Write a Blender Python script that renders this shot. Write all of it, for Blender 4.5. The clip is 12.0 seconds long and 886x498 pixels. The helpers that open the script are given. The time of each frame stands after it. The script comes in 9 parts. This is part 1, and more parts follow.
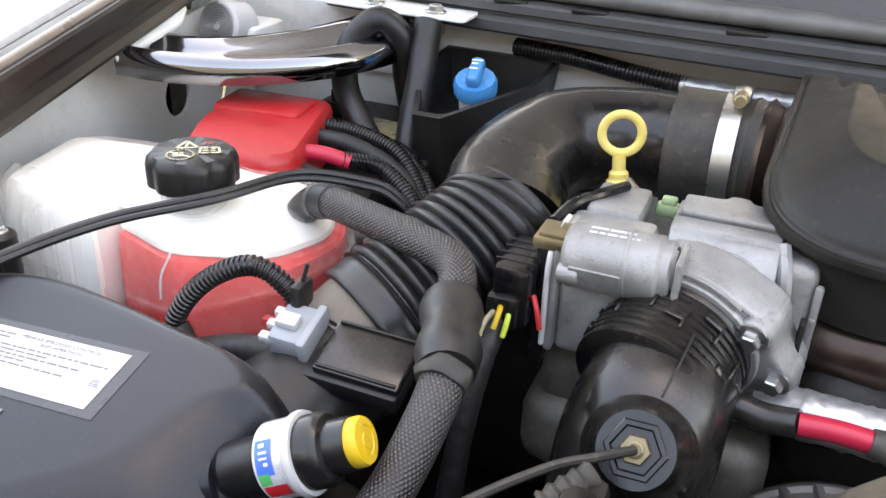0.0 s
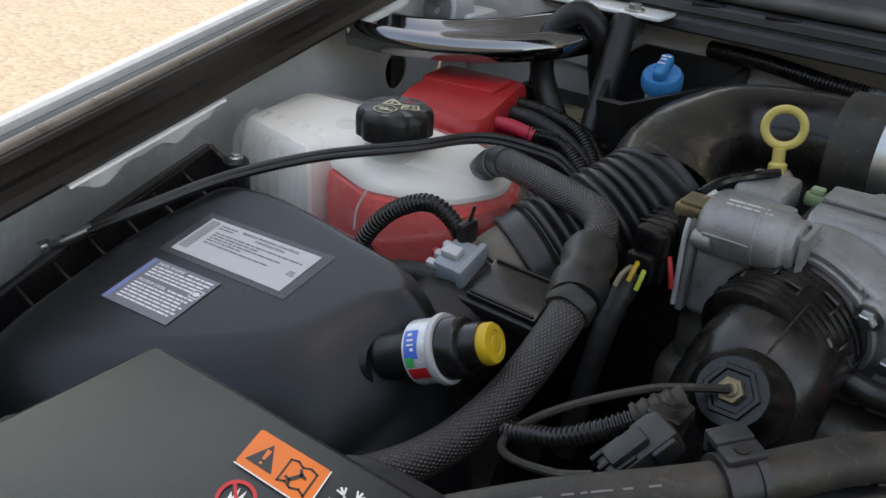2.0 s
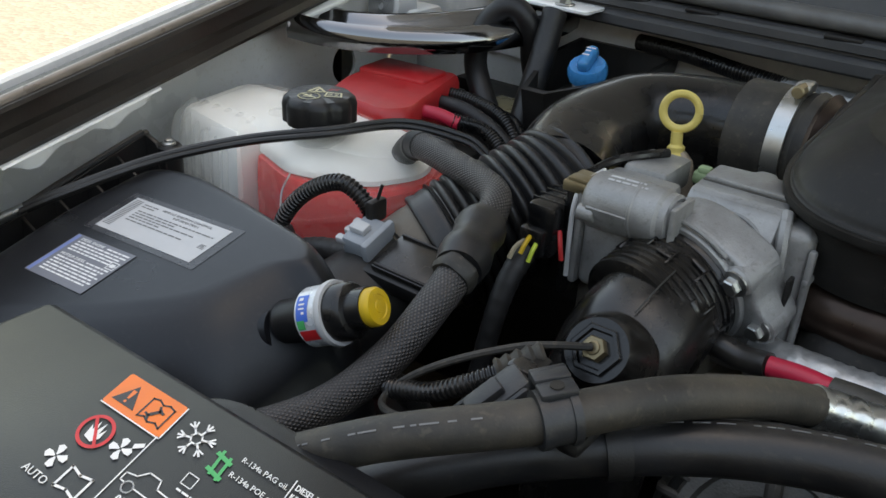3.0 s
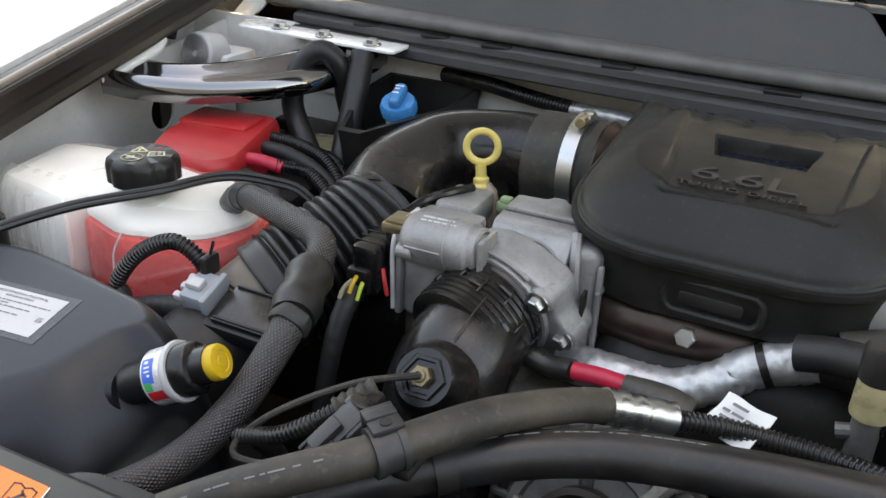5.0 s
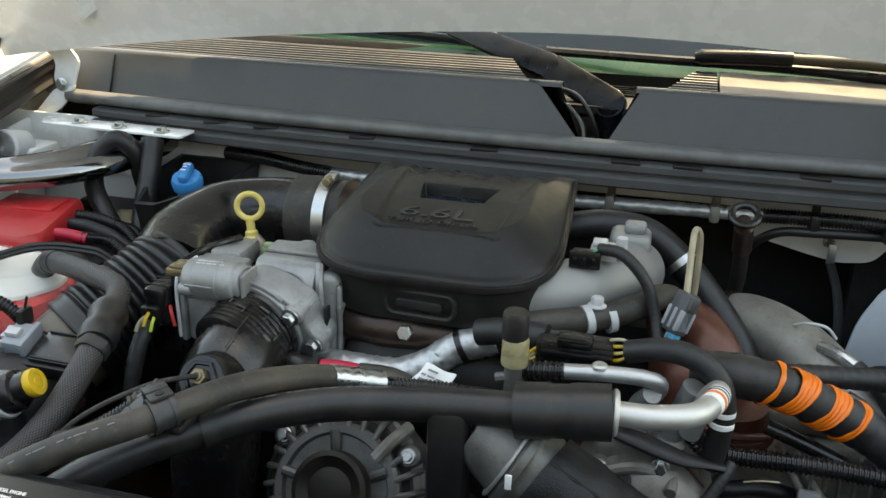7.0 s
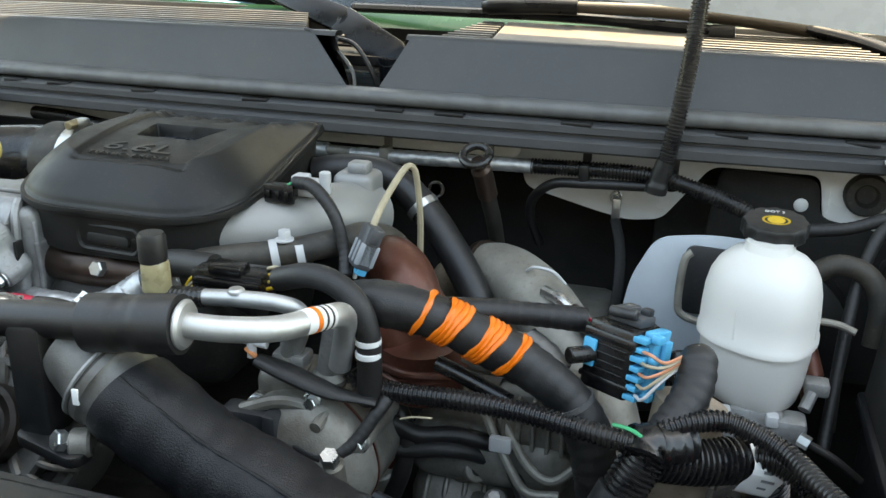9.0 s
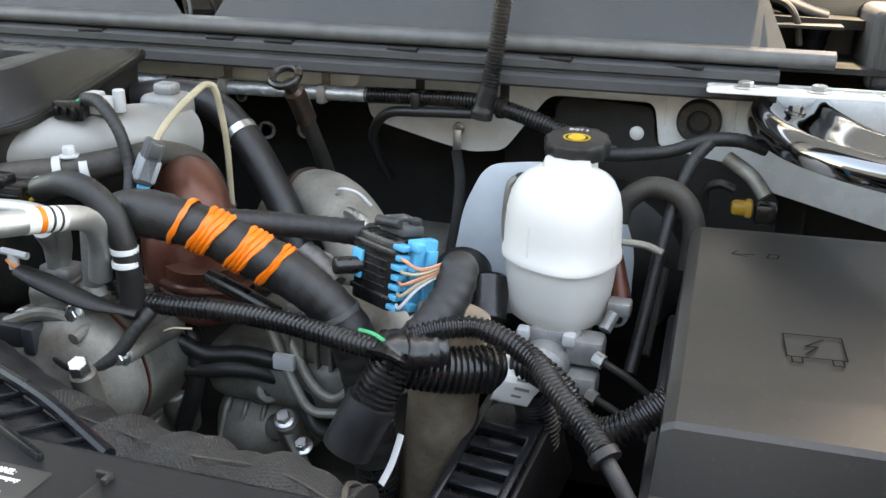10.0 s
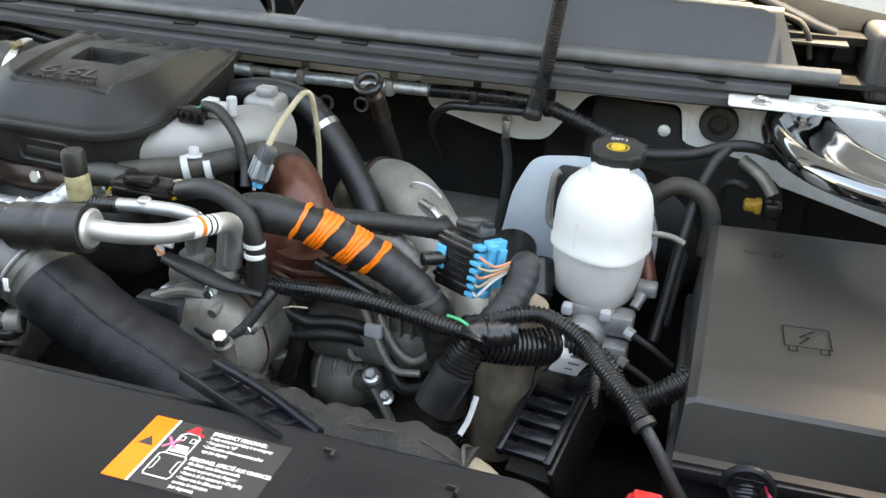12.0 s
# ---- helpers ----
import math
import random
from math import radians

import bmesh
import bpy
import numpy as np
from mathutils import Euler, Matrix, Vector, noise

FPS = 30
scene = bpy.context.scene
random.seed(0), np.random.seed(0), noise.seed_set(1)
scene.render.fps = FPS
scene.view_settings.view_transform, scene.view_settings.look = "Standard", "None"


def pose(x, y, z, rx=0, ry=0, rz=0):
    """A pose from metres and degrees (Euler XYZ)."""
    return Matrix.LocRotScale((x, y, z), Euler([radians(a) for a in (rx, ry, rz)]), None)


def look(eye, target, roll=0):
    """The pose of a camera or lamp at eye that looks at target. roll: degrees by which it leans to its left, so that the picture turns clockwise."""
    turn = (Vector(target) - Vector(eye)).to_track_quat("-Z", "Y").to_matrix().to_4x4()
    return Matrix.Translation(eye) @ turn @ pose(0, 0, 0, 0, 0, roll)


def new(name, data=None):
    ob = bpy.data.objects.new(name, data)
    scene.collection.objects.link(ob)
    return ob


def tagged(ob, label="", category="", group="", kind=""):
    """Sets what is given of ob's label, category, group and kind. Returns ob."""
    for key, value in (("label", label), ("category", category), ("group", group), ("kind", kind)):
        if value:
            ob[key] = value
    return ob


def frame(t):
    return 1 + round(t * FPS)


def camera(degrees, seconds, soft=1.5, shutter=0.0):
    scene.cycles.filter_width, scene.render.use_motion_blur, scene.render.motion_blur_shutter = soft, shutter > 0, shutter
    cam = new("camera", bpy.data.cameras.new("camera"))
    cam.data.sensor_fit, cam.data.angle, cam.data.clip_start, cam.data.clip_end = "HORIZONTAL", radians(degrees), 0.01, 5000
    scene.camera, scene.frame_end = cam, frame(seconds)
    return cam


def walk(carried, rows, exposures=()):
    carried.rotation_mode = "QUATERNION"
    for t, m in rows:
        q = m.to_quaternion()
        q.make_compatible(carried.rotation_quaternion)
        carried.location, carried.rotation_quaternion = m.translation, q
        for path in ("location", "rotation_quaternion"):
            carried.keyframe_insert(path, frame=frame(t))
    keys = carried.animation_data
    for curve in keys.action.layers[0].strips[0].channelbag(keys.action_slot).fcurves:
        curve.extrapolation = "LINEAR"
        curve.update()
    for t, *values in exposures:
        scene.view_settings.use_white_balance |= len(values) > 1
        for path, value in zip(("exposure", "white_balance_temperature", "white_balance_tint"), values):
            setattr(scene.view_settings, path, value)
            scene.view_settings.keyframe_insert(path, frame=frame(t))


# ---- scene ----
cam = camera(52.6, 12.0)
PATH = [
    (0, (-0.256, -0.094, 1.488), (-0.899, 1.564, 0.574), 2.7),
    (0.5, (-0.277, -0.121, 1.485), (-1.079, 1.464, 0.566), 3.1),
    (1, (-0.271, -0.147, 1.483), (-1.209, 1.362, 0.565), 3.4),
    (1.5, (-0.226, -0.161, 1.488), (-1.244, 1.295, 0.57), 3.4),
    (2, (-0.185, -0.156, 1.488), (-1.229, 1.286, 0.576), 3.4),
    (2.5, (-0.151, -0.153, 1.485), (-1.198, 1.289, 0.577), 3.6),
    (3, (-0.107, -0.148, 1.489), (-1.155, 1.297, 0.587), 3.3),
    (3.5, (-0.059, -0.149, 1.49), (-1.103, 1.3, 0.59), 2.4),
    (3.7, (-0.036, -0.15, 1.493), (-1.044, 1.327, 0.597), 2.3),
    (5.3, (-0.115, -0.197, 1.551), (-0.848, 1.445, 0.675), 2.4),
    (5.5, (-0.137, -0.218, 1.561), (-0.879, 1.417, 0.68), 1.9),
    (6, (-0.13, -0.305, 1.587), (-0.848, 1.341, 0.707), 1.2),
    (6.5, (-0.038, -0.318, 1.584), (-0.569, 1.426, 0.762), 1.6),
    (7, (0.07, -0.345, 1.589), (-0.38, 1.469, 0.877), 1.6),
    (7.2, (0.106, -0.349, 1.579), (-0.333, 1.475, 0.886), 1.8),
    (8.8, (0.342, -0.258, 1.512), (-0.203, 1.545, 0.839), 1.1),
    (9, (0.379, -0.252, 1.51), (-0.162, 1.552, 0.837), 1.1),
    (9.5, (0.495, -0.229, 1.496), (-0.027, 1.581, 0.824), 1.3),
    (10, (0.559, -0.204, 1.454), (0.023, 1.588, 0.744), 1.0),
    (10.5, (0.577, -0.207, 1.426), (0.055, 1.533, 0.591), 1.5),
    (11, (0.592, -0.21, 1.459), (0.102, 1.495, 0.536), 1.4),
    (11.5, (0.541, -0.232, 1.509), (0.07, 1.489, 0.605), 2.1),
    (12, (0.524, -0.34, 1.583), (0.026, 1.383, 0.699), 2.5),
]
walk(cam, [(t, look(eye, target, roll)) for t, eye, target, roll in PATH], [(0, 3.6, 11400, 16), (0.5, 2.85, 11400, 16), (1, 2.15, 11000, 14), (1.5, 1.9, 10400, 12), (2.5, 2.05, 10600, 10), (3.5, 2.35, 11300, 7), (5.5, 2.85, 11600, 13), (6, 2.0, 10600, 8), (6.5, 1.92, 10900, 6), (7.2, 2.9, 11500, 3), (9, 3.2, 10600, 3), (9.5, 3.6, 10700, 7), (10, 3.6, 10900, 9), (10.5, 4.1, 10800, 8), (11, 4.2, 10800, 8), (11.5, 3.85, 10900, 7), (12, 3.6, 10900, 7)])

# ---- light ----
world = bpy.data.worlds.new("sky")
scene.world = world
world.use_nodes = True
sky = world.node_tree.nodes.new("ShaderNodeTexSky")
sky.sky_type, sky.sun_disc = "NISHITA", False
SUN_EL, SUN_AZ = 66.0, 18.0      # degrees above the ground; degrees from ahead (+y) round to the right (+x)
sky.sun_elevation, sky.sun_rotation = radians(SUN_EL), radians(SUN_AZ)
sky.dust_density, sky.ozone_density = 1.5, 2.0
world.node_tree.links.new(sky.outputs[0], world.node_tree.nodes["Background"].inputs[0])
world.node_tree.nodes["Background"].inputs[1].default_value = 0.15
sun = new("sun", bpy.data.lights.new("sun", "SUN"))
sun.data.energy, sun.data.angle, sun.data.color = 2.0, radians(0.6), (1.0, 0.95, 0.87)
s_dir = Vector((math.cos(radians(SUN_EL)) * math.sin(radians(SUN_AZ)), math.cos(radians(SUN_EL)) * math.cos(radians(SUN_AZ)), math.sin(radians(SUN_EL))))
sun.matrix_world = look(s_dir * 20, (0, 0, 0))


# ---- materials ----
def mat(name, col, rough=0.5, metal=0.0, vary=0.25, scale=40.0, bump=0.15, fine=400.0, dirt=None, dirt_amount=0.0, dirt_scale=9.0, coat=0.0, spec=0.5, weave=None):
    """A surface with large and small variation of colour and gloss, and fine relief. weave: (pitch, depth, light colour) for a braid along UV metres."""
    m = bpy.data.materials.new(name)
    m.use_nodes = True
    nt = m.node_tree
    N, L = nt.nodes, nt.links
    b = N["Principled BSDF"]
    b.inputs["Metallic"].default_value = metal
    b.inputs["Coat Weight"].default_value = coat
    b.inputs["Specular IOR Level"].default_value = spec
    tc = N.new("ShaderNodeTexCoord")
    n1 = N.new("ShaderNodeTexNoise")
    n1.inputs["Scale"].default_value, n1.inputs["Detail"].default_value = scale, 6
    L.new(tc.outputs["Object"], n1.inputs["Vector"])
    n2 = N.new("ShaderNodeTexNoise")
    n2.inputs["Scale"].default_value, n2.inputs["Detail"].default_value = fine, 3
    L.new(tc.outputs["Object"], n2.inputs["Vector"])
    ramp = N.new("ShaderNodeMapRange")
    ramp.inputs[1].default_value, ramp.inputs[2].default_value = 0.3, 0.7
    ramp.inputs[3].default_value, ramp.inputs[4].default_value = 1 - vary, 1 + vary
    L.new(n1.outputs["Fac"], ramp.inputs[0])
    mul = N.new("ShaderNodeVectorMath")
    mul.operation = "SCALE"
    mul.inputs[0].default_value = col[:3]
    L.new(ramp.outputs[0], mul.inputs["Scale"])
    out = mul.outputs[0]
    if dirt:
        n3 = N.new("ShaderNodeTexNoise")
        n3.inputs["Scale"].default_value, n3.inputs["Detail"].default_value = dirt_scale, 8
        n3.inputs["Roughness"].default_value = 0.65
        L.new(tc.outputs["Object"], n3.inputs["Vector"])
        r3 = N.new("ShaderNodeMapRange")
        r3.inputs[1].default_value, r3.inputs[2].default_value = 0.42, 0.72
        r3.inputs[3].default_value, r3.inputs[4].default_value = 0.0, dirt_amount
        L.new(n3.outputs["Fac"], r3.inputs[0])
        mx = N.new("ShaderNodeMix")
        mx.data_type = "RGBA"
        L.new(r3.outputs[0], mx.inputs["Factor"])
        L.new(out, mx.inputs[6])
        mx.inputs[7].default_value = (*dirt, 1)
        out = mx.outputs[2]
        # fine specks of dust
        n4 = N.new("ShaderNodeTexNoise")
        n4.inputs["Scale"].default_value, n4.inputs["Detail"].default_value = 230, 4
        L.new(tc.outputs["Object"], n4.inputs["Vector"])
        r4 = N.new("ShaderNodeMapRange")
        r4.inputs[1].default_value, r4.inputs[2].default_value = 0.58, 0.72
        r4.inputs[3].default_value, r4.inputs[4].default_value = 0.0, min(0.35, 0.02 + dirt_amount * 0.55)
        L.new(n4.outputs["Fac"], r4.inputs[0])
        mx4 = N.new("ShaderNodeMix")
        mx4.data_type = "RGBA"
        L.new(r4.outputs[0], mx4.inputs["Factor"])
        L.new(out, mx4.inputs[6])
        mx4.inputs[7].default_value = (*dirt, 1)
        out = mx4.outputs[2]
    height = n2.outputs["Fac"]
    if weave:
        pitch, depth, light = weave
        waves = []
        for a in (35, -35):
            mp = N.new("ShaderNodeMapping")
            mp.inputs["Rotation"].default_value = (0, 0, radians(a))
            mp.inputs["Scale"].default_value = (1 / pitch, 1 / pitch, 1)
            L.new(tc.outputs["UV"], mp.inputs["Vector"])
            wv = N.new("ShaderNodeTexWave")
            wv.inputs["Scale"].default_value = 0.32
            L.new(mp.outputs[0], wv.inputs["Vector"])
            waves.append(wv.outputs["Fac"])
        mxm = N.new("ShaderNodeMath")
        mxm.operation = "MULTIPLY"
        L.new(waves[0], mxm.inputs[0])
        L.new(waves[1], mxm.inputs[1])
        height = mxm.outputs[0]
        mx = N.new("ShaderNodeMix")
        mx.data_type = "RGBA"
        L.new(height, mx.inputs["Factor"])
        L.new(out, mx.inputs[6])
        mx.inputs[7].default_value = (*light, 1)
        out = mx.outputs[2]
        bump = depth
    L.new(out, b.inputs["Base Color"])
    rr = N.new("ShaderNodeMapRange")
    rr.inputs[1].default_value, rr.inputs[2].default_value = 0.3, 0.7
    rr.inputs[3].default_value, rr.inputs[4].default_value = max(rough - 0.08, 0.02), min(rough + 0.1, 1)
    L.new(n1.outputs["Fac"], rr.inputs[0])
    L.new(rr.outputs[0], b.inputs["Roughness"])
    if bump:
        bp = N.new("ShaderNodeBump")
        bp.inputs["Strength"].default_value, bp.inputs["Distance"].default_value = bump, 0.0006
        L.new(height, bp.inputs["Height"])
        L.new(bp.outputs[0], b.inputs["Normal"])
    return m


DUST = (0.20, 0.16, 0.115)
M_PLASTIC = mat("black_plastic", (0.0085, 0.0085, 0.009), 0.42, fine=900, bump=0.2, dirt=DUST, dirt_amount=0.05, spec=0.42)
M_COVER = mat("dusty_black_plastic", (0.0110, 0.0108, 0.0104), 0.44, fine=1100, bump=0.3, vary=0.12, dirt=DUST, dirt_amount=0.05, dirt_scale=7, spec=0.30)
M_BOX = mat("satin_black_plastic", (0.0092, 0.0097, 0.0115), 0.30, scale=5, fine=1400, bump=0.15, vary=0.10, dirt=(0.15, 0.145, 0.135), dirt_amount=0.02, dirt_scale=5, spec=0.36)
M_BOX.node_tree.nodes["Principled BSDF"].inputs["Specular Tint"].default_value = (0.92, 0.96, 1.0, 1)
M_FRONT = mat("satin_black_cover_plastic", (0.0088, 0.0094, 0.0112), 0.34, scale=5, fine=1400, bump=0.15, vary=0.10, dirt=(0.15, 0.145, 0.135), dirt_amount=0.02, dirt_scale=5, spec=0.26)
M_FUSE = mat("worn_satin_black_lid", (0.0185, 0.0178, 0.0165), 0.36, scale=5, fine=1400, bump=0.15, vary=0.12, dirt=DUST, dirt_amount=0.06, dirt_scale=4)
M_SMOOTH = mat("smooth_black_plastic", (0.006, 0.006, 0.0065), 0.24, fine=500, bump=0.05, dirt=DUST, dirt_amount=0.08)
M_COWL = mat("textured_grey_black_plastic", (0.052, 0.053, 0.055), 0.5, fine=1500, bump=0.4, vary=0.1, dirt=DUST, dirt_amount=0.10, dirt_scale=4)
M_RUBBER = mat("black_rubber", (0.009, 0.009, 0.010), 0.42, fine=600, bump=0.15, dirt=DUST, dirt_amount=0.07, dirt_scale=14)
M_OLDRUBBER = mat("dusty_rubber", (0.021, 0.0195, 0.017), 0.6, fine=600, bump=0.25, dirt=DUST, dirt_amount=0.28, dirt_scale=14)
M_SEAL = mat("grey_weatherstrip_rubber", (0.115, 0.116, 0.115), 0.42, fine=700, bump=0.25, dirt=DUST, dirt_amount=0.25, dirt_scale=6)
M_CONDUIT = mat("black_conduit", (0.009, 0.009, 0.010), 0.28, fine=500, bump=0.05, dirt=DUST, dirt_amount=0.10, dirt_scale=20)
M_TAPE = mat("black_cloth_tape", (0.0105, 0.0105, 0.0115), 0.5, fine=900, bump=0.5, dirt=DUST, dirt_amount=0.07)
M_BRAID = mat("black_braided_sleeve", (0.009, 0.009, 0.010), 0.42, weave=(0.0022, 1.0, (0.13, 0.112, 0.105)))
M_MESH = mat("black_mesh_sleeve", (0.008, 0.008, 0.008), 0.65, weave=(0.0022, 1.0, (0.015, 0.0145, 0.013)))
M_LEATHER = mat("black_heat_sleeve", (0.006, 0.006, 0.007), 0.46, fine=900, bump=0.8, dirt=(0.12, 0.12, 0.125), dirt_amount=0.07, dirt_scale=18, spec=0.3)
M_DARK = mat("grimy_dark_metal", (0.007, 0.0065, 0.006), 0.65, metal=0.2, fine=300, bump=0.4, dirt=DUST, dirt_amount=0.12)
M_ALU = mat("cast_aluminium", (0.32, 0.32, 0.315), 0.5, metal=0.5, vary=0.16, scale=45, fine=700, bump=0.5, dirt=(0.12, 0.112, 0.10), dirt_amount=0.55, dirt_scale=22)
M_ALUOLD = mat("grimy_cast_aluminium", (0.235, 0.222, 0.198), 0.5, metal=0.4, vary=0.22, scale=50, fine=600, bump=0.5, dirt=(0.085, 0.066, 0.045), dirt_amount=0.75, dirt_scale=19)
M_ALUDARK = mat("dark_cast_aluminium", (0.14, 0.136, 0.128), 0.5, metal=0.6, vary=0.25, scale=50, fine=600, bump=0.5, dirt=(0.06, 0.05, 0.04), dirt_amount=0.6, dirt_scale=14)
M_ALUCLEAN = mat("clean_sand_cast_aluminium", (0.28, 0.275, 0.265), 0.5, metal=0.35, vary=0.08, scale=30, fine=900, bump=0.4, dirt=(0.26, 0.24, 0.21), dirt_amount=0.25, dirt_scale=12)
M_TUBE = mat("drawn_aluminium", (0.52, 0.52, 0.51), 0.48, metal=0.85, vary=0.08, fine=300, bump=0.08, dirt=(0.25, 0.23, 0.2), dirt_amount=0.2, dirt_scale=25)
M_FOIL = mat("crinkled_foil", (0.50, 0.50, 0.495), 0.40, metal=0.7, vary=0.25, scale=120, fine=150, bump=1.0)
M_STEEL = mat("zinc_plated_steel", (0.55, 0.56, 0.55), 0.3, metal=0.95, vary=0.12, fine=300, bump=0.1, dirt=(0.2, 0.15, 0.1), dirt_amount=0.2, dirt_scale=40)
M_BRASS = mat("tarnished_brass", (0.26, 0.205, 0.12), 0.42, metal=0.7, vary=0.2, fine=300, bump=0.15)
M_CHROME = mat("polished_steel", (0.23, 0.23, 0.235), 0.07, metal=1.0, vary=0.05, scale=15, fine=60, bump=0.03)
M_RUST = mat("rusty_brown_steel", (0.095, 0.028, 0.018), 0.36, metal=0.3, vary=0.5, scale=22, fine=250, bump=0.4, dirt=(0.16, 0.065, 0.04), dirt_amount=0.6, dirt_scale=18)
M_HOTPIPE = mat("heat_browned_pipe", (0.06, 0.04, 0.032), 0.35, metal=0.7, vary=0.3, fine=300, bump=0.15)
M_GREYPIPE = mat("grey_cast_pipe", (0.33, 0.31, 0.27), 0.55, metal=0.5, vary=0.2, fine=700, bump=0.5, dirt=(0.09, 0.075, 0.06), dirt_amount=0.5, dirt_scale=16)
M_TANPIPE = mat("brown_stained_pipe", (0.33, 0.255, 0.19), 0.42, metal=0.4, vary=0.3, fine=800, bump=0.6, dirt=(0.07, 0.055, 0.04), dirt_amount=0.6, dirt_scale=22)
M_WHITE = mat("white_body_paint", (0.82, 0.82, 0.80), 0.25, vary=0.03, fine=200, bump=0.02, coat=0.6, dirt=(0.66, 0.64, 0.58), dirt_amount=0.05, dirt_scale=2)
M_INNER = mat("thin_grey_white_paint", (0.74, 0.75, 0.74), 0.4, vary=0.06, fine=200, bump=0.05, dirt=(0.40, 0.34, 0.20), dirt_amount=0.35, dirt_scale=5)
M_RAIL = mat("brown_black_rail", (0.022, 0.018, 0.016), 0.45, spec=0.35, vary=0.3, scale=12, fine=500, bump=0.2, dirt=DUST, dirt_amount=0.05, dirt_scale=8)
M_PAD = mat("black_insulation_pad", (0.010, 0.010, 0.010), 0.8, fine=500, bump=0.5, dirt=DUST, dirt_amount=0.08)
M_RED = mat("red_plastic", (0.52, 0.018, 0.022), 0.42, vary=0.1, fine=700, bump=0.15, dirt=(0.25, 0.08, 0.06), dirt_amount=0.25, dirt_scale=20)
M_REDWIRE = mat("red_wire", (0.55, 0.02, 0.05), 0.4, vary=0.1, fine=500, bump=0.1)
M_BLUE = mat("blue_plastic", (0.006, 0.23, 0.52), 0.25, vary=0.1, fine=500, bump=0.1)
M_CYAN = mat("light_blue_plastic", (0.03, 0.36, 0.58), 0.4, vary=0.1, fine=500, bump=0.1)
M_YELLOW = mat("yellow_plastic", (0.62, 0.38, 0.015), 0.45, vary=0.12, fine=500, bump=0.15, dirt=(0.3, 0.2, 0.08), dirt_amount=0.3, dirt_scale=60)
M_PALEYEL = mat("pale_yellow_plastic", (0.72, 0.55, 0.16), 0.4, vary=0.08, fine=500, bump=0.1, dirt=(0.4, 0.3, 0.12), dirt_amount=0.2, dirt_scale=50)
M_LIME = mat("yellow_green_plastic", (0.45, 0.55, 0.06), 0.45)
M_GREEN = mat("green_plastic", (0.01, 0.32, 0.13), 0.4)
M_ORANGE = mat("orange_plastic", (0.85, 0.17, 0.012), 0.4, vary=0.08, fine=300, bump=0.15)
M_GREYCON = mat("grey_connector_plastic", (0.27, 0.295, 0.32), 0.45, vary=0.08, fine=500, bump=0.1, dirt=DUST, dirt_amount=0.15, dirt_scale=40)
M_DKGREY = mat("dark_grey_plastic", (0.050, 0.054, 0.060), 0.5, vary=0.1, fine=700, bump=0.2, dirt=DUST, dirt_amount=0.2, dirt_scale=30)
M_CLIP = mat("charcoal_plastic", (0.020, 0.022, 0.025), 0.45, vary=0.1, fine=700, bump=0.2, dirt=DUST, dirt_amount=0.1, dirt_scale=30)
M_PALEGREY = mat("pale_grey_plastic", (0.5, 0.5, 0.5), 0.5, vary=0.06)
M_TAN = mat("tan_wire_cover", (0.38, 0.32, 0.22), 0.5, vary=0.15, fine=500, bump=0.1)
M_AMBER = mat("aged_clear_plastic", (0.30, 0.25, 0.14), 0.3, vary=0.25, scale=60)
M_PAPER = mat("white_label", (0.72, 0.72, 0.70), 0.5, vary=0.04, fine=200, bump=0.02)
M_GREYLABEL = mat("silver_grey_label", (0.46, 0.46, 0.46), 0.38, vary=0.05, fine=200, bump=0.02)
M_BLUELABEL = mat("grey_blue_label_print", (0.15, 0.157, 0.18), 0.45, vary=0.05, fine=200, bump=0.02)
M_BLACKINK = mat("black_print", (0.02, 0.02, 0.02), 0.5, vary=0.02, bump=0)
M_GREYINK = mat("grey_print", (0.16, 0.16, 0.16), 0.5, vary=0.02, bump=0)
M_WHITEINK = mat("white_print", (0.72, 0.72, 0.71), 0.5, vary=0.02, bump=0)
M_REDINK = mat("red_print", (0.60, 0.02, 0.025), 0.45, vary=0.02, bump=0)
M_GREENINK = mat("green_print", (0.02, 0.38, 0.12), 0.45, vary=0.02, bump=0)
M_BLUEINK = mat("blue_print", (0.03, 0.14, 0.55), 0.35, vary=0.02, bump=0)
M_CREAMINK = mat("cream_print", (0.62, 0.56, 0.34), 0.5, vary=0.03, bump=0)
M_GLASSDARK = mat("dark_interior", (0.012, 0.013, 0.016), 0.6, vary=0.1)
M_BELLOWS = mat("satin_black_rubber", (0.0085, 0.0085, 0.0092), 0.36, fine=500, bump=0.05, dirt=DUST, dirt_amount=0.08)
M_FLUID = mat("red_coolant", (0.95, 0.028, 0.024), 0.25, vary=0.05, bump=0)
M_WIPER = mat("wiper_black", (0.005, 0.006, 0.008), 0.30, vary=0.1, bump=0.05, spec=0.20)
M_BLADE = mat("dusty_brown_wiper_rubber", (0.026, 0.020, 0.015), 0.5, vary=0.2, bump=0.2)


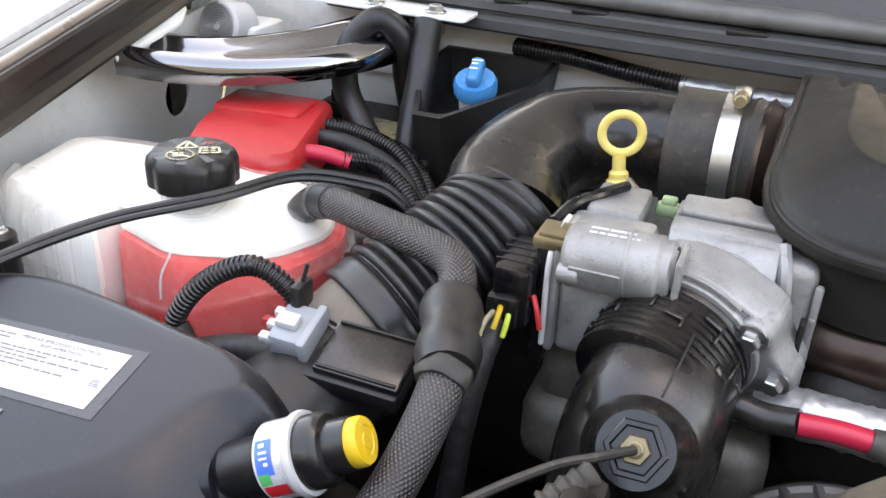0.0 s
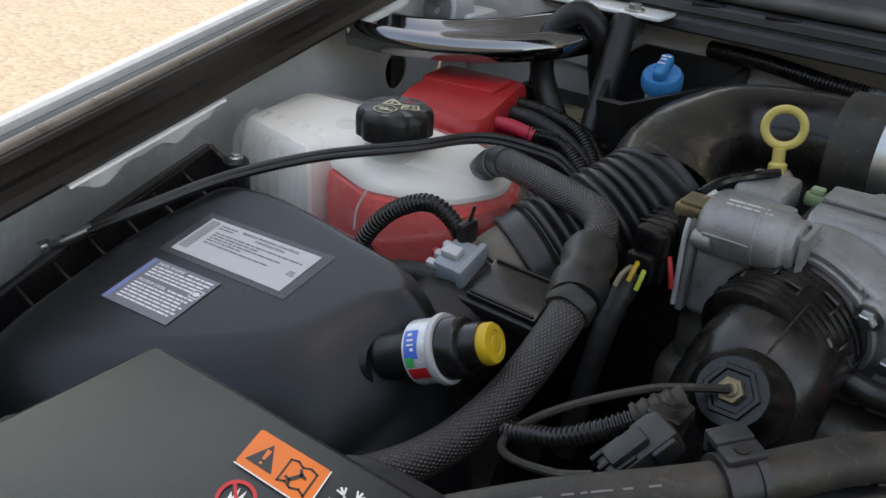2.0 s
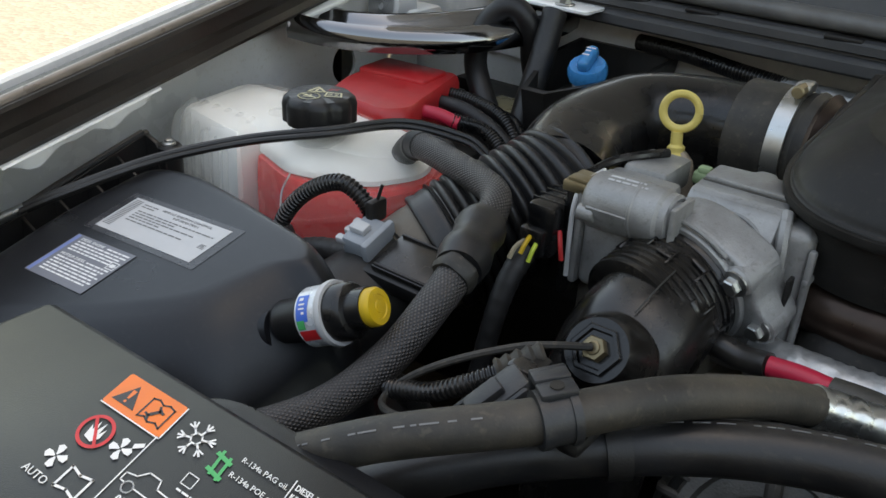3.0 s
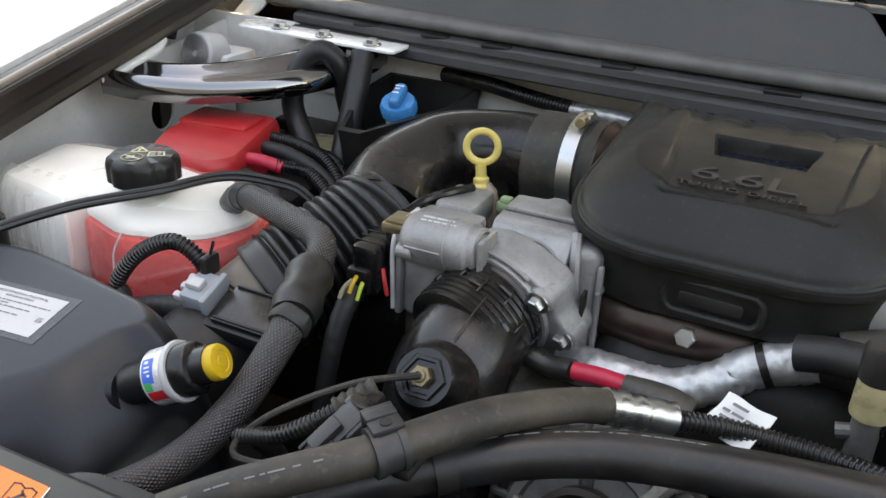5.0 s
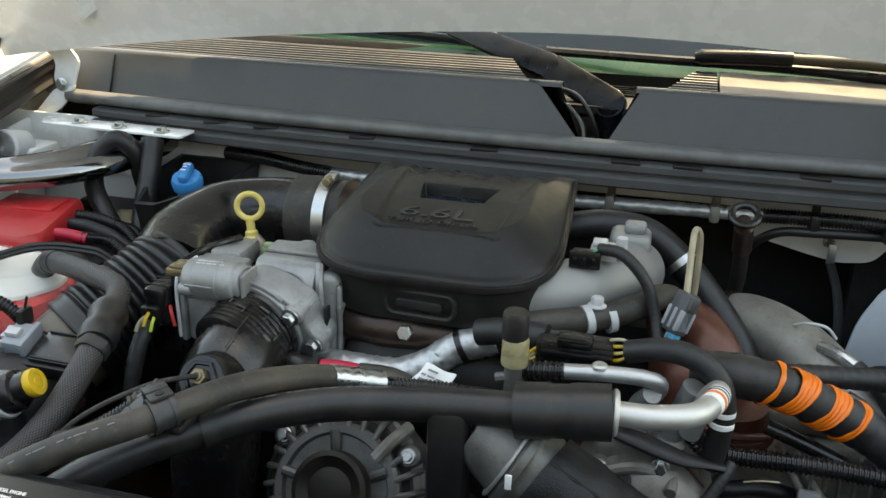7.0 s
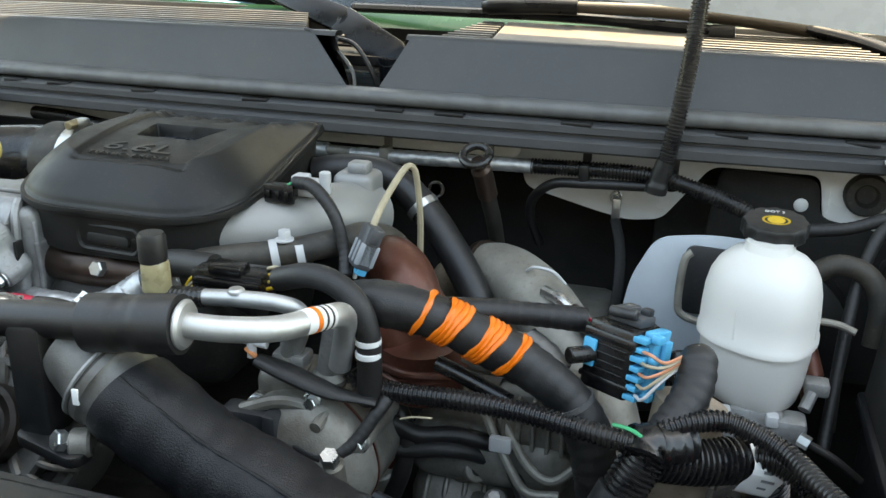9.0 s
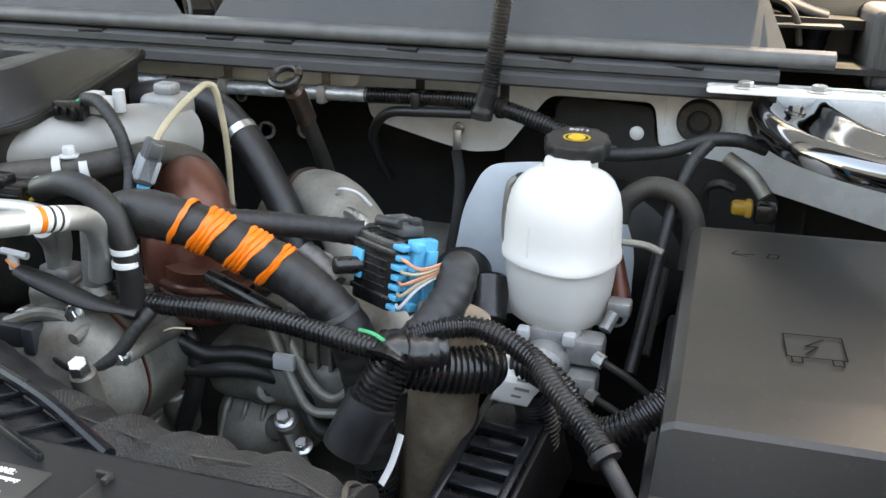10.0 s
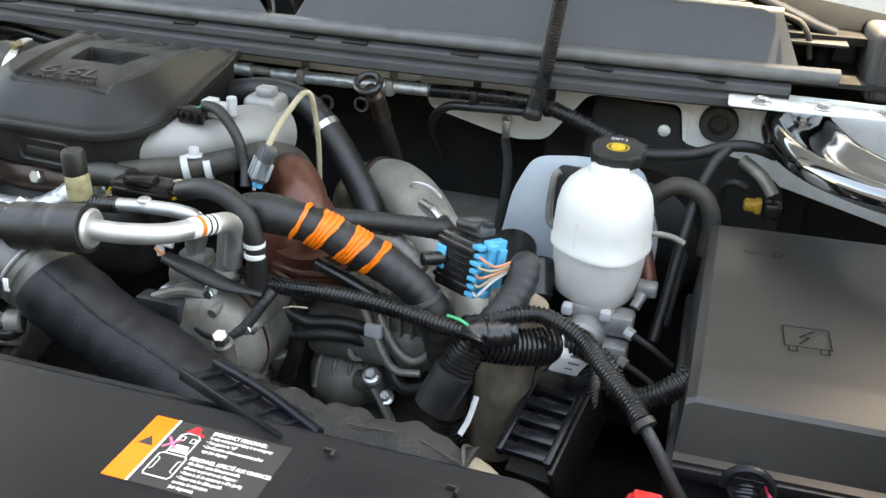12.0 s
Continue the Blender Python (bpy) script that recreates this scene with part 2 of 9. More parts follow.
def milky(name, col, clear, rough=0.35):
    """Milky plastic that lets some of what lies behind it show, and light through."""
    m = bpy.data.materials.new(name)
    m.use_nodes = True
    nt = m.node_tree
    N, L = nt.nodes, nt.links
    b = N["Principled BSDF"]
    tc, nz = N.new("ShaderNodeTexCoord"), N.new("ShaderNodeTexNoise")
    nz.inputs["Scale"].default_value, nz.inputs["Detail"].default_value = 16, 6
    L.new(tc.outputs["Object"], nz.inputs["Vector"])
    mx = N.new("ShaderNodeMix")
    mx.data_type = "RGBA"
    L.new(nz.outputs["Fac"], mx.inputs["Factor"])
    mx.inputs[6].default_value = (*[c * 0.88 for c in col], 1)
    mx.inputs[7].default_value = (*col, 1)
    L.new(mx.outputs[2], b.inputs["Base Color"])
    b.inputs["Roughness"].default_value = rough
    tl = N.new("ShaderNodeBsdfTranslucent")
    tl.inputs["Color"].default_value = (*col, 1)
    m1 = N.new("ShaderNodeMixShader")
    m1.inputs[0].default_value = 0.35
    L.new(b.outputs[0], m1.inputs[1])
    L.new(tl.outputs[0], m1.inputs[2])
    tr = N.new("ShaderNodeBsdfTransparent")
    m2 = N.new("ShaderNodeMixShader")
    m2.inputs[0].default_value = clear
    L.new(m1.outputs[0], m2.inputs[1])
    L.new(tr.outputs[0], m2.inputs[2])
    L.new(m2.outputs[0], N["Material Output"].inputs["Surface"])
    return m


M_TANK = milky("milky_tank_plastic", (0.93, 0.91, 0.86), 0.77, 0.25)
M_CHAMBER = mat("white_tank_inside", (0.92, 0.90, 0.84), 0.5, vary=0.1, scale=12, bump=0.05)
M_RESERVOIR = milky("milky_white_plastic", (0.95, 0.93, 0.89), 0.03)


def glass(name, col, rough=0.02):
    m = bpy.data.materials.new(name)
    m.use_nodes = True
    b = m.node_tree.nodes["Principled BSDF"]
    b.inputs["Base Color"].default_value = (*col, 1)
    b.inputs["Roughness"].default_value, b.inputs["Transmission Weight"].default_value, b.inputs["IOR"].default_value = rough, 1.0, 1.5
    return m


M_GLASS = glass("tinted_windscreen_glass", (0.50, 0.74, 0.86))


def gravel():
    m = bpy.data.materials.new("pale_gravel")
    m.use_nodes = True
    N, L = m.node_tree.nodes, m.node_tree.links
    b = N["Principled BSDF"]
    tc = N.new("ShaderNodeTexCoord")
    v, n = N.new("ShaderNodeTexVoronoi"), N.new("ShaderNodeTexNoise")
    v.inputs["Scale"].default_value, n.inputs["Scale"].default_value, n.inputs["Detail"].default_value = 28, 2.5, 8
    L.new(tc.outputs["Object"], v.inputs["Vector"])
    L.new(tc.outputs["Object"], n.inputs["Vector"])
    m1, m2 = N.new("ShaderNodeMix"), N.new("ShaderNodeMix")
    m1.data_type = m2.data_type = "RGBA"
    sep = N.new("ShaderNodeSeparateColor")
    L.new(v.outputs["Color"], sep.inputs[0])
    L.new(sep.outputs[0], m1.inputs["Factor"])
    m1.inputs[6].default_value, m1.inputs[7].default_value = (0.140, 0.130, 0.117, 1), (0.255, 0.241, 0.220, 1)
    L.new(n.outputs["Fac"], m2.inputs["Factor"])
    L.new(m1.outputs[2], m2.inputs[6])
    m2.inputs[7].default_value = (0.198, 0.186, 0.168, 1)
    L.new(m2.outputs[2], b.inputs["Base Color"])
    b.inputs["Roughness"].default_value = 0.9
    bp = N.new("ShaderNodeBump")
    bp.inputs["Strength"].default_value, bp.inputs["Distance"].default_value = 0.7, 0.012
    L.new(v.outputs["Distance"], bp.inputs["Height"])
    L.new(bp.outputs[0], b.inputs["Normal"])
    return m


# ---- building helpers ----
def finish(bm, smooth=35):
    bmesh.ops.recalc_face_normals(bm, faces=bm.faces)
    for f in bm.faces:
        f.smooth = True
    for e in bm.edges:
        e.smooth = len(e.link_faces) == 2 and e.calc_face_angle(3.2) < radians(smooth)


def part(name, bm, material, parent=None, label="", smooth=35, recalc=True):
    """Links a bmesh as one mesh object, under a thing or a part."""
    if recalc:
        finish(bm, smooth)
    me = bpy.data.meshes.new(name)
    bm.to_mesh(me)
    bm.free()
    me.materials.append(material)
    ob = new(name, me)
    if parent:
        ob.parent = parent
    if label:
        ob["label"] = label
    return ob


def thing(name, label, category, group="", kind=""):
    return tagged(new(name), label, category, group, kind)


def solo(name, bm, material, label, category, group="", kind="", smooth=35):
    return tagged(part(name, bm, material, None, "", smooth), label, category, group, kind)


def frame3(origin, ahead, up=(0, 0, 1)):
    """A frame at origin whose z runs along ahead."""
    z = Vector(ahead).normalized()
    u = Vector(up)
    if abs(z.dot(u.normalized())) > 0.98:
        u = Vector((0, 1, 0))
    x = u.cross(z).normalized()
    y = z.cross(x)
    return Matrix.Translation(origin) @ Matrix((x, y, z)).transposed().to_4x4()


def plane3(p0, px, py):
    """A frame with x from p0 to px and y towards py, for what lies flat on a face."""
    o, x = Vector(p0), (Vector(px) - Vector(p0)).normalized()
    y = Vector(py) - o
    y = (y - x * y.dot(x)).normalized()
    return Matrix.Translation(o) @ Matrix((x, y, x.cross(y))).transposed().to_4x4()


def join(*bms):
    out = bmesh.new()
    for b in bms:
        me = bpy.data.meshes.new("tmp")
        b.to_mesh(me)
        b.free()
        out.from_mesh(me)
        bpy.data.meshes.remove(me)
    return out


def move(bm, m):
    bm.transform(m)
    return bm


def box(size, centre=(0, 0, 0), bevel=0.0, segs=2, m=None):
    bm = bmesh.new()
    bmesh.ops.create_cube(bm, size=1)
    bm.transform(Matrix.Translation(centre) @ Matrix.Diagonal((*size, 1)))
    if bevel:
        bmesh.ops.bevel(bm, geom=bm.edges[:], offset=min(bevel, 0.45 * min(size)), segments=segs, affect="EDGES", profile=0.5)
    if m is not None:
        bm.transform(m)
    return bm


def slab(outline, z0, z1, bevel=0.0, m=None, segs=2):
    """A flat outline raised from z0 to z1, its edges rounded."""
    bm = bmesh.new()
    lo = [bm.verts.new((x, y, z0)) for x, y in outline]
    hi = [bm.verts.new((x, y, z1)) for x, y in outline]
    n = len(outline)
    bm.faces.new(hi)
    bm.faces.new(lo[::-1])
    for i in range(n):
        bm.faces.new((lo[i], lo[(i + 1) % n], hi[(i + 1) % n], hi[i]))
    bmesh.ops.recalc_face_normals(bm, faces=bm.faces)
    if bevel:
        bmesh.ops.bevel(bm, geom=bm.edges[:], offset=bevel, segments=segs, affect="EDGES", profile=0.5)
    if m is not None:
        bm.transform(m)
    return bm


def lathe(profile, m=None, seg=32, wob=None):
    """A profile of (radius, height) turned about z; wob(angle, height) scales the radius."""
    bm = bmesh.new()
    rings = []
    for r, z in profile:
        if r <= 1e-6:
            rings.append([bm.verts.new((0, 0, z))])
        else:
            ring = []
            for i in range(seg):
                a = 2 * math.pi * i / seg
                k = r * (wob(a, z) if wob else 1)
                ring.append(bm.verts.new((k * math.cos(a), k * math.sin(a), z)))
            rings.append(ring)
    for a, b in zip(rings, rings[1:]):
        for i in range(seg):
            j = (i + 1) % seg
            if len(a) == 1 and len(b) > 1:
                bm.faces.new((a[0], b[j], b[i]))
            elif len(b) == 1 and len(a) > 1:
                bm.faces.new((a[i], a[j], b[0]))
            elif len(a) > 1:
                bm.faces.new((a[i], a[j], b[j], b[i]))
    for ring, flip in ((rings[0], True), (rings[-1], False)):
        if len(ring) > 1:
            bm.faces.new(ring[::-1] if flip else ring)
    if m is not None:
        bm.transform(m)
    return bm


def rod(a, b, r, seg=16, bevel=0.0):
    L = (Vector(b) - Vector(a)).length
    c = min(bevel, r * 0.6, L * 0.4)
    prof = [(r - c, 0), (r, c), (r, L - c), (r - c, L)] if c else [(r, 0), (r, L)]
    return lathe(prof, frame3(a, Vector(b) - Vector(a)), seg)


def spline(pts, step):
    """Even points along a smooth curve through pts."""
    P = [Vector(p) for p in pts]
    P = [P[0] * 2 - P[1]] + P + [P[-1] * 2 - P[-2]]
    dense = []
    for i in range(1, len(P) - 2):
        a, b, c, d = P[i - 1:i + 3]
        n = max(8, int((c - b).length / 0.002))
        for k in range(n):
            t = k / n
            dense.append(0.5 * (2 * b + (c - a) * t + (2 * a - 5 * b + 4 * c - d) * t * t + (3 * b - a - 3 * c + d) * t ** 3))
    dense.append(P[-2])
    out, acc = [dense[0]], 0.0
    for p, q in zip(dense, dense[1:]):
        seg = (q - p).length
        while acc + seg >= step and seg > 1e-9:
            f = (step - acc) / seg
            p = p.lerp(q, f)
            out.append(p)
            seg = (q - p).length
            acc = 0.0
        acc += seg
    if (out[-1] - dense[-1]).length > step * 0.3:
        out.append(dense[-1])
    return out


def tube(pts, r, seg=14, step=0.006, rad=None, cap=True, flat=1.0):
    """A hose along a smooth curve. rad(i, s, S): radius at ring i, s metres along of S. UV in metres."""
    C = spline(pts, step)
    bm = bmesh.new()
    uvl = bm.loops.layers.uv.new("uv")
    S, s = step * (len(C) - 1), 0.0
    up = None
    rings = []
    for i, p in enumerate(C):
        d = (C[min(i + 1, len(C) - 1)] - C[max(i - 1, 0)]).normalized()
        if up is None:
            up = Vector((0, 0, 1)) if abs(d.z) < 0.9 else Vector((0, 1, 0))
        up = (up - d * up.dot(d)).normalized()
        side = d.cross(up)
        k = rad(i, i * step, S) if rad else r
        rings.append([bm.verts.new(p + (side * math.cos(a) + up * (math.sin(a) * flat)) * k) for a in (2 * math.pi * j / seg for j in range(seg))])
    for i in range(len(rings) - 1):
        for j in range(seg):
            q = (j + 1) % seg
            f = bm.faces.new((rings[i][j], rings[i][q], rings[i + 1][q], rings[i + 1][j]))
            for lp, (u, v) in zip(f.loops, ((j, i), (j + 1, i), (j + 1, i + 1), (j, i + 1))):
                lp[uvl].uv = (u / seg * 2 * math.pi * r, v * step)
    if cap:
        bm.faces.new(rings[0][::-1])
        bm.faces.new(rings[-1])
    return bm


def conduit(pts, r, pitch=0.0032, seg=14, depth=0.16):
    """A corrugated tube: four rings a rib."""
    prof = (1.0, 1.0, 1 - depth, 1 - depth)
    return tube(pts, r, seg, pitch / 4, lambda i, s, S: r * prof[i % 4])


def taped(pts, r, pitch=0.012, seg=16, lump=0.06):
    """A tape-wrapped bundle with overlapping turns."""
    return tube(pts, r, seg, pitch / 5, lambda i, s, S: r * (1 + lump * ((i % 5) / 5 - 0.5) + 0.04 * math.sin(s * 61)))


def crinkled(pts, r, seed, seg=13, step=0.006, depth=0.0012):
    """A tube wrapped in creased foil."""
    bm = tube(pts, r, seg, step)
    rnd = random.Random(seed)
    for v in bm.verts:
        v.co += Vector((rnd.uniform(-1, 1), rnd.uniform(-1, 1), rnd.uniform(-1, 1))) * depth
    bmesh.ops.triangulate(bm, faces=bm.faces[:])
    return bm


def bolt(a, ahead, r=0.006, h=0.006, washer=True):
    """A hex bolt head on a face."""
    m = frame3(a, ahead)
    parts = [lathe([(0, 0), (r, 0), (r, h * 0.85), (r * 0.86, h), (0, h)], m @ Matrix.Translation((0, 0, 0.0015 if washer else 0)), 6)]
    if washer:
        parts.append(lathe([(0, 0), (r * 1.5, 0), (r * 1.5, 0.0012), (r * 1.3, 0.002), (0, 0.002)], m, 20))
    return join(*parts)


def ring_loft(levels, outline, centre, m=None, drop=None):
    """Stacked copies of a flat outline, (scale, z) each, from the bottom up, closed. drop(x, y, z) shifts the height."""
    bm = bmesh.new()
    rings = []
    for sc, z in levels:
        ring = []
        for x, y in outline:
            X, Y = centre[0] + (x - centre[0]) * sc, centre[1] + (y - centre[1]) * sc
            ring.append(bm.verts.new((X, Y, z + (drop(X, Y, z) if drop else 0))))
        rings.append(ring)
    n = len(outline)
    for a, b in zip(rings, rings[1:]):
        for i in range(n):
            bm.faces.new((a[i], a[(i + 1) % n], b[(i + 1) % n], b[i]))
    bm.faces.new(rings[0][::-1])
    bm.faces.new(rings[-1])
    if m is not None:
        bm.transform(m)
    return bm


def rounded(poly, r, n=5):
    """A polygon with rounded corners."""
    out = []
    k = len(poly)
    for i in range(k):
        p, a, b = Vector(poly[i]), Vector(poly[i - 1]), Vector(poly[(i + 1) % k])
        u, v = (a - p), (b - p)
        d = min(r, u.length * 0.45, v.length * 0.45)
        s, e = p + u.normalized() * d, p + v.normalized() * d
        for j in range(n + 1):
            t = j / n
            out.append(tuple(s * (1 - t) ** 2 + p * 2 * t * (1 - t) + e * t * t))
    return out


def words(text, size, m, depth=0.0002, spacing=1.0):
    """Lettering in the built-in font as a mesh; m puts its lower left corner."""
    cu = bpy.data.curves.new("words", "FONT")
    cu.body, cu.size, cu.extrude, cu.space_character = text, size, depth, spacing
    cu.resolution_u = 2
    ob = bpy.data.objects.new("words", cu)
    scene.collection.objects.link(ob)
    me = bpy.data.meshes.new_from_object(ob.evaluated_get(bpy.context.evaluated_depsgraph_get()))
    bm = bmesh.new()
    bm.from_mesh(me)
    bpy.data.objects.remove(ob)
    bpy.data.curves.remove(cu)
    bpy.data.meshes.remove(me)
    bm.transform(m)
    return bm


def bars(rows, m, h, seed=1, z=0.0004, word=True):
    """Printed lines that cannot be read: rows of (x0, x1, y), broken into words."""
    rnd = random.Random(seed)
    bm = bmesh.new()
    for x0, x1, y in rows:
        x = x0
        while x < x1 - h:
            w = min(x1 - x, h * rnd.uniform(1.5, 6.0)) if word else x1 - x
            vs = [bm.verts.new((a, b, z)) for a, b in ((x, y), (x + w, y), (x + w, y + h), (x, y + h))]
            bm.faces.new(vs)
            x += w + h * 0.6
    bm.transform(m)
    return bm


def flat(poly, z, m):
    bm = bmesh.new()
    bm.faces.new([bm.verts.new((x, y, z)) for x, y in poly])
    bm.transform(m)
    return bm


def strip(pts, w, z, m):
    """A thin printed line along flat points."""
    bm = bmesh.new()
    for (x0, y0), (x1, y1) in zip(pts, pts[1:]):
        d = Vector((x1 - x0, y1 - y0)).normalized()
        n = Vector((-d.y, d.x)) * (w / 2)
        e = d * (w / 2)
        bm.faces.new([bm.verts.new((p.x, p.y, z)) for p in (Vector((x0, y0)) - e + n, Vector((x0, y0)) - e - n, Vector((x1, y1)) + e - n, Vector((x1, y1)) + e + n)])
    bm.transform(m)
    return bm


YZX = Matrix(((0, 0, 1, 0), (1, 0, 0, 0), (0, 1, 0, 0), (0, 0, 0, 1)))      # an outline in y and z, raised along x


def circle2(cx, cy, r, n=20):
    return [(cx + r * math.cos(2 * math.pi * i / n), cy + r * math.sin(2 * math.pi * i / n)) for i in range(n)]

# ---- ground ----
bm = bmesh.new()
bmesh.ops.create_grid(bm, x_segments=2, y_segments=2, size=400)
solo("ground", bm, gravel(), "pale tan gravel yard in full sun", "ground", kind="structure")

# invented wall behind the camera; keeps bright sky off front-facing gloss
solo("wall_unseen", box((40, 0.3, 5.0), (0, -8.0, 2.5), 0.02), mat("unseen_dark_wall", (0.10, 0.108, 0.115), 0.8, vary=0.25, scale=3, fine=60, bump=0.3, dirt=(0.07, 0.07, 0.07), dirt_amount=0.5, dirt_scale=1.5), "unseen plain dark wall behind the camera, added to dim reflections", "wall", kind="structure")


# ---- body round the bay ----
def sweep_section(section, ys, place):
    """A cross-section (u, w) carried along the fender line; place(y) gives its foot."""
    bm = bmesh.new()
    rings = []
    for y in ys:
        o = place(y)
        rings.append([bm.verts.new((o[0] + u, y, o[2] + w)) for u, w in section])
    for a, b in zip(rings, rings[1:]):
        for i in range(len(section) - 1):
            bm.faces.new((a[i], a[i + 1], b[i + 1], b[i]))
    return bm


def fender_foot(y):
    """The lower inner edge of the hood-edge rail."""
    return (-0.730 - 0.14 * y, y, 1.197 + 0.145 * y)


def panel_with_hole(x0, x1, z0, z1, cx, cz, rx, rz, depth=0.004, n=28):
    """An upright sheet in x and z with an oval hole, as a slab of that depth along y."""
    bm = bmesh.new()
    outer, inner = [], []
    for i in range(n):
        a = 2 * math.pi * i / n
        c, s = math.cos(a), math.sin(a)
        k = min((x1 - cx if c > 0 else cx - x0) / max(abs(c), 1e-6), (z1 - cz if s > 0 else cz - z0) / max(abs(s), 1e-6))
        outer.append((cx + c * k, cz + s * k))
        inner.append((cx + c * rx, cz + s * rz))
    for y in (0, depth):
        o = [bm.verts.new((x, y, z)) for x, z in outer]
        q = [bm.verts.new((x, y, z)) for x, z in inner]
        for i in range(n):
            j = (i + 1) % n
            bm.faces.new((o[i], o[j], q[j], q[i]))
    bm.verts.ensure_lookup_table()
    for i in range(n):
        j = (i + 1) % n
        bm.faces.new((bm.verts[n + i], bm.verts[n + j], bm.verts[3 * n + j], bm.verts[3 * n + i]))
    return bm


ys = [-0.5 + 0.05 * i for i in range(31)]
for side, sx in (("left", 1), ("right", -1)):
    f = thing("fender_" + side, "white painted front fender with dark hood-edge rail", "fender", kind="structure")
    mir = Matrix.Diagonal((sx, 1, 1, 1))
    outer = sweep_section([(-0.053, 0.026), (-0.054, 0.036), (-0.057, 0.0385), (-0.064, 0.0385), (-0.074, 0.035), (-0.095, 0.012), (-0.115, -0.05), (-0.125, -0.16), (-0.115, -0.40), (-0.105, -0.75), (-0.095, -0.75), (-0.095, -0.2), (-0.06, -0.02)], ys, fender_foot)
    part("outer_panel", move(outer, mir), M_WHITE, f)
    rail = sweep_section([(-0.003, 0.001), (0.001, 0.0), (0.003, 0.004), (-0.001, 0.010), (-0.002, 0.018), (0.001, 0.024), (0.0005, 0.034), (0.002, 0.038), (0.000, 0.041), (-0.010, 0.0385), (-0.020, 0.0365), (-0.034, 0.0375), (-0.0425, 0.035), (-0.0475, 0.031), (-0.0535, 0.030), (-0.0535, 0.022), (-0.030, 0.010), (-0.003, 0.001)], ys, fender_foot)
    part("hood_edge_rail", move(rail, mir), M_RAIL, f, "dark dusty rail with a raised bead", smooth=25)
    bead = sweep_section([(-0.0135 + 0.0052 * math.cos(a), 0.0395 + 0.0048 * math.sin(a)) for a in (2 * math.pi * k / 12 for k in range(13))], ys, fender_foot)
    # base tan carries the bead's highlight; dust lies over it
    part("bead", move(bead, mir), mat("dusty_highlit_bead_" + side, (0.16, 0.135, 0.115), 0.32, vary=0.2, fine=500, bump=0.1, dirt=DUST, dirt_amount=0.3), f, "dusty rubber bead along the rail, its tan highlight in the colour", smooth=60)
    wall_m = Matrix.Translation((-0.852, 0.650, 0)) @ Matrix.Rotation(radians(90 - 1.0), 4, "Z")
    wall = move(panel_with_hole(-0.75, 0.14, 0.75, 1.300, 0.0, 1.188, 0.020, 0.023), wall_m)
    for v in wall.verts:
        v.co.z = min(v.co.z, fender_foot(v.co.y)[2] - 0.030)
    part("inner_panel", move(wall, mir), M_INNER, f, "thinly painted grey-white inner fender with an oval hole")
    part("inner_flange", move(sweep_section([(-0.001, 0.0), (-0.012, -0.006), (-0.040, -0.014), (-0.075, -0.030), (-0.12, -0.045)], ys, fender_foot), mir), M_INNER, f, "painted flange below the rail")
    part("hole_backing", move(box((0.004, 0.09, 0.09), (-0.900, 0.650, 1.188), 0.001), mir), M_DARK, f)
    # stamped wavy lip that shows below the rail
    bm = bmesh.new()
    a = []
    for i in range(25):
        y = 0.160 + 0.165 * i / 24
        o = fender_foot(y)
        dip = min(1.0, i / 3, (24 - i) / 2) * (0.0085 + 0.0035 * math.sin(y * 75) + 0.002 * math.sin(y * 170))
        a.append([bm.verts.new((o[0] + q, y, o[2] + w)) for q, w in ((-0.006, 0.0), (0.0045, -0.0005), (0.0060, -0.0020), (0.0040, -0.001 - dip), (0.0015, -0.002 - dip), (-0.006, -0.003))])
    for p, q in zip(a, a[1:]):
        for i in range(5):
            bm.faces.new((p[i], p[i + 1], q[i + 1], q[i]))
    part("wavy_lip", move(bm, mir), M_WHITE, f, "stamped white lip with a wavy edge")
    bm = box((0.10, 1.3, 0.02), (-0.90, 0.2, 0.76), 0.004)
    part("wheel_housing", move(bm, mir), M_DARK, f)

# firewall: painted upper band, recess with insulation
fw = thing("wall_firewall", "white painted firewall with black insulation pads", "firewall", kind="structure")
part("upper_band", slab(rounded([(-0.93, 1.215), (-0.52, 1.20), (-0.16, 1.205), (-0.125, 1.252), (0.164, 1.252), (0.172, 1.218), (0.256, 1.197), (0.296, 1.189), (0.335, 1.194), (0.385, 1.262), (0.50, 1.262), (0.51, 1.205), (0.93, 1.10), (0.93, 1.290), (-0.93, 1.290)], 0.012), 0, 0.006, 0.0012, Matrix.Translation((0, 0.787, 0)) @ Matrix.Rotation(radians(90), 4, "X")), M_WHITE, fw, "white painted sheet metal")
part("front_flange", slab(rounded([(-0.135, 1.2605), (0.164, 1.2605), (0.172, 1.268), (0.172, 1.285), (-0.135, 1.285)], 0.004), 0, 0.004, 0.001, Matrix.Translation((0, 0.749, 0)) @ Matrix.Rotation(radians(90), 4, "X")), M_WHITE, fw, "white painted flange")
part("left_panel", box((0.72, 0.01, 0.12), (-0.56, 0.80, 1.185), 0.002), M_INNER, fw)
part("insulation_pad", box((0.74, 0.02, 0.44), (-0.55, 0.802, 0.905), 0.006), M_PAD, fw, "black insulation mat")
part("right_panel", box((0.62, 0.01, 0.50), (0.66, 0.885, 0.99), 0.002), M_PAD, fw)
part("insulation_pad", box((0.56, 0.02, 0.62), (0.08, 0.945, 0.95), 0.006), M_PAD, fw, "black insulation mat")
part("insulation_pad", box((0.35, 0.02, 0.50), (0.50, 0.84, 0.98), 0.006), M_PAD, fw, "black insulation mat")
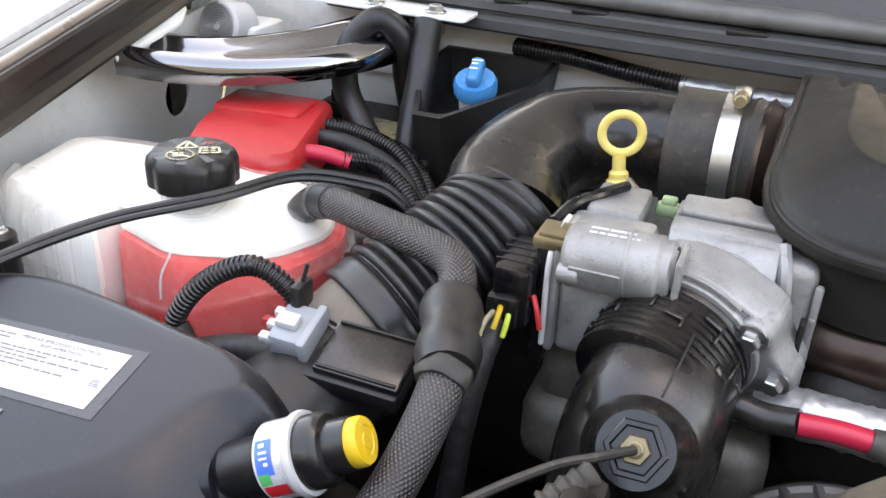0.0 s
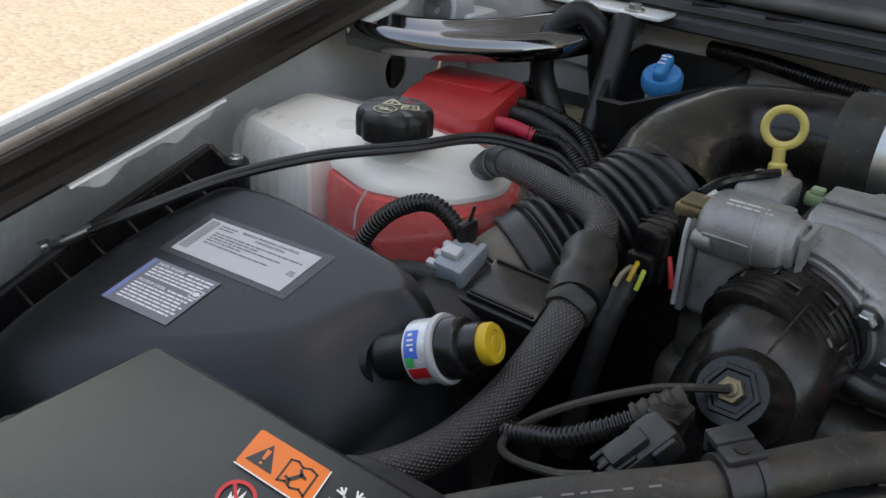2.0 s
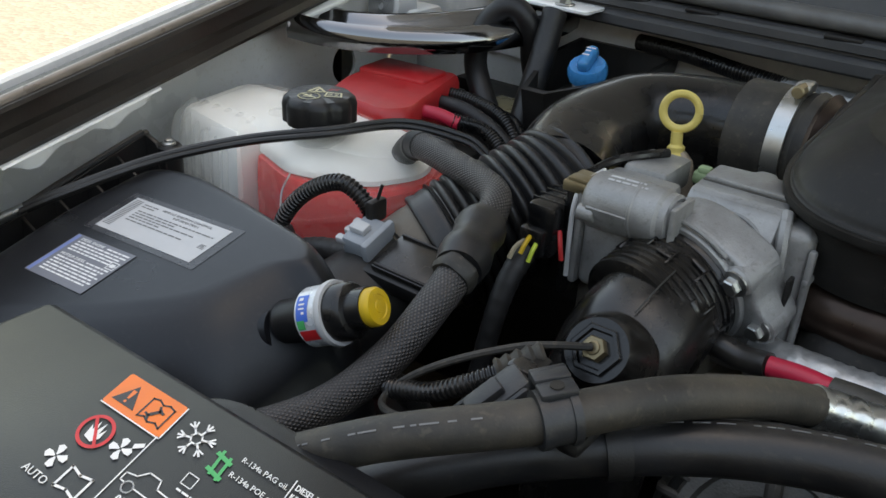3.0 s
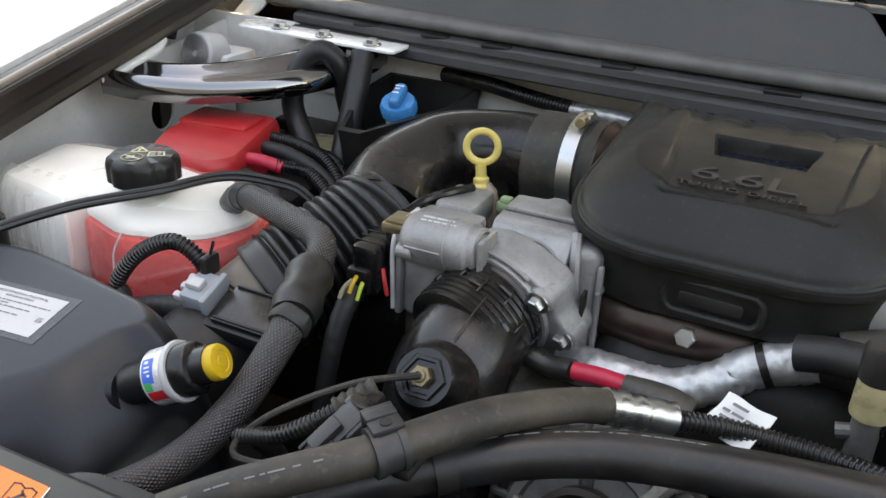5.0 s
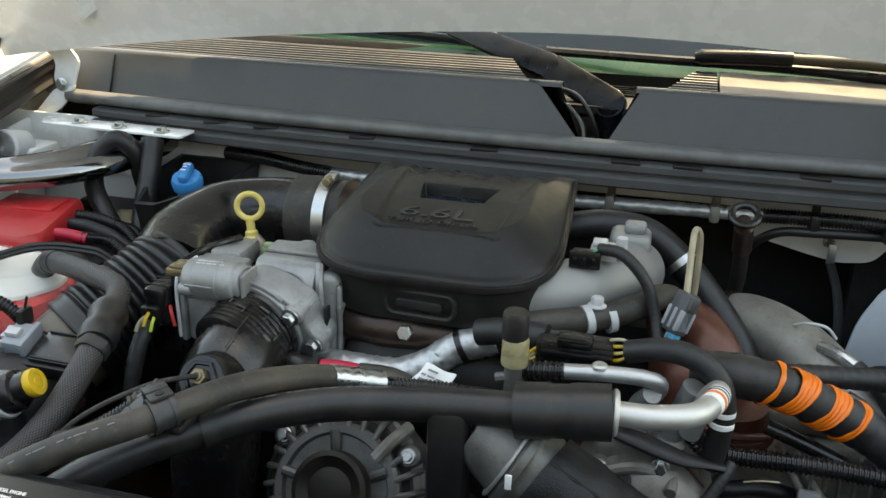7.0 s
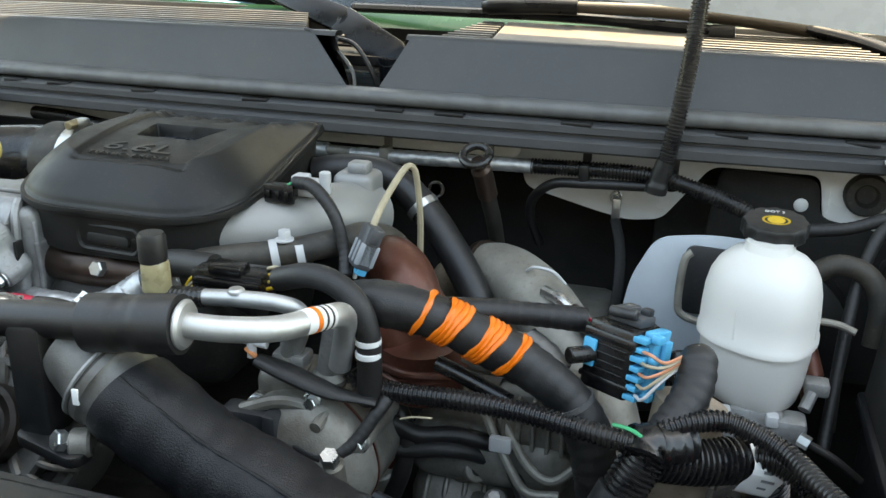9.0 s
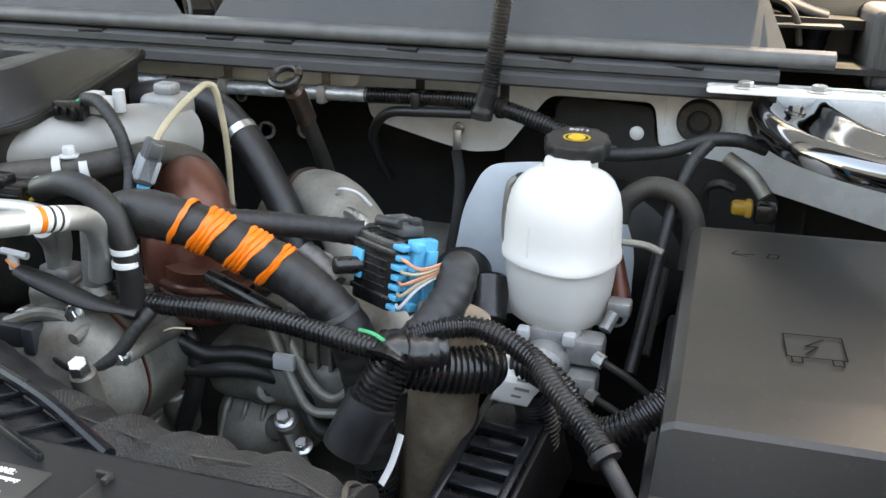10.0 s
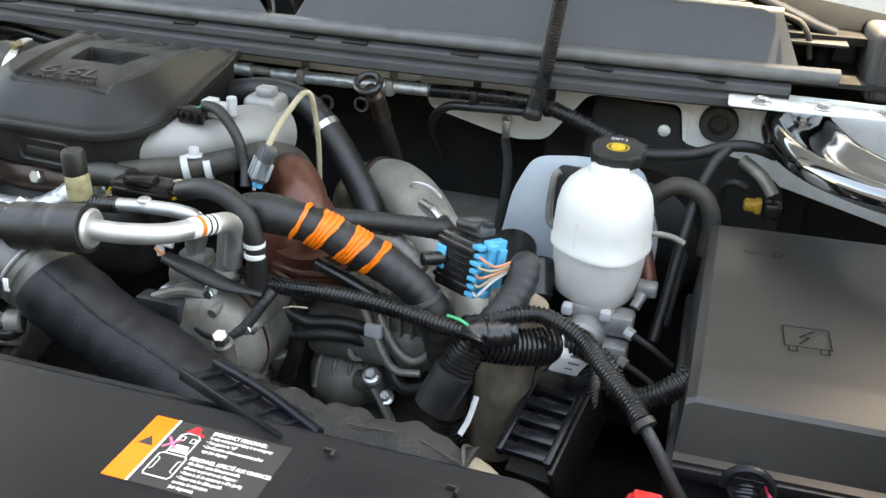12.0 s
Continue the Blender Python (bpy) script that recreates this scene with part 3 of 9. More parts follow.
part("insulation_pad", slab(rounded([(0.385, 1.18), (0.395, 1.262), (0.50, 1.258), (0.505, 1.215), (0.60, 1.20), (0.64, 1.17), (0.64, 1.02), (0.38, 1.02)], 0.014), 0, 0.008, 0.002, Matrix.Translation((0, 0.786, 0)) @ Matrix.Rotation(radians(90), 4, "X")), M_PAD, fw, "black insulation mat with rounded corners")
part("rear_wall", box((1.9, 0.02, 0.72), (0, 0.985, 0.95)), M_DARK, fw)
part("cowl_trough", box((1.36, 0.20, 0.004), (0, 0.92, 1.345), 0.001), M_PLASTIC, fw)
for x, z, r in ((-0.048, 1.153, 0.013), (0.012, 1.158, 0.012), (-0.085, 1.20, 0.009)):
    part("plug_ring", lathe([(r * 0.72, 0), (r, 0), (r, 0.003), (r * 0.72, 0.003), (r * 0.72, 0)], frame3((x, 0.934, z), (0, -1, 0)), 24), M_INNER, fw, "pale ring round a hole in the mat")
part("plug", lathe([(0, 0.004), (0.005, 0.0035), (0.0078, 0.0012), (0.008, 0), (0, 0)][::-1], frame3((0.484, 0.779, 1.228), (0, -1, 0)), 20), M_WHITE, fw, "white plastic plug")
g = part("grommet_plate", slab(rounded([(0.512, 1.205), (0.585, 1.205), (0.585, 1.285), (0.512, 1.285)], 0.012), 0, 0.006, 0.0015, Matrix.Translation((0, 0.786, 0)) @ Matrix.Rotation(radians(90), 4, "X")), M_WHITE, fw)
part("grommet", lathe([(0.010, 0.004), (0.013, 0.012), (0.021, 0.012), (0.0235, 0.008), (0.0235, 0), (0.010, 0.0)], frame3((0.548, 0.779, 1.247), (0, -1, 0)), 28), M_OLDRUBBER, g, "grey rubber grommet")
part("grommet_core", lathe([(0, 0.002), (0.010, 0.003), (0.010, 0), (0, 0)][::-1], frame3((0.548, 0.778, 1.247), (0, -1, 0)), 20), M_DARK, g)

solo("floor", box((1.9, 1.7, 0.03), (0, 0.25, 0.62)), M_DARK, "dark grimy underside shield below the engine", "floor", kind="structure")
solo("wall_front", box((1.9, 0.05, 0.78), (0, -0.42, 0.83), 0.01), M_PLASTIC, "dark closed front end of the bay", "wall", kind="structure")
solo("radiator", box((1.05, 0.07, 0.46), (0, -0.02, 0.97), 0.008), M_DARK, "dark radiator below the front cover", "radiator")


# ---- cowl ----
def cowl_y(x):
    return 0.712 + 0.085 * (x / 0.72) ** 2


def cowl_z(x):
    return 1.333 - 0.013 * (x / 0.72) ** 2


def along_x(section, xs, end0=None, end1=None):
    """A cross-section (dy, dz) carried along the cowl; end0 and end1 shift its ends: (index -> dx)."""
    bm = bmesh.new()
    rings = []
    for k, x in enumerate(xs):
        ring = []
        for i, (dy, dz) in enumerate(section):
            X = x
            if k == 0 and end0:
                X += end0[i]
            if k == len(xs) - 1 and end1:
                X += end1[i]
            ring.append(bm.verts.new((X, cowl_y(x) + dy, cowl_z(x) + dz)))
        rings.append(ring)
    for a, b in zip(rings, rings[1:]):
        for i in range(len(section)):
            j = (i + 1) % len(section)
            bm.faces.new((a[i], a[j], b[j], b[i]))
    bm.faces.new(rings[0][::-1])
    bm.faces.new(rings[-1])
    return bm


def steps(a, b, n):
    return [a + (b - a) * i / n for i in range(n + 1)]


SECT = [(0.004, -0.008), (0.030, 0.056), (0.033, 0.060), (0.038, 0.0615), (0.052, 0.060), (0.052, 0.055), (0.040, 0.054), (0.018, -0.008)]
cw = thing("cowl_panel", "charcoal plastic cowl panels with slotted air intakes below the windscreen", "cowl", kind="structure")
fr = [-0.003, -0.060, -0.068, -0.074, -0.08, -0.08, -0.070, -0.003]
part("front_panel", along_x(SECT, steps(-0.86, -0.022, 24), None, fr), M_COWL, cw, smooth=50)
part("front_panel", along_x(SECT, steps(0.000, 0.630, 20), [0, 0.036, 0.039, 0.044, 0.05, 0.05, 0.042, 0.004], [0, -0.050, -0.058, -0.066, -0.07, -0.07, -0.06, 0]), M_COWL, cw, smooth=50)
part("end_web", tube([(-0.024, 0.718, 1.318), (-0.026, 0.724, 1.345), (-0.040, 0.733, 1.363), (-0.075, 0.746, 1.388), (-0.098, 0.748, 1.3945)], 0.0022, 8, 0.004), M_COWL, cw)
part("seam", along_x([(0.0005, -0.004), (0.0275, 0.055), (0.031, 0.055), (0.006, -0.004)], [-0.727, -0.725]), M_PLASTIC, cw)
TOP = [(0.048, 0.0600), (0.128, 0.0720), (0.128, 0.066), (0.048, 0.054)]


def slats(x0, x1, taper0, taper1, n=8):
    """Thin louvres of an air intake, running along the cowl; the ends are cut at a slant."""
    bms = []
    for i in range(n):
        y0 = 0.051 + 0.0100 * i
        f = i / (n - 1)
        bms.append(along_x([(y0, 0.0610 + 0.15 * (y0 - 0.051)), (y0 + 0.0022, 0.0617 + 0.15 * (y0 - 0.051)), (y0 + 0.0022, 0.040), (y0, 0.040)], steps(x0 + taper0 * f, x1 - taper1 * f, 10)))
    return join(*bms)


M_SLAT = mat("pale_worn_grille_plastic", (0.030, 0.029, 0.028), 0.45, vary=0.1, fine=600, bump=0.1, dirt=DUST, dirt_amount=0.25)
M_COWLTOP = mat("worn_grey_cowl_top", (0.105, 0.097, 0.088), 0.45, vary=0.08, fine=900, bump=0.15, dirt=DUST, dirt_amount=0.25)
part("intake_slats", slats(-0.76, -0.105, 0.05, 0.03), M_SLAT, cw, "slotted air intake")["kind"] = "stuff"
part("intake_slats", slats(0.068, 0.125, 0.03, 0.0), M_SLAT, cw, "slotted air intake")["kind"] = "stuff"
part("intake_slats", slats(0.355, 0.562, 0.0, 0.06), M_SLAT, cw, "slotted air intake")["kind"] = "stuff"
part("top_panel", along_x(TOP, steps(0.128, 0.352, 6)), M_COWLTOP, cw, "plain pale top of the cowl")
# hidden shelf, added only to keep sun from leaking past the seal
part("sun_block_shelf", along_x([(0.0, -0.012), (0.19, -0.012), (0.19, -0.018), (0.0, -0.018)], steps(-0.80, 0.90, 24)), M_PLASTIC, cw)
part("rear_wall", box((1.66, 0.012, 0.060), (0, 0.935, 1.372), 0.002), M_PLASTIC, cw)
for k in range(5):
    part("rear_groove", along_x([(0.135 + 0.014 * k, 0.033), (0.141 + 0.014 * k, 0.033), (0.141 + 0.014 * k, 0.030), (0.135 + 0.014 * k, 0.030)], steps(-0.10, 0.14, 4)), M_WIPER, cw)
part("rear_shelf", along_x([(0.06, 0.030), (0.30, 0.030), (0.30, 0.02), (0.06, 0.02)], steps(-0.86, 0.80, 20)), M_PLASTIC, cw)
part("end_panel", slab(rounded([(0.600, 1.300), (0.755, 1.295), (0.755, 1.372), (0.740, 1.388), (0.600, 1.392)], 0.006), 0, 0.008, 0.002, Matrix.Translation((0, 0.912, 0)) @ Matrix.Rotation(radians(90), 4, "X")), M_COWL, cw)
part("end_block", slab(rounded([(0.708, 0.800), (0.790, 0.812), (0.790, 0.900), (0.700, 0.900)], 0.014), 1.285, 1.368, 0.010, None, 4), M_COWL, cw, "rounded charcoal end block")
part("rear_lip", along_x([(0.128, 0.072), (0.132, 0.072), (0.132, 0.03), (0.128, 0.03)], steps(-0.72, -0.10, 10)), M_SLAT, cw)

# rubber seal and the ledge in front of it
SEAL = [(-0.0160, -0.0100), (-0.0178, -0.0050), (-0.0165, 0.0004), (-0.0115, 0.0038), (-0.0085, 0.0030), (-0.0060, 0.0046), (0.0, 0.0042), (0.0050, 0.0010), (0.006, -0.0060), (0.0, -0.0130), (-0.0100, -0.0135)]
solo("hood_seal", along_x(SEAL, steps(-0.80, 0.672, 40)), M_SEAL, "long grey rubber hood seal along the cowl", "weatherstrip", kind="structure", smooth=60)
LEDGE = [(0.006, -0.0145), (-0.0140, -0.0155), (-0.0220, -0.0168), (-0.0245, -0.0190), (-0.0245, -0.0262), (-0.0190, -0.0285), (-0.0190, -0.0305), (-0.0280, -0.0320), (-0.0312, -0.0345), (-0.0312, -0.0435), (-0.0285, -0.0460), (0.006, -0.0460)]
lg = solo("cowl_ledge", along_x(LEDGE, steps(-0.74, 0.62, 44)), M_COWL, "charcoal plastic ledge with clips under the hood seal", "trim", kind="structure", smooth=30)
for x in (-0.62, -0.52, -0.44, -0.30, -0.14, 0.03, 0.10, 0.24, 0.40, 0.53):
    part("clip", box((0.034, 0.010, 0.005), (x, cowl_y(x) - 0.0195, cowl_z(x) - 0.0165), 0.0015), M_PLASTIC, lg)

# ---- windscreen and wipers ----
ws = thing("window_1", "blue-green tinted windscreen glass above the cowl", "windscreen", kind="structure")


def screen(x0, x1, y0, z0, y1, z1, t, n=12):
    bm = bmesh.new()
    for k in range(2):
        for i in range(n + 1):
            x = x0 + (x1 - x0) * i / n
            sag = 0.16 * (x / 0.8) ** 2
            for y, z in ((y0, z0), (y1, z1)):
                bm.verts.new((x, y + sag - k * t * 0.5, z - k * t))
    bm.verts.ensure_lookup_table()
    v, m2 = bm.verts, 2 * (n + 1)
    for i in range(n):
        a = 2 * i
        bm.faces.new((v[a], v[a + 2], v[a + 3], v[a + 1]))
        bm.faces.new((v[m2 + a], v[m2 + a + 1], v[m2 + a + 3], v[m2 + a + 2]))
        bm.faces.new((v[a], v[m2 + a], v[m2 + a + 2], v[a + 2]))
        bm.faces.new((v[a + 1], v[a + 3], v[m2 + a + 3], v[m2 + a + 1]))
    bm.faces.new((v[0], v[1], v[m2 + 1], v[m2]))
    e = 2 * n
    bm.faces.new((v[e], v[m2 + e], v[m2 + e + 1], v[e + 1]))
    return bm


pane = part("pane", screen(-0.80, 0.80, 0.915, 1.405, 1.50, 1.88, 0.006), M_GLASS, ws, smooth=60)
pane.visible_shadow = False
part("lower_edge", screen(-0.80, 0.80, 0.900, 1.392, 0.914, 1.404, 0.008), mat("green_glass_edge", (0.015, 0.055, 0.03), 0.2, vary=0.3, scale=8, bump=0), ws, "green-tinted lower glass edge", smooth=60)
# strong blue of the dash stands in for sky mirrored in the glass
part("dashboard", box((1.5, 0.5, 0.04), (0, 1.42, 1.36), 0.01), mat("sky_reflection_dash", (0.06, 0.20, 0.38), 0.6, vary=0.15, scale=10), ws)
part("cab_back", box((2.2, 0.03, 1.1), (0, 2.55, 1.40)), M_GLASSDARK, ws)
part("cab_roof", box((1.75, 1.15, 0.04), (0, 2.06, 1.885), 0.01), M_WHITE, ws)
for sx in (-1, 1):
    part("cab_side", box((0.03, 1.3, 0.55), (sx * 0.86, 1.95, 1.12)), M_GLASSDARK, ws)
for sx in (-1, 1):
    part("pillar", rod((sx * 0.83, 1.06, 1.34), (sx * 0.76, 1.66, 1.87), 0.035), M_WHITE, ws)


def wiper(pivot, knee, tip):
    """A flat arm from its pivot to the knee and on to the tip, a sprung carrier and a blade."""
    w = thing("wiper", "black windscreen wiper arm at rest on the cowl", "wiper", "windscreen wipers")
    p, k, t = Vector(pivot), Vector(knee), Vector(tip)
    part("pivot_cap", lathe([(0, -0.045), (0.016, -0.045), (0.018, -0.012), (0.020, -0.006), (0.020, 0.0), (0, 0.002)], Matrix.Translation(p), 24), M_WIPER, w)

    def bar(a, b, w0, w1, thick, lift):
        ax = (b - a).normalized()
        side = ax.cross(Vector((0, -0.85, 0.5))).normalized()
        m = Matrix.Translation(a + side.cross(ax) * lift) @ Matrix((side, ax, side.cross(ax))).transposed().to_4x4()
        n, L = 8, (b - a).length
        rim = [(w0 * math.cos(math.pi + math.pi * i / n), w0 * math.sin(math.pi + math.pi * i / n)) for i in range(n + 1)] + [(w1, L), (-w1, L)]
        return slab(rim, -thick, thick, thick * 0.5, m)

    part("arm", bar(p, k, 0.0205, 0.0185, 0.007, 0.004), M_WIPER, w)
    part("arm_joint", bar(k - (k - p).normalized() * 0.002, k + (t - k).normalized() * 0.002, 0.004, 0.019, 0.0066, 0.004), M_DKGREY, w)
    part("arm_channel", bar(k + (t - k).normalized() * 0.003, t, 0.0175, 0.0125, 0.0065, 0.004), M_WIPER, w)
    d = 1.0 if t.x > k.x else -1.0
    e = t + Vector((-d * 0.06, 0.012, -0.012))
    part("blade_carrier", tube([e, e + Vector((d * 0.06, 0.010, 0.010)), e + Vector((d * 0.22, 0.03, 0.016)), e + Vector((d * 0.42, 0.07, 0.020))], 0.009, 10, 0.008, lambda i, s, S: 0.0095 - 0.004 * s / S), M_BLADE, w, "dusty brown blade carrier")
    part("blade", tube([e + Vector((-d * 0.10, 0.020, -0.012)), e + Vector((d * 0.20, 0.045, -0.004)), e + Vector((d * 0.45, 0.090, 0.002))], 0.006, 6, 0.02), M_WIPER, w)
    part("hose", tube([p + Vector((-0.010, -0.014, -0.060)), p + Vector((-0.016, -0.026, -0.020)), p + Vector((-0.040, -0.022, 0.014)), p + Vector((-0.075, -0.004, 0.020)), p.lerp(k, 0.8) + Vector((0, 0, -0.010))], 0.0030, 8, 0.004), M_RUBBER, w)
    return w


wiper((0.001, 0.785, 1.362), (-0.083, 0.828, 1.397), (-0.235, 0.905, 1.430))

w = thing("wiper", "black windscreen wiper with a dusty brown blade carrier, at rest", "wiper", "windscreen wipers")
PV = Vector((0.655, 0.868, 1.345))
part("pivot_cap", lathe([(0, -0.040), (0.014, -0.040), (0.016, -0.012), (0.019, -0.006), (0.019, 0.0), (0, 0.002)], Matrix.Translation(PV), 24), M_WIPER, w)
part("arm", tube([PV + Vector((0.010, 0, 0.004)), PV + Vector((-0.010, 0, 0.010)), (0.600, 0.872, 1.372), (0.535, 0.872, 1.396), (0.468, 0.868, 1.411)], 0.018, 16, 0.006, lambda i, s, S: 0.0185 - 0.0045 * s / S, flat=0.55), M_WIPER, w)
part("arm_rod", tube([(0.474, 0.866, 1.411), (0.40, 0.858, 1.419), (0.32, 0.850, 1.424), (0.195, 0.842, 1.4255)], 0.0085, 12, 0.006, lambda i, s, S: 0.0105 - 0.004 * s / S), M_BLADE, w, "dusty brown arm rod")
part("blade_clip", tube([(0.212, 0.842, 1.4250), (0.17, 0.842, 1.4245), (0.12, 0.843, 1.4225), (0.096, 0.844, 1.4205)], 0.0095, 14, 0.004, lambda i, s, S: 0.0095 if s < S - 0.004 else 0.0070), M_WIPER, w, "glossy blue-black clip")
part("blade", tube([(-0.10, 0.905, 1.408), (0.05, 0.872, 1.411), (0.20, 0.853, 1.412), (0.372, 0.850, 1.405)], 0.0062, 8, 0.02), M_WIPER, w)
part("blade_end", box((0.030, 0.014, 0.016), (0.378, 0.850, 1.404), 0.004), M_RUBBER, w)
part("hose", tube([(0.640, 0.832, 1.325), (0.634, 0.828, 1.350), (0.622, 0.835, 1.366), (0.600, 0.846, 1.372)], 0.0035, 8, 0.004), M_OLDRUBBER, w)

# ---- hood, propped open over the bay ----
hd = thing("hood", "white painted truck hood standing open over the engine", "hood")
HY, HZ, HA, HL = 0.815, 1.461, 70.0, 1.16


def hood_point(u, v, t):
    """u across, v from the rear edge to the front, t below the outer skin."""
    a = radians(HA)
    bow = -0.068 * abs(u / 0.8) ** 1.7
    lift = 0.05 * math.sin(math.pi * v)
    y = HY - math.cos(a) * v * HL - math.sin(a) * (lift - t)
    z = HZ + math.sin(a) * v * HL + math.cos(a) * (lift - t) * -1 + bow
    return (u * (1 - 0.06 * v), y, z)


bm = bmesh.new()
nu, nv = 24, 16
gridv = {}
for k, t in ((0, 0.0), (1, 0.035)):
    for i in range(nu + 1):
        for j in range(nv + 1):
            gridv[k, i, j] = bm.verts.new(hood_point(-0.88 + 1.76 * i / nu, j / nv, -t))
for k in (0, 1):
    for i in range(nu):
        for j in range(nv):
            bm.faces.new((gridv[k, i, j], gridv[k, i + 1, j], gridv[k, i + 1, j + 1], gridv[k, i, j + 1]))
for i in range(nu):
    for j in (0, nv):
        bm.faces.new((gridv[0, i, j], gridv[0, i + 1, j], gridv[1, i + 1, j], gridv[1, i, j]))
for j in range(nv):
    for i in (0, nu):
        bm.faces.new((gridv[0, i, j], gridv[0, i, j + 1], gridv[1, i, j + 1], gridv[1, i, j]))
part("panel", bm, M_WHITE, hd, smooth=50)
bm = bmesh.new()
gl = [[bm.verts.new(Vector(hood_point(-0.44 + 0.88 * i / 12, 0.22 + 0.62 * j / 8, -0.035)) + Vector((0, -0.012, -0.010 * k))) for i in range(13) for j in range(9)] for k in (0, 1)]
for k in (0, 1):
    for i in range(12):
        for j in range(8):
            a = i * 9 + j
            bm.faces.new((gl[k][a], gl[k][a + 9], gl[k][a + 10], gl[k][a + 1]))
part("liner", bm, M_PAD, hd, "black fibre hood liner", smooth=60)
for u0, u1 in ((-0.74, -0.70), (0.70, 0.74)):
    bm = bmesh.new()
    rr2 = [[bm.verts.new(Vector(hood_point(u, 0.05 + 0.9 * j / 10, -0.035)) + Vector((0, -dz, -dz * 0.8))) for u, dz in ((u0, 0.0), (u0 + 0.012, 0.014), (u1 - 0.012, 0.014), (u1, 0.0))] for j in range(11)]
    for a, b in zip(rr2, rr2[1:]):
        for i in range(3):
            bm.faces.new((a[i], a[i + 1], b[i + 1], b[i]))
    part("stiffener", bm, M_WHITE, hd, smooth=50)

# ---- front cover over the radiator support ----
SH = 1.245
fc = thing("radiator_cover", "satin black plastic radiator cover with warning stickers", "cover")
prof = [(-0.507, 1.17), (-0.507, SH - 0.006), (-0.505, SH - 0.002), (-0.501, SH), (-0.25, SH), (0.0, SH), (0.25, SH), (0.460, SH), (0.4650, SH - 0.0006), (0.4690, SH - 0.0024), (0.473, SH - 0.0046), (0.58, 1.182), (0.695, 1.117), (0.695, 1.10), (0.45, 1.16)]
bm = bmesh.new()
rings = []
for y, dz in ((0.058, -0.05), (0.0580, -0.006), (0.0565, -0.002), (0.0525, 0.0), (-0.10, 0.0), (-0.25, 0.0), (-0.40, 0.0)):
    rings.append([bm.verts.new((x, y, min(z, 1.20 if dz < -0.04 else 9) + (dz if -0.04 < dz else -0.02))) for x, z in prof])
for a, b in zip(rings, rings[1:]):
    for i in range(len(prof)):
        j = (i + 1) % len(prof)
        bm.faces.new((a[i], a[j], b[j], b[i]))
bm.faces.new(rings[0][::-1])
bm.faces.new(rings[-1])
part("top_panel", bm, M_FRONT, fc, smooth=50)
part("side_slope", slab([(-0.498, 0.048), (-0.545, 0.0), (-0.56, -0.40), (-0.51, -0.40), (-0.488, -0.05)], 1.14, 1.216, 0.004), M_FRONT, fc)
part("rear_step", slab(rounded([(-0.40, 0.052), (-0.392, 0.070), (-0.375, 0.076), (0.30, 0.076), (0.30, 0.052)], 0.006), 1.17, 1.232, 0.003), M_FRONT, fc)
part("wing_panel", slab([(-0.545, 0.004), (-0.60, 0.004), (-0.80, -0.03), (-0.80, -0.40), (-0.55, -0.40)], 1.16, 1.196, 0.004), M_FRONT, fc)
part("wing_panel", slab([(0.66, -0.05), (0.80, -0.05), (0.80, -0.40), (0.69, -0.40)], 1.06, 1.118, 0.004), M_FRONT, fc)
rc = part("inset_panel", slab(rounded([(0.345, -0.030), (0.352, 0.040), (0.430, 0.034), (0.428, -0.034)], 0.004), SH + 0.0005, SH + 0.002, 0.0006), M_FRONT, fc)
for cx, cy in ((0.352, 0.038), (0.428, 0.032), (0.426, -0.032)):
    part("clip", join(box((0.007, 0.0022, 0.0035), (cx, cy, SH + 0.003), 0.0006), box((0.0022, 0.006, 0.0035), (cx + 0.003, cy - 0.002, SH + 0.003), 0.0006)), M_PLASTIC, rc)


def sticker(name, label, p0, px, py, lift=0.00015):
    """An empty thing and the frame of its face."""
    t = thing(name, label, "sticker")
    return t, plane3(p0, px, py) @ Matrix.Translation((0, 0, lift)) @ Matrix.Diagonal((1, 1, 0.5, 1))


# warning and refrigerant sticker; local x runs across the truck, y towards the screen
st, m = sticker("refrigerant_sticker", "printed black sticker with orange warning patch and refrigerant charges", (-0.416, -0.10, SH), (-0.10, -0.10, SH), (-0.416, 0.0, SH))
m = m @ Matrix(((1, -0.33, 0, 0.33 * 0.143), (0, 1, 0, 0), (0, 0, 1, 0), (0, 0, 0, 1)))


def at(dx, dy):
    return m @ Matrix.Translation((dx, dy, 0))


def annulus(cx, cy, r0, r1, z, m, n=40):
    """A flat ring of print."""
    bm = bmesh.new()
    rows = [[bm.verts.new((x, y, z)) for x, y in circle2(cx, cy, r, n)] for r in (r0, r1)]
    for i in range(n):
        k = (i + 1) % n
        bm.faces.new((rows[0][i], rows[1][i], rows[1][k], rows[0][k]))
    bm.transform(m)
    return bm


part("orange_patch", flat(rounded([(0.002, 0.122), (0.042, 0.122), (0.042, 0.143), (0.002, 0.143)], 0.002), 0.0003, at(-0.0035, 0.001)), M_ORANGE, st)
part("warning_triangle", flat([(0.005, 0.126), (0.020, 0.126), (0.0125, 0.139)], 0.0006, at(-0.0035, 0.001)), M_BLACKINK, st)
part("exclamation_mark", join(flat([(0.0118, 0.130), (0.0132, 0.130), (0.0138, 0.1355), (0.0112, 0.1355)], 0.0009, at(-0.0035, 0.001)), flat(circle2(0.0125, 0.1280, 0.0008, 8), 0.0009, at(-0.0035, 0.001))), M_ORANGE, st)
A2 = at(-0.0035, 0.001)
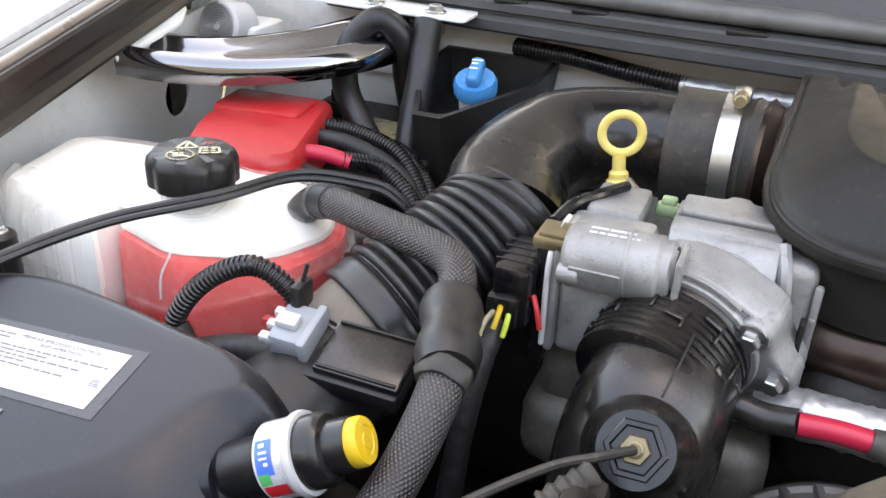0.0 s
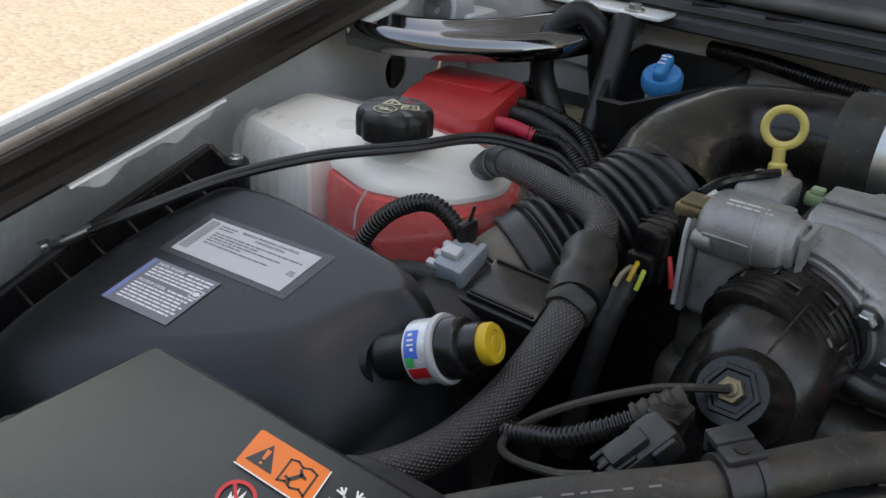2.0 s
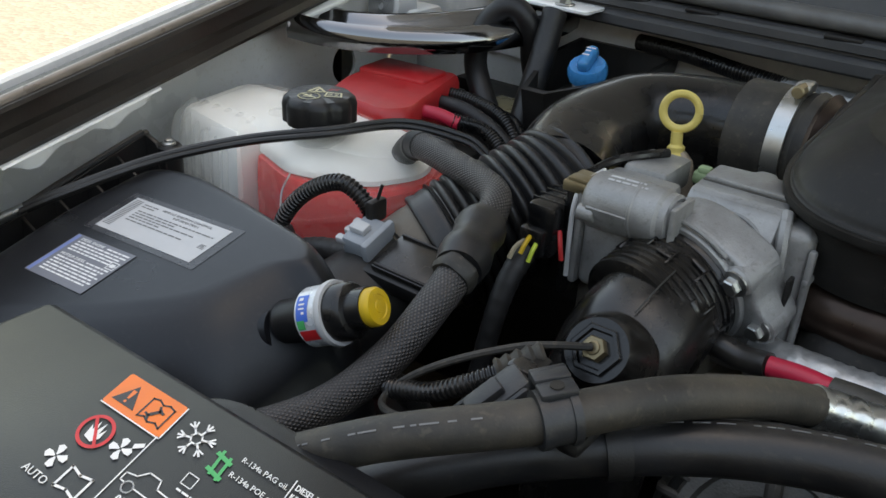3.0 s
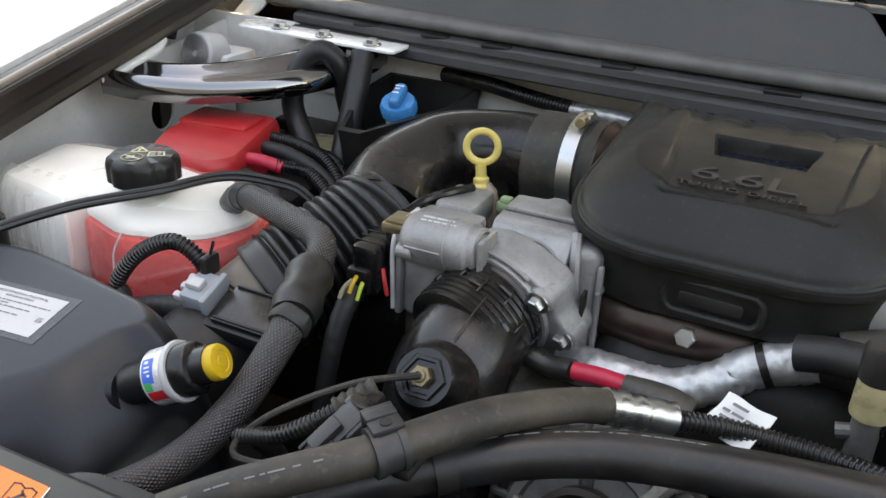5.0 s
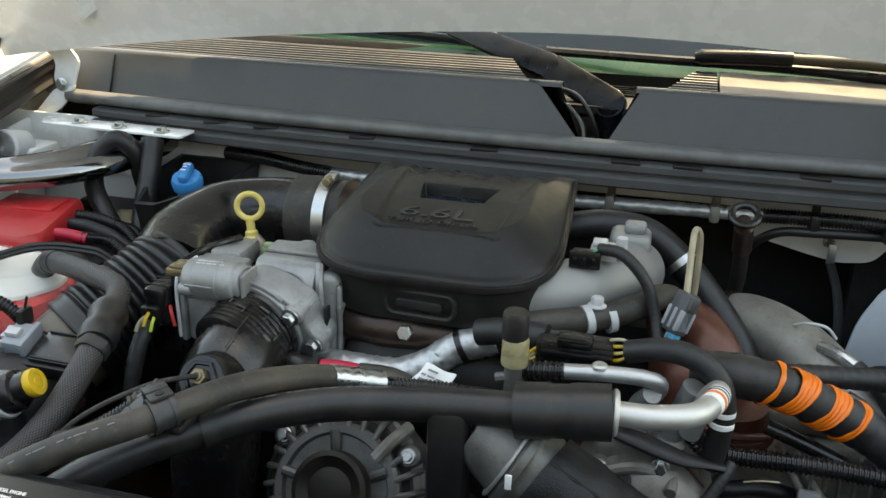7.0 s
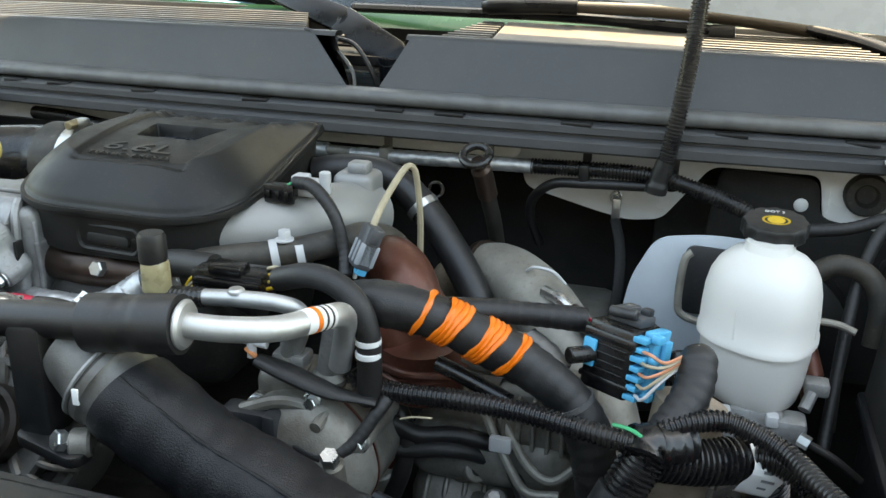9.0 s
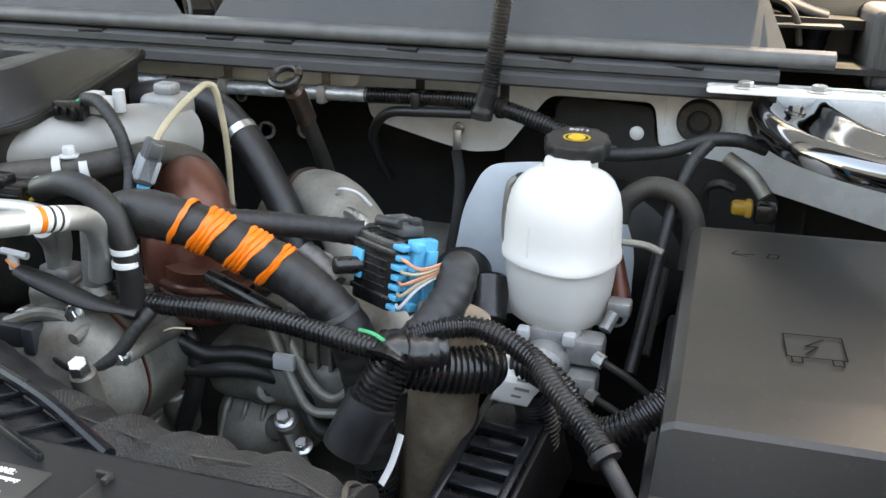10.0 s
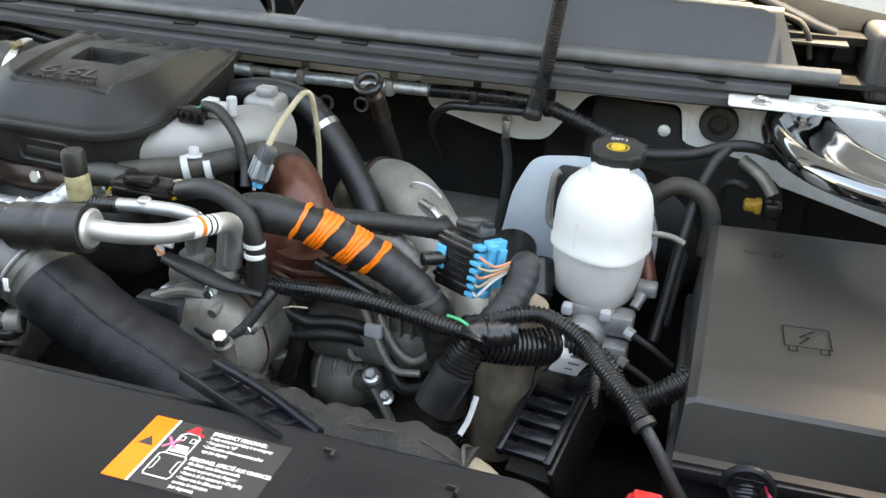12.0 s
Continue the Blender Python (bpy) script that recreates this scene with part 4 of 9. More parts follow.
part("manual_symbol", join(strip([(0.0235, 0.1255), (0.0235, 0.1375), (0.0270, 0.1385), (0.0305, 0.1370), (0.0340, 0.1385), (0.0378, 0.1375), (0.0378, 0.1255), (0.0345, 0.1270), (0.0305, 0.1255), (0.0270, 0.1270), (0.0235, 0.1255)], 0.0010, 0.0006, A2), strip([(0.0280, 0.1285), (0.0322, 0.1335)], 0.0019, 0.0007, A2), strip([(0.0306, 0.1352), (0.0318, 0.1332), (0.0340, 0.1330)], 0.0014, 0.0008, A2), strip([(0.0262, 0.1290), (0.0283, 0.1286), (0.0290, 0.1268)], 0.0012, 0.0008, A2)), M_BLACKINK, st)
part("patch_edge", strip([(0.0022, 0.1217), (0.0422, 0.1217), (0.0422, 0.1425)], 0.0007, 0.0004, A2), M_WHITEINK, st)
part("divider", strip([(0.0372, 0.1235), (0.0372, 0.0)], 0.0007, 0.0003, m), M_WHITEINK, st)
part("divider", strip([(0.1065, 0.142), (0.1065, 0.0)], 0.0006, 0.0003, m), M_WHITEINK, st)
ring = join(annulus(0.0108, 0.109, 0.0076, 0.0094, 0.0005, m), strip([(0.0053, 0.115), (0.0163, 0.103)], 0.0016, 0.0008, m))
part("no_touch_ring", ring, M_REDINK, st)
part("glove_symbol", join(flat([(0.011, 0.0995), (0.016, 0.0985), (0.0185, 0.102), (0.018, 0.1075), (0.0165, 0.1035), (0.0155, 0.1100), (0.0140, 0.1045), (0.0122, 0.1095), (0.0118, 0.1040), (0.0098, 0.1060)], 0.0003, at(-0.0032, 0.005))), M_WHITEINK, st)


def fan(cx, cy, r, m):
    out = []
    for k in range(4):
        a = k * math.pi / 2 + 0.3
        out.append(flat([(cx + r * q * math.cos(a + d), cy + r * q * math.sin(a + d)) for q, d in ((0.12, -0.5), (0.55, -0.62), (0.92, -0.45), (1.0, -0.05), (0.86, 0.32), (0.5, 0.30), (0.12, 0.5))], 0.0003 + 0.00004 * k, m))
    return join(*out)


part("fan_symbol", join(fan(0.0278, 0.109, 0.0062, m), flat([(0.0322, 0.112), (0.0365, 0.1155), (0.0355, 0.1175), (0.0312, 0.1145)], 0.0003, m)), M_WHITEINK, st)
part("fan_symbol", fan(0.006, 0.090, 0.0062, m), M_WHITEINK, st)
part("auto_lettering", words("AUTO", 0.0055, at(-0.003, 0.01) @ Matrix.Translation((0.001, 0.0672, 0.0003))), M_WHITEINK, st)
part("book_symbol", strip([(0.020, 0.070), (0.020, 0.081), (0.0265, 0.0795), (0.033, 0.081), (0.033, 0.070), (0.0265, 0.0715), (0.020, 0.070)], 0.0012, 0.0003, at(-0.003, 0.01)), M_WHITEINK, st)
flake = []
for k in range(6):
    a = k * math.pi / 3 + 0.3
    c, s = math.cos(a), math.sin(a)
    flake.append(strip([(0.058 + 0.003 * c, 0.126 + 0.003 * s), (0.058 + 0.0095 * c, 0.126 + 0.0095 * s)], 0.0011, 0.0003, m))
    for d in (0.6, -0.6):
        flake.append(strip([(0.058 + 0.006 * c, 0.126 + 0.006 * s), (0.058 + 0.006 * c + 0.0035 * math.cos(a + d), 0.126 + 0.006 * s + 0.0035 * math.sin(a + d))], 0.0009, 0.0004, m))
flake += [strip([circle2(0.058, 0.126, 0.0032, 6)[i], circle2(0.058, 0.126, 0.0032, 6)[(i + 1) % 6]], 0.0009, 0.0005, m) for i in range(6)]
part("snowflake_symbol", move(join(*flake), m @ Matrix.Translation((-0.0043, 0.007, 0)) @ m.inverted()), M_WHITEINK, st)["kind"] = "stuff"
part("recycle_symbol", join(strip([(0.072, 0.114), (0.0795, 0.1125)], 0.0022, 0.0003, at(-0.004, 0.019)), strip([(0.0725, 0.1055), (0.080, 0.104)], 0.0022, 0.0003, at(-0.004, 0.019)), strip([(0.0735, 0.116), (0.0745, 0.104)], 0.0016, 0.0004, at(-0.004, 0.019)), strip([(0.0785, 0.1145), (0.079, 0.103)], 0.0016, 0.0004, at(-0.004, 0.019))), M_GREENINK, st)
part("oil_lettering", words("R-134a PAG oil.", 0.0040, m @ Matrix.Translation((0.0790, 0.1355, 0.0003))), M_WHITEINK, st)
part("oil_lettering", words("R-134a POE oil.", 0.0040, m @ Matrix.Translation((0.0785, 0.1265, 0.0003))), M_WHITEINK, st)
part("code_box", join(strip([(0.060, 0.105), (0.066, 0.105), (0.066, 0.099), (0.060, 0.099), (0.060, 0.105)], 0.0005, 0.0003, at(0.003, 0.013)), bars([(0.0605, 0.072, 0.0955)], at(0.003, 0.013), 0.001, 3, 0.0003)), M_WHITEINK, st)


def print_line(text, size, x, y, m, squeeze=0.74, z=0.0003):
    """A line of narrow, bold print."""
    p = m @ Matrix.Translation((x, y, z)) @ Matrix.Diagonal((squeeze, 1, 1, 1))
    return join(words(text, size, p, 0.0001), words(text, size, p @ Matrix.Translation((size * 0.07, 0, 0.00005)), 0.0001))


for txt, size, x, y in (("DIESEL ENGINE", 0.0044, 0.1078, 0.1378), ("If Equipped", 0.0040, 0.1078, 0.1330), ("Do not use starting fluids,", 0.0040, 0.1078, 0.1284), ("Immediate engine damage", 0.0040, 0.1078, 0.1238), ("can result.", 0.0040, 0.1078, 0.1192), ("MOTEUR DIESEL", 0.0044, 0.1078, 0.1112), ("MOTOR DIESEL", 0.0044, 0.1555, 0.1378)):
    part("spec_lettering", print_line(txt, size, x, y, m), M_WHITEINK, st)
part("divider", strip([(0.1075, 0.1165), (0.150, 0.1165)], 0.0005, 0.0003, m), M_WHITEINK, st)
part("spec_text", bars([(0.1215, 0.157 - 0.004 * (i % 3), 0.0755 - 0.0045 * i) for i in range(14)], at(-0.014, 0.031), 0.0021, 4, 0.0003), M_WHITEINK, st)
part("spec_text", bars([(0.1695, 0.206 - 0.004 * (i % 3), 0.1020 - 0.0045 * i) for i in range(19)], at(-0.014, 0.031), 0.0021, 5, 0.0003), M_WHITEINK, st)


def pickup(x, y, k, closed):
    """The outline of a truck with two wheels; closed: with a body over the bed."""
    back = ((9, 8.6), (15, 8.4), (18.6, 6.4), (19.2, 4), (19, 1.6)) if closed else ((10.5, 8), (11.5, 5.2), (19, 5), (19, 1.6))
    body = [(0, 1.8), (0, 4.4), (3.6, 5.2), (6, 8)] + list(back)
    wheels = [[(cx + 1.8 * math.cos(a), 1.2 + 1.8 * math.sin(a)) for a in (2 * math.pi * i / 14 for i in range(15))] for cx in (3.6, 15.6)]
    lines = [body, [(5.6, 1.7), (13.6, 1.7)], [(17.6, 1.7), (19, 1.6)], [(0, 1.8), (1.7, 1.8)]] + wheels
    return join(*[strip([(x + a * k, y + b * k) for a, b in ln], 0.0007, 0.0003, m) for ln in lines])


for (x, y), kg, closed in zip(((0.0393, 0.0955), (0.0720, 0.0965), (0.0393, 0.0735), (0.0720, 0.0735)), ("0,726 kg", "1,130 kg", "0,726 kg", "1,130 kg"), (False, True, False, True)):
    part("truck_outline", pickup(x, y, 0.00155, closed), M_WHITEINK, st)
    part("charge_lettering", print_line(kg, 0.0052, x + 0.005, y - 0.006, m, 0.85), M_WHITEINK, st)

# emergency sticker
st, m = sticker("emergency_sticker", "black and orange sticker with notes for emergency crews", (0.240, -0.020, SH), (0.328, -0.020, SH), (0.240, 0.04, SH))
part("ground_patch", flat(rounded([(0, 0), (0.090, 0), (0.090, 0.056), (0, 0.056)], 0.002), 0.0002, m), M_BLACKINK, st)
part("orange_band", flat([(0, 0), (0.016, 0), (0.016, 0.056), (0, 0.056)], 0.0004, m), M_ORANGE, st)
part("warning_triangle", flat([(0.003, 0.030), (0.013, 0.030), (0.008, 0.038)], 0.0006, m), M_BLACKINK, st)
part("band_line", flat([(0.0155, 0), (0.017, 0), (0.017, 0.056), (0.0155, 0.056)], 0.0006, m), M_WHITEINK, st)
part("helmet_symbol", join(flat([(0.024, 0.048), (0.037, 0.046), (0.037, 0.048), (0.0335, 0.049), (0.032, 0.0535), (0.028, 0.054), (0.0255, 0.049)], 0.0004, m)), M_REDINK, st)
part("truck_symbol", join(strip([(0.0215, 0.008), (0.0205, 0.010), (0.0205, 0.026), (0.0235, 0.028), (0.0235, 0.044), (0.0265, 0.0470), (0.0335, 0.0470), (0.0360, 0.044), (0.0360, 0.028), (0.0378, 0.026), (0.0378, 0.010), (0.0365, 0.008), (0.0215, 0.008)], 0.0009, 0.0004, m), strip([(0.0235, 0.0275), (0.0360, 0.0275)], 0.0008, 0.0005, m), strip([(0.0222, 0.013), (0.0234, 0.014), (0.0234, 0.022), (0.0222, 0.023)], 0.0006, 0.0005, m), strip([(0.0360, 0.013), (0.0348, 0.014), (0.0348, 0.022), (0.0360, 0.023)], 0.0006, 0.0005, m), flat([(0.0245, 0.0295), (0.0352, 0.0295), (0.0338, 0.0360), (0.0258, 0.0360)], 0.0004, m), strip([(0.0246, 0.040), (0.0246, 0.0435), (0.0275, 0.0435), (0.0275, 0.040), (0.0246, 0.040)], 0.0006, 0.0005, m), strip([(0.0318, 0.0395), (0.0318, 0.043), (0.0348, 0.043), (0.0348, 0.0395), (0.0318, 0.0395)], 0.0006, 0.0005, m)), M_WHITEINK, st)
part("cut_symbol", join(strip([(0.019, 0.032), (0.026, 0.040)], 0.0016, 0.0007, m), strip([(0.019, 0.040), (0.026, 0.032)], 0.0016, 0.0006, m)), mat("pink_print", (0.65, 0.12, 0.22), 0.5), st)
part("heading_lettering", print_line("EMERGENCY PERSONNEL:", 0.0046, 0.0405, 0.0502, m, 0.66, 0.0004), M_WHITEINK, st)
part("heading_lettering", print_line("PERSONNEL AFFECTÉ AUX URGENCES:", 0.0044, 0.0395, 0.0262, m, 0.66, 0.0004), M_WHITEINK, st)
for txt, y in (("To help avoid personal injury in an emergency:", 0.0465), ("• Turn ignition to \"off\"", 0.0425), ("• Cut all positive cables connected at yellow", 0.0385), ("   tape (see diagram).", 0.0345), ("Afin d'éviter toute lésion personnelle,", 0.0225), ("effectuer ce qui suit en cas d'urgence :", 0.0185), ("• Mettre la clé de contact sur « off » (arrêt)", 0.0145), ("• Couper tous les câbles positifs", 0.0105), ("au niveau du ruban jaune", 0.0065), ("(voir diagramme).", 0.0025)):
    part("note_lettering", print_line(txt, 0.0037, 0.0405, y, m, 0.58, 0.0004), M_WHITEINK, st)


# ---- coolant surge tank ----
tk = thing("coolant_tank", "milky plastic coolant surge tank with red coolant inside", "coolant tank")
TO = rounded([(-0.798, 0.350), (-0.605, 0.328), (-0.550, 0.362), (-0.530, 0.420), (-0.552, 0.470), (-0.66, 0.492), (-0.818, 0.468)], 0.020, 6)
SEAM = 1.156


def tank_drop(x, y, z):
    low = -0.16 * max(x + 0.60, 0) * max(0.0, min(1.0, (z - 1.17) / 0.04))
    return low + 0.26 * max(0.0, x + 0.625) * max(0.0, min(1.0, (z - 1.05) / 0.05, (1.19 - z) / 0.02))


TC = (-0.66, 0.40)
part("body", ring_loft([(0.86, 1.03), (0.95, 1.042), (0.985, 1.06), (0.99, 1.11), (0.995, SEAM - 0.004), (1.025, SEAM - 0.003), (1.028, SEAM), (1.025, SEAM + 0.003), (0.994, SEAM + 0.004), (0.988, 1.180), (0.976, 1.196), (0.950, 1.2075), (0.90, 1.2145), (0.80, 1.2190), (0.62, 1.2210), (0.40, 1.222)], TO, TC, None, tank_drop), M_TANK, tk, smooth=60)
for i in range(6):
    x = -0.785 + 0.0165 * i
    part("rib", tube([(x, 0.3475 - 0.0018 * i, 1.10), (x, 0.3470 - 0.0018 * i, 1.180), (x - 0.001, 0.3500 - 0.0018 * i, 1.197), (x - 0.003, 0.358 - 0.001 * i, 1.2075), (x - 0.006, 0.378, 1.2150)], 0.0055, 12, 0.004), M_TANK, tk)
CH = rounded([(-0.790, 0.368), (-0.66, 0.364), (-0.605, 0.372), (-0.572, 0.392), (-0.560, 0.425), (-0.572, 0.455), (-0.66, 0.478), (-0.800, 0.452)], 0.015, 5)
RIGHT = [(max(x, -0.676), y) for x, y in TO]
LEFT = [(min(x, -0.680), y) for x, y in TO]
part("coolant", ring_loft([(0.84, 1.045), (0.950, 1.064), (0.972, 1.11), (0.976, 1.160), (0.969, 1.180), (0.956, 1.1935), (0.940, 1.1975), (0.90, 1.1990), (0.5, 1.1995)], RIGHT, TC, None, tank_drop), M_FLUID, tk, "red coolant seen through the tank")
part("inner_chamber", ring_loft([(0.80, 1.05), (0.955, 1.065), (0.976, 1.148), (0.972, 1.178), (0.945, 1.194), (0.905, 1.2050), (0.85, 1.2115), (0.78, 1.2155), (0.5, 1.2180)], LEFT, (-0.745, 0.395), None, tank_drop), M_CHAMBER, tk, "white inside of the tank")
part("inner_chamber", ring_loft([(0.88, 1.2000), (0.915, 1.2020), (0.905, 1.2065), (0.85, 1.2110), (0.70, 1.2145), (0.4, 1.2160)], RIGHT, TC, None, tank_drop), M_CHAMBER, tk, "white inside of the tank")
part("inner_chamber", ring_loft([(0.98, 1.2100), (1.0, 1.2106), (1.0, 1.2125), (0.95, 1.2150), (0.85, 1.2175), (0.6, 1.2195)], CH, TC, None, tank_drop), M_CHAMBER, tk, "white inside of the tank")
part("flow_mark", tube([(-0.628, 0.3312, 1.166), (-0.626, 0.3315, 1.184), (-0.620, 0.3345, 1.199), (-0.619, 0.343, 1.2105)], 0.0009, 6, 0.003), M_RESERVOIR, tk)
part("filler_neck", lathe([(0.024, -0.012), (0.024, 0.010), (0.020, 0.012), (0.020, -0.012)], Matrix.Translation((-0.633, 0.385, 1.222)), 28), M_TANK, tk)
part("stud", lathe([(0, 0.0), (0.010, 0.0), (0.0095, 0.003), (0.006, 0.004), (0, 0.0042)], Matrix.Translation((-0.70, 0.40, 1.219)), 20), M_TANK, tk)
cap = part("cap", lathe([(0, 0), (0.029, 0.0), (0.0320, 0.002), (0.0322, 0.017), (0.0308, 0.0218), (0.0270, 0.0245), (0.0, 0.0250)], Matrix.Translation((-0.633, 0.385, 1.232)), 96, lambda a, z: 1 - (0.075 * sum(math.exp(-(math.remainder(a - 0.35 - k * math.pi / 4, 2 * math.pi) / 0.15) ** 2) for k in range(8)) if z < 0.0242 else 0)), M_PLASTIC, tk, "black scalloped pressure cap", smooth=40)
mc = plane3((-0.633, 0.385, 1.25735), (-0.633 + 0.81, 0.385 + 0.59, 1.25735), (-0.633 - 0.59, 0.385 + 0.81, 1.25735))
part("triangle_mark", join(strip([(-0.0105, 0.003), (0.0045, 0.003), (-0.003, 0.0165), (-0.0105, 0.003)], 0.0020, 0.0, mc), strip([(-0.0035, 0.0055), (-0.0025, 0.011)], 0.002, 0.0001, mc)), M_CREAMINK, cap)
part("circle_mark", join(*[strip([circle2(-0.0075, -0.0095, 0.0092, 20)[i], circle2(-0.0075, -0.0095, 0.0092, 20)[(i + 1) % 20]], 0.0016, 0.0, mc) for i in range(20)], strip([(-0.0135, -0.0050), (-0.0015, -0.0145)], 0.0014, 0.0001, mc), bars([(-0.0125, -0.0030, -0.0095), (-0.0125, -0.0030, -0.0125), (-0.011, -0.004, -0.0065)], mc, 0.0013, 2, 0.0)), M_CREAMINK, cap)
part("book_mark", join(strip([(0.0055, -0.0085), (0.0065, 0.0030), (0.0125, 0.0015), (0.0185, 0.0015), (0.0195, -0.0090), (0.0125, -0.0085), (0.0055, -0.0085)], 0.0016, 0.0, mc), bars([(0.0075, 0.0115, -0.002), (0.0135, 0.0180, -0.002), (0.0075, 0.0115, -0.0052), (0.0135, 0.0180, -0.0052)], mc, 0.0014, 7, 0.0)), M_CREAMINK, cap)
part("cap_print", bars([(0.006, 0.015, 0.0085), (0.008, 0.016, 0.0115)], mc, 0.0013, 9, 0.0), M_RED, cap)
part("outlet", rod((-0.56, 0.462, 1.178), (-0.535, 0.470, 1.176), 0.009, 16, 0.001), M_TANK, tk)

# ---- air cleaner ----
ac = thing("air_cleaner", "large black plastic air cleaner box with ribbed flange", "air cleaner")


def air_z(x, y):
    """The sloping top of the box."""
    return 1.201 + 0.08 * (x + 0.603) + 0.25 * (y - 0.186)


top = [(-0.686, 0.249), (-0.650, 0.256), (-0.600, 0.250), (-0.540, 0.238), (-0.498, 0.229), (-0.478, 0.215), (-0.492, 0.200), (-0.503, 0.178), (-0.514, 0.156), (-0.540, 0.135), (-0.580, 0.111), (-0.630, 0.088), (-0.668, 0.073), (-0.686, 0.088), (-0.696, 0.135), (-0.700, 0.180), (-0.695, 0.220)]
foot = [(-0.742, 0.295), (-0.660, 0.310), (-0.600, 0.300), (-0.530, 0.280), (-0.460, 0.262), (-0.425, 0.225), (-0.425, 0.190), (-0.432, 0.150), (-0.445, 0.105), (-0.480, 0.065), (-0.535, 0.035), (-0.610, 0.012), (-0.690, 0.010), (-0.735, 0.040), (-0.742, 0.100), (-0.744, 0.170), (-0.744, 0.240)]


def closed_curve(pts, n=5):
    """Even points round a smooth closed curve through pts."""
    P, out = [Vector(p) for p in pts], []
    for i in range(len(P)):
        a, b, c, d = P[i - 1], P[i], P[(i + 1) % len(P)], P[(i + 2) % len(P)]
        for k in range(n):
            t = k / n
            out.append(0.5 * (2 * b + (c - a) * t + (2 * a - 5 * b + 4 * c - d) * t * t + (3 * b - a - 3 * c + d) * t ** 3))
    return out


pl, bs = closed_curve(top), closed_curve(foot)
bm = bmesh.new()
rings = []
# from the foot up: steep walls, then a rounded shoulder into the top
for f, fz in ((0, 0), (0.06, 0.20), (0.16, 0.40), (0.30, 0.58), (0.46, 0.735), (0.60, 0.845), (0.72, 0.915), (0.83, 0.960), (0.92, 0.987), (1.0, 1.0)):
    rings.append([bm.verts.new((b.x + (p.x - b.x) * f, b.y + (p.y - b.y) * f, 1.060 + (air_z(p.x, p.y) - 1.060) * fz)) for b, p in zip(bs, pl)])
cx, cy = -0.600, 0.175
for k in (0.96, 0.9, 0.8, 0.65, 0.5, 0.35, 0.2, 0.08):
    rings.append([bm.verts.new((cx + (p.x - cx) * k, cy + (p.y - cy) * k, air_z(cx + (p.x - cx) * k, cy + (p.y - cy) * k) + 0.0006)) for p in pl])
for a, b in zip(rings, rings[1:]):
    for i in range(len(a)):
        j = (i + 1) % len(a)
        bm.faces.new((a[i], a[j], b[j], b[i]))
bm.faces.new(rings[0][::-1])
bm.faces.new(rings[-1])
part("cover", bm, M_BOX, ac, smooth=60)
part("lower_box", slab(rounded([(-0.765, 0.335), (-0.765, 0.03), (-0.70, -0.01), (-0.55, 0.01), (-0.44, 0.07), (-0.41, 0.21), (-0.45, 0.315)], 0.03), 0.80, 1.075, 0.006), M_PLASTIC, ac)
part("gauge_boss", lathe([(0, -0.03), (0.023, -0.03), (0.0180, -0.014), (0.0140, -0.002), (0, -0.002)], frame3((-0.470, 0.184, 1.183), (0.062, 0.012, 0.030)), 32), M_BOX, ac)
# raised flange along the outer side, with stiffening gussets down to the cover
LIP = [(-0.757, 0.040, 1.134), (-0.757, 0.106, 1.155), (-0.757, 0.198, 1.186), (-0.757, 0.292, 1.213)]
part("flange", sweep_section([(-0.006, -0.070), (-0.004, 0.0), (0.000, 0.0015), (0.004, 0.0), (0.006, -0.070)], [0.02 + 0.0138 * i for i in range(21)], lambda y: (-0.757, y, 1.128 + 0.310 * (y - 0.02))), M_PLASTIC, ac, "upright flange along the box")
part("flange_lip", tube(LIP, 0.0034, 8, 0.01), M_PLASTIC, ac)
for i in range(8):
    y = 0.052 + 0.030 * i
    z = 1.122 + 0.297 * (y - 0.02)
    part("rib", slab([(-0.756, z + 0.008), (-0.756, z - 0.040), (-0.704, z - 0.040), (-0.7000, z - 0.010), (-0.722, z - 0.006)], -0.0013, 0.0013, 0.0004, Matrix.Translation((0, y, 0)) @ Matrix.Rotation(radians(90), 4, "X")), M_PLASTIC, ac)
part("end_wall", slab([(-0.757, 1.100), (-0.757, 1.214), (-0.740, 1.208), (-0.728, 1.196), (-0.722, 1.100)], -0.0025, 0.0025, 0.001, Matrix.Translation((0, 0.294, 0)) @ Matrix.Rotation(radians(90), 4, "X")), M_PLASTIC, ac)
for p in ((-0.705, 0.032, 1.140), (-0.7345, 0.302, 1.204)):
    ear = part("screw_ear", lathe([(0, -0.03), (0.011, -0.03), (0.011, 0.0), (0.009, 0.002), (0, 0.002)], Matrix.Translation(p), 20), M_PLASTIC, ac)
    part("screw", bolt((p[0], p[1], p[2] + 0.002), (0, 0, 1), 0.004, 0.003), M_STEEL, ear)
for i in range(3):
    x = -0.690 + 0.022 * i
    part("front_rib", slab([(0.030, 1.080), (0.030, 1.125 - 0.004 * i), (0.048, 1.122 - 0.004 * i), (0.060, 1.080)], -0.0013, 0.0013, 0.0004, Matrix.Translation((x, -0.012, 0)) @ YZX), M_PLASTIC, ac)
part("front_latch", box((0.10, 0.008, 0.050), (-0.735, 0.012, 1.105), 0.002, m=None), M_PLASTIC, ac)

# stickers on it, following its curve
def drape(bm, lift=0.0012):
    for v in bm.verts:
        v.co.z = air_z(v.co.x, v.co.y) + lift + v.co.z
    return bm


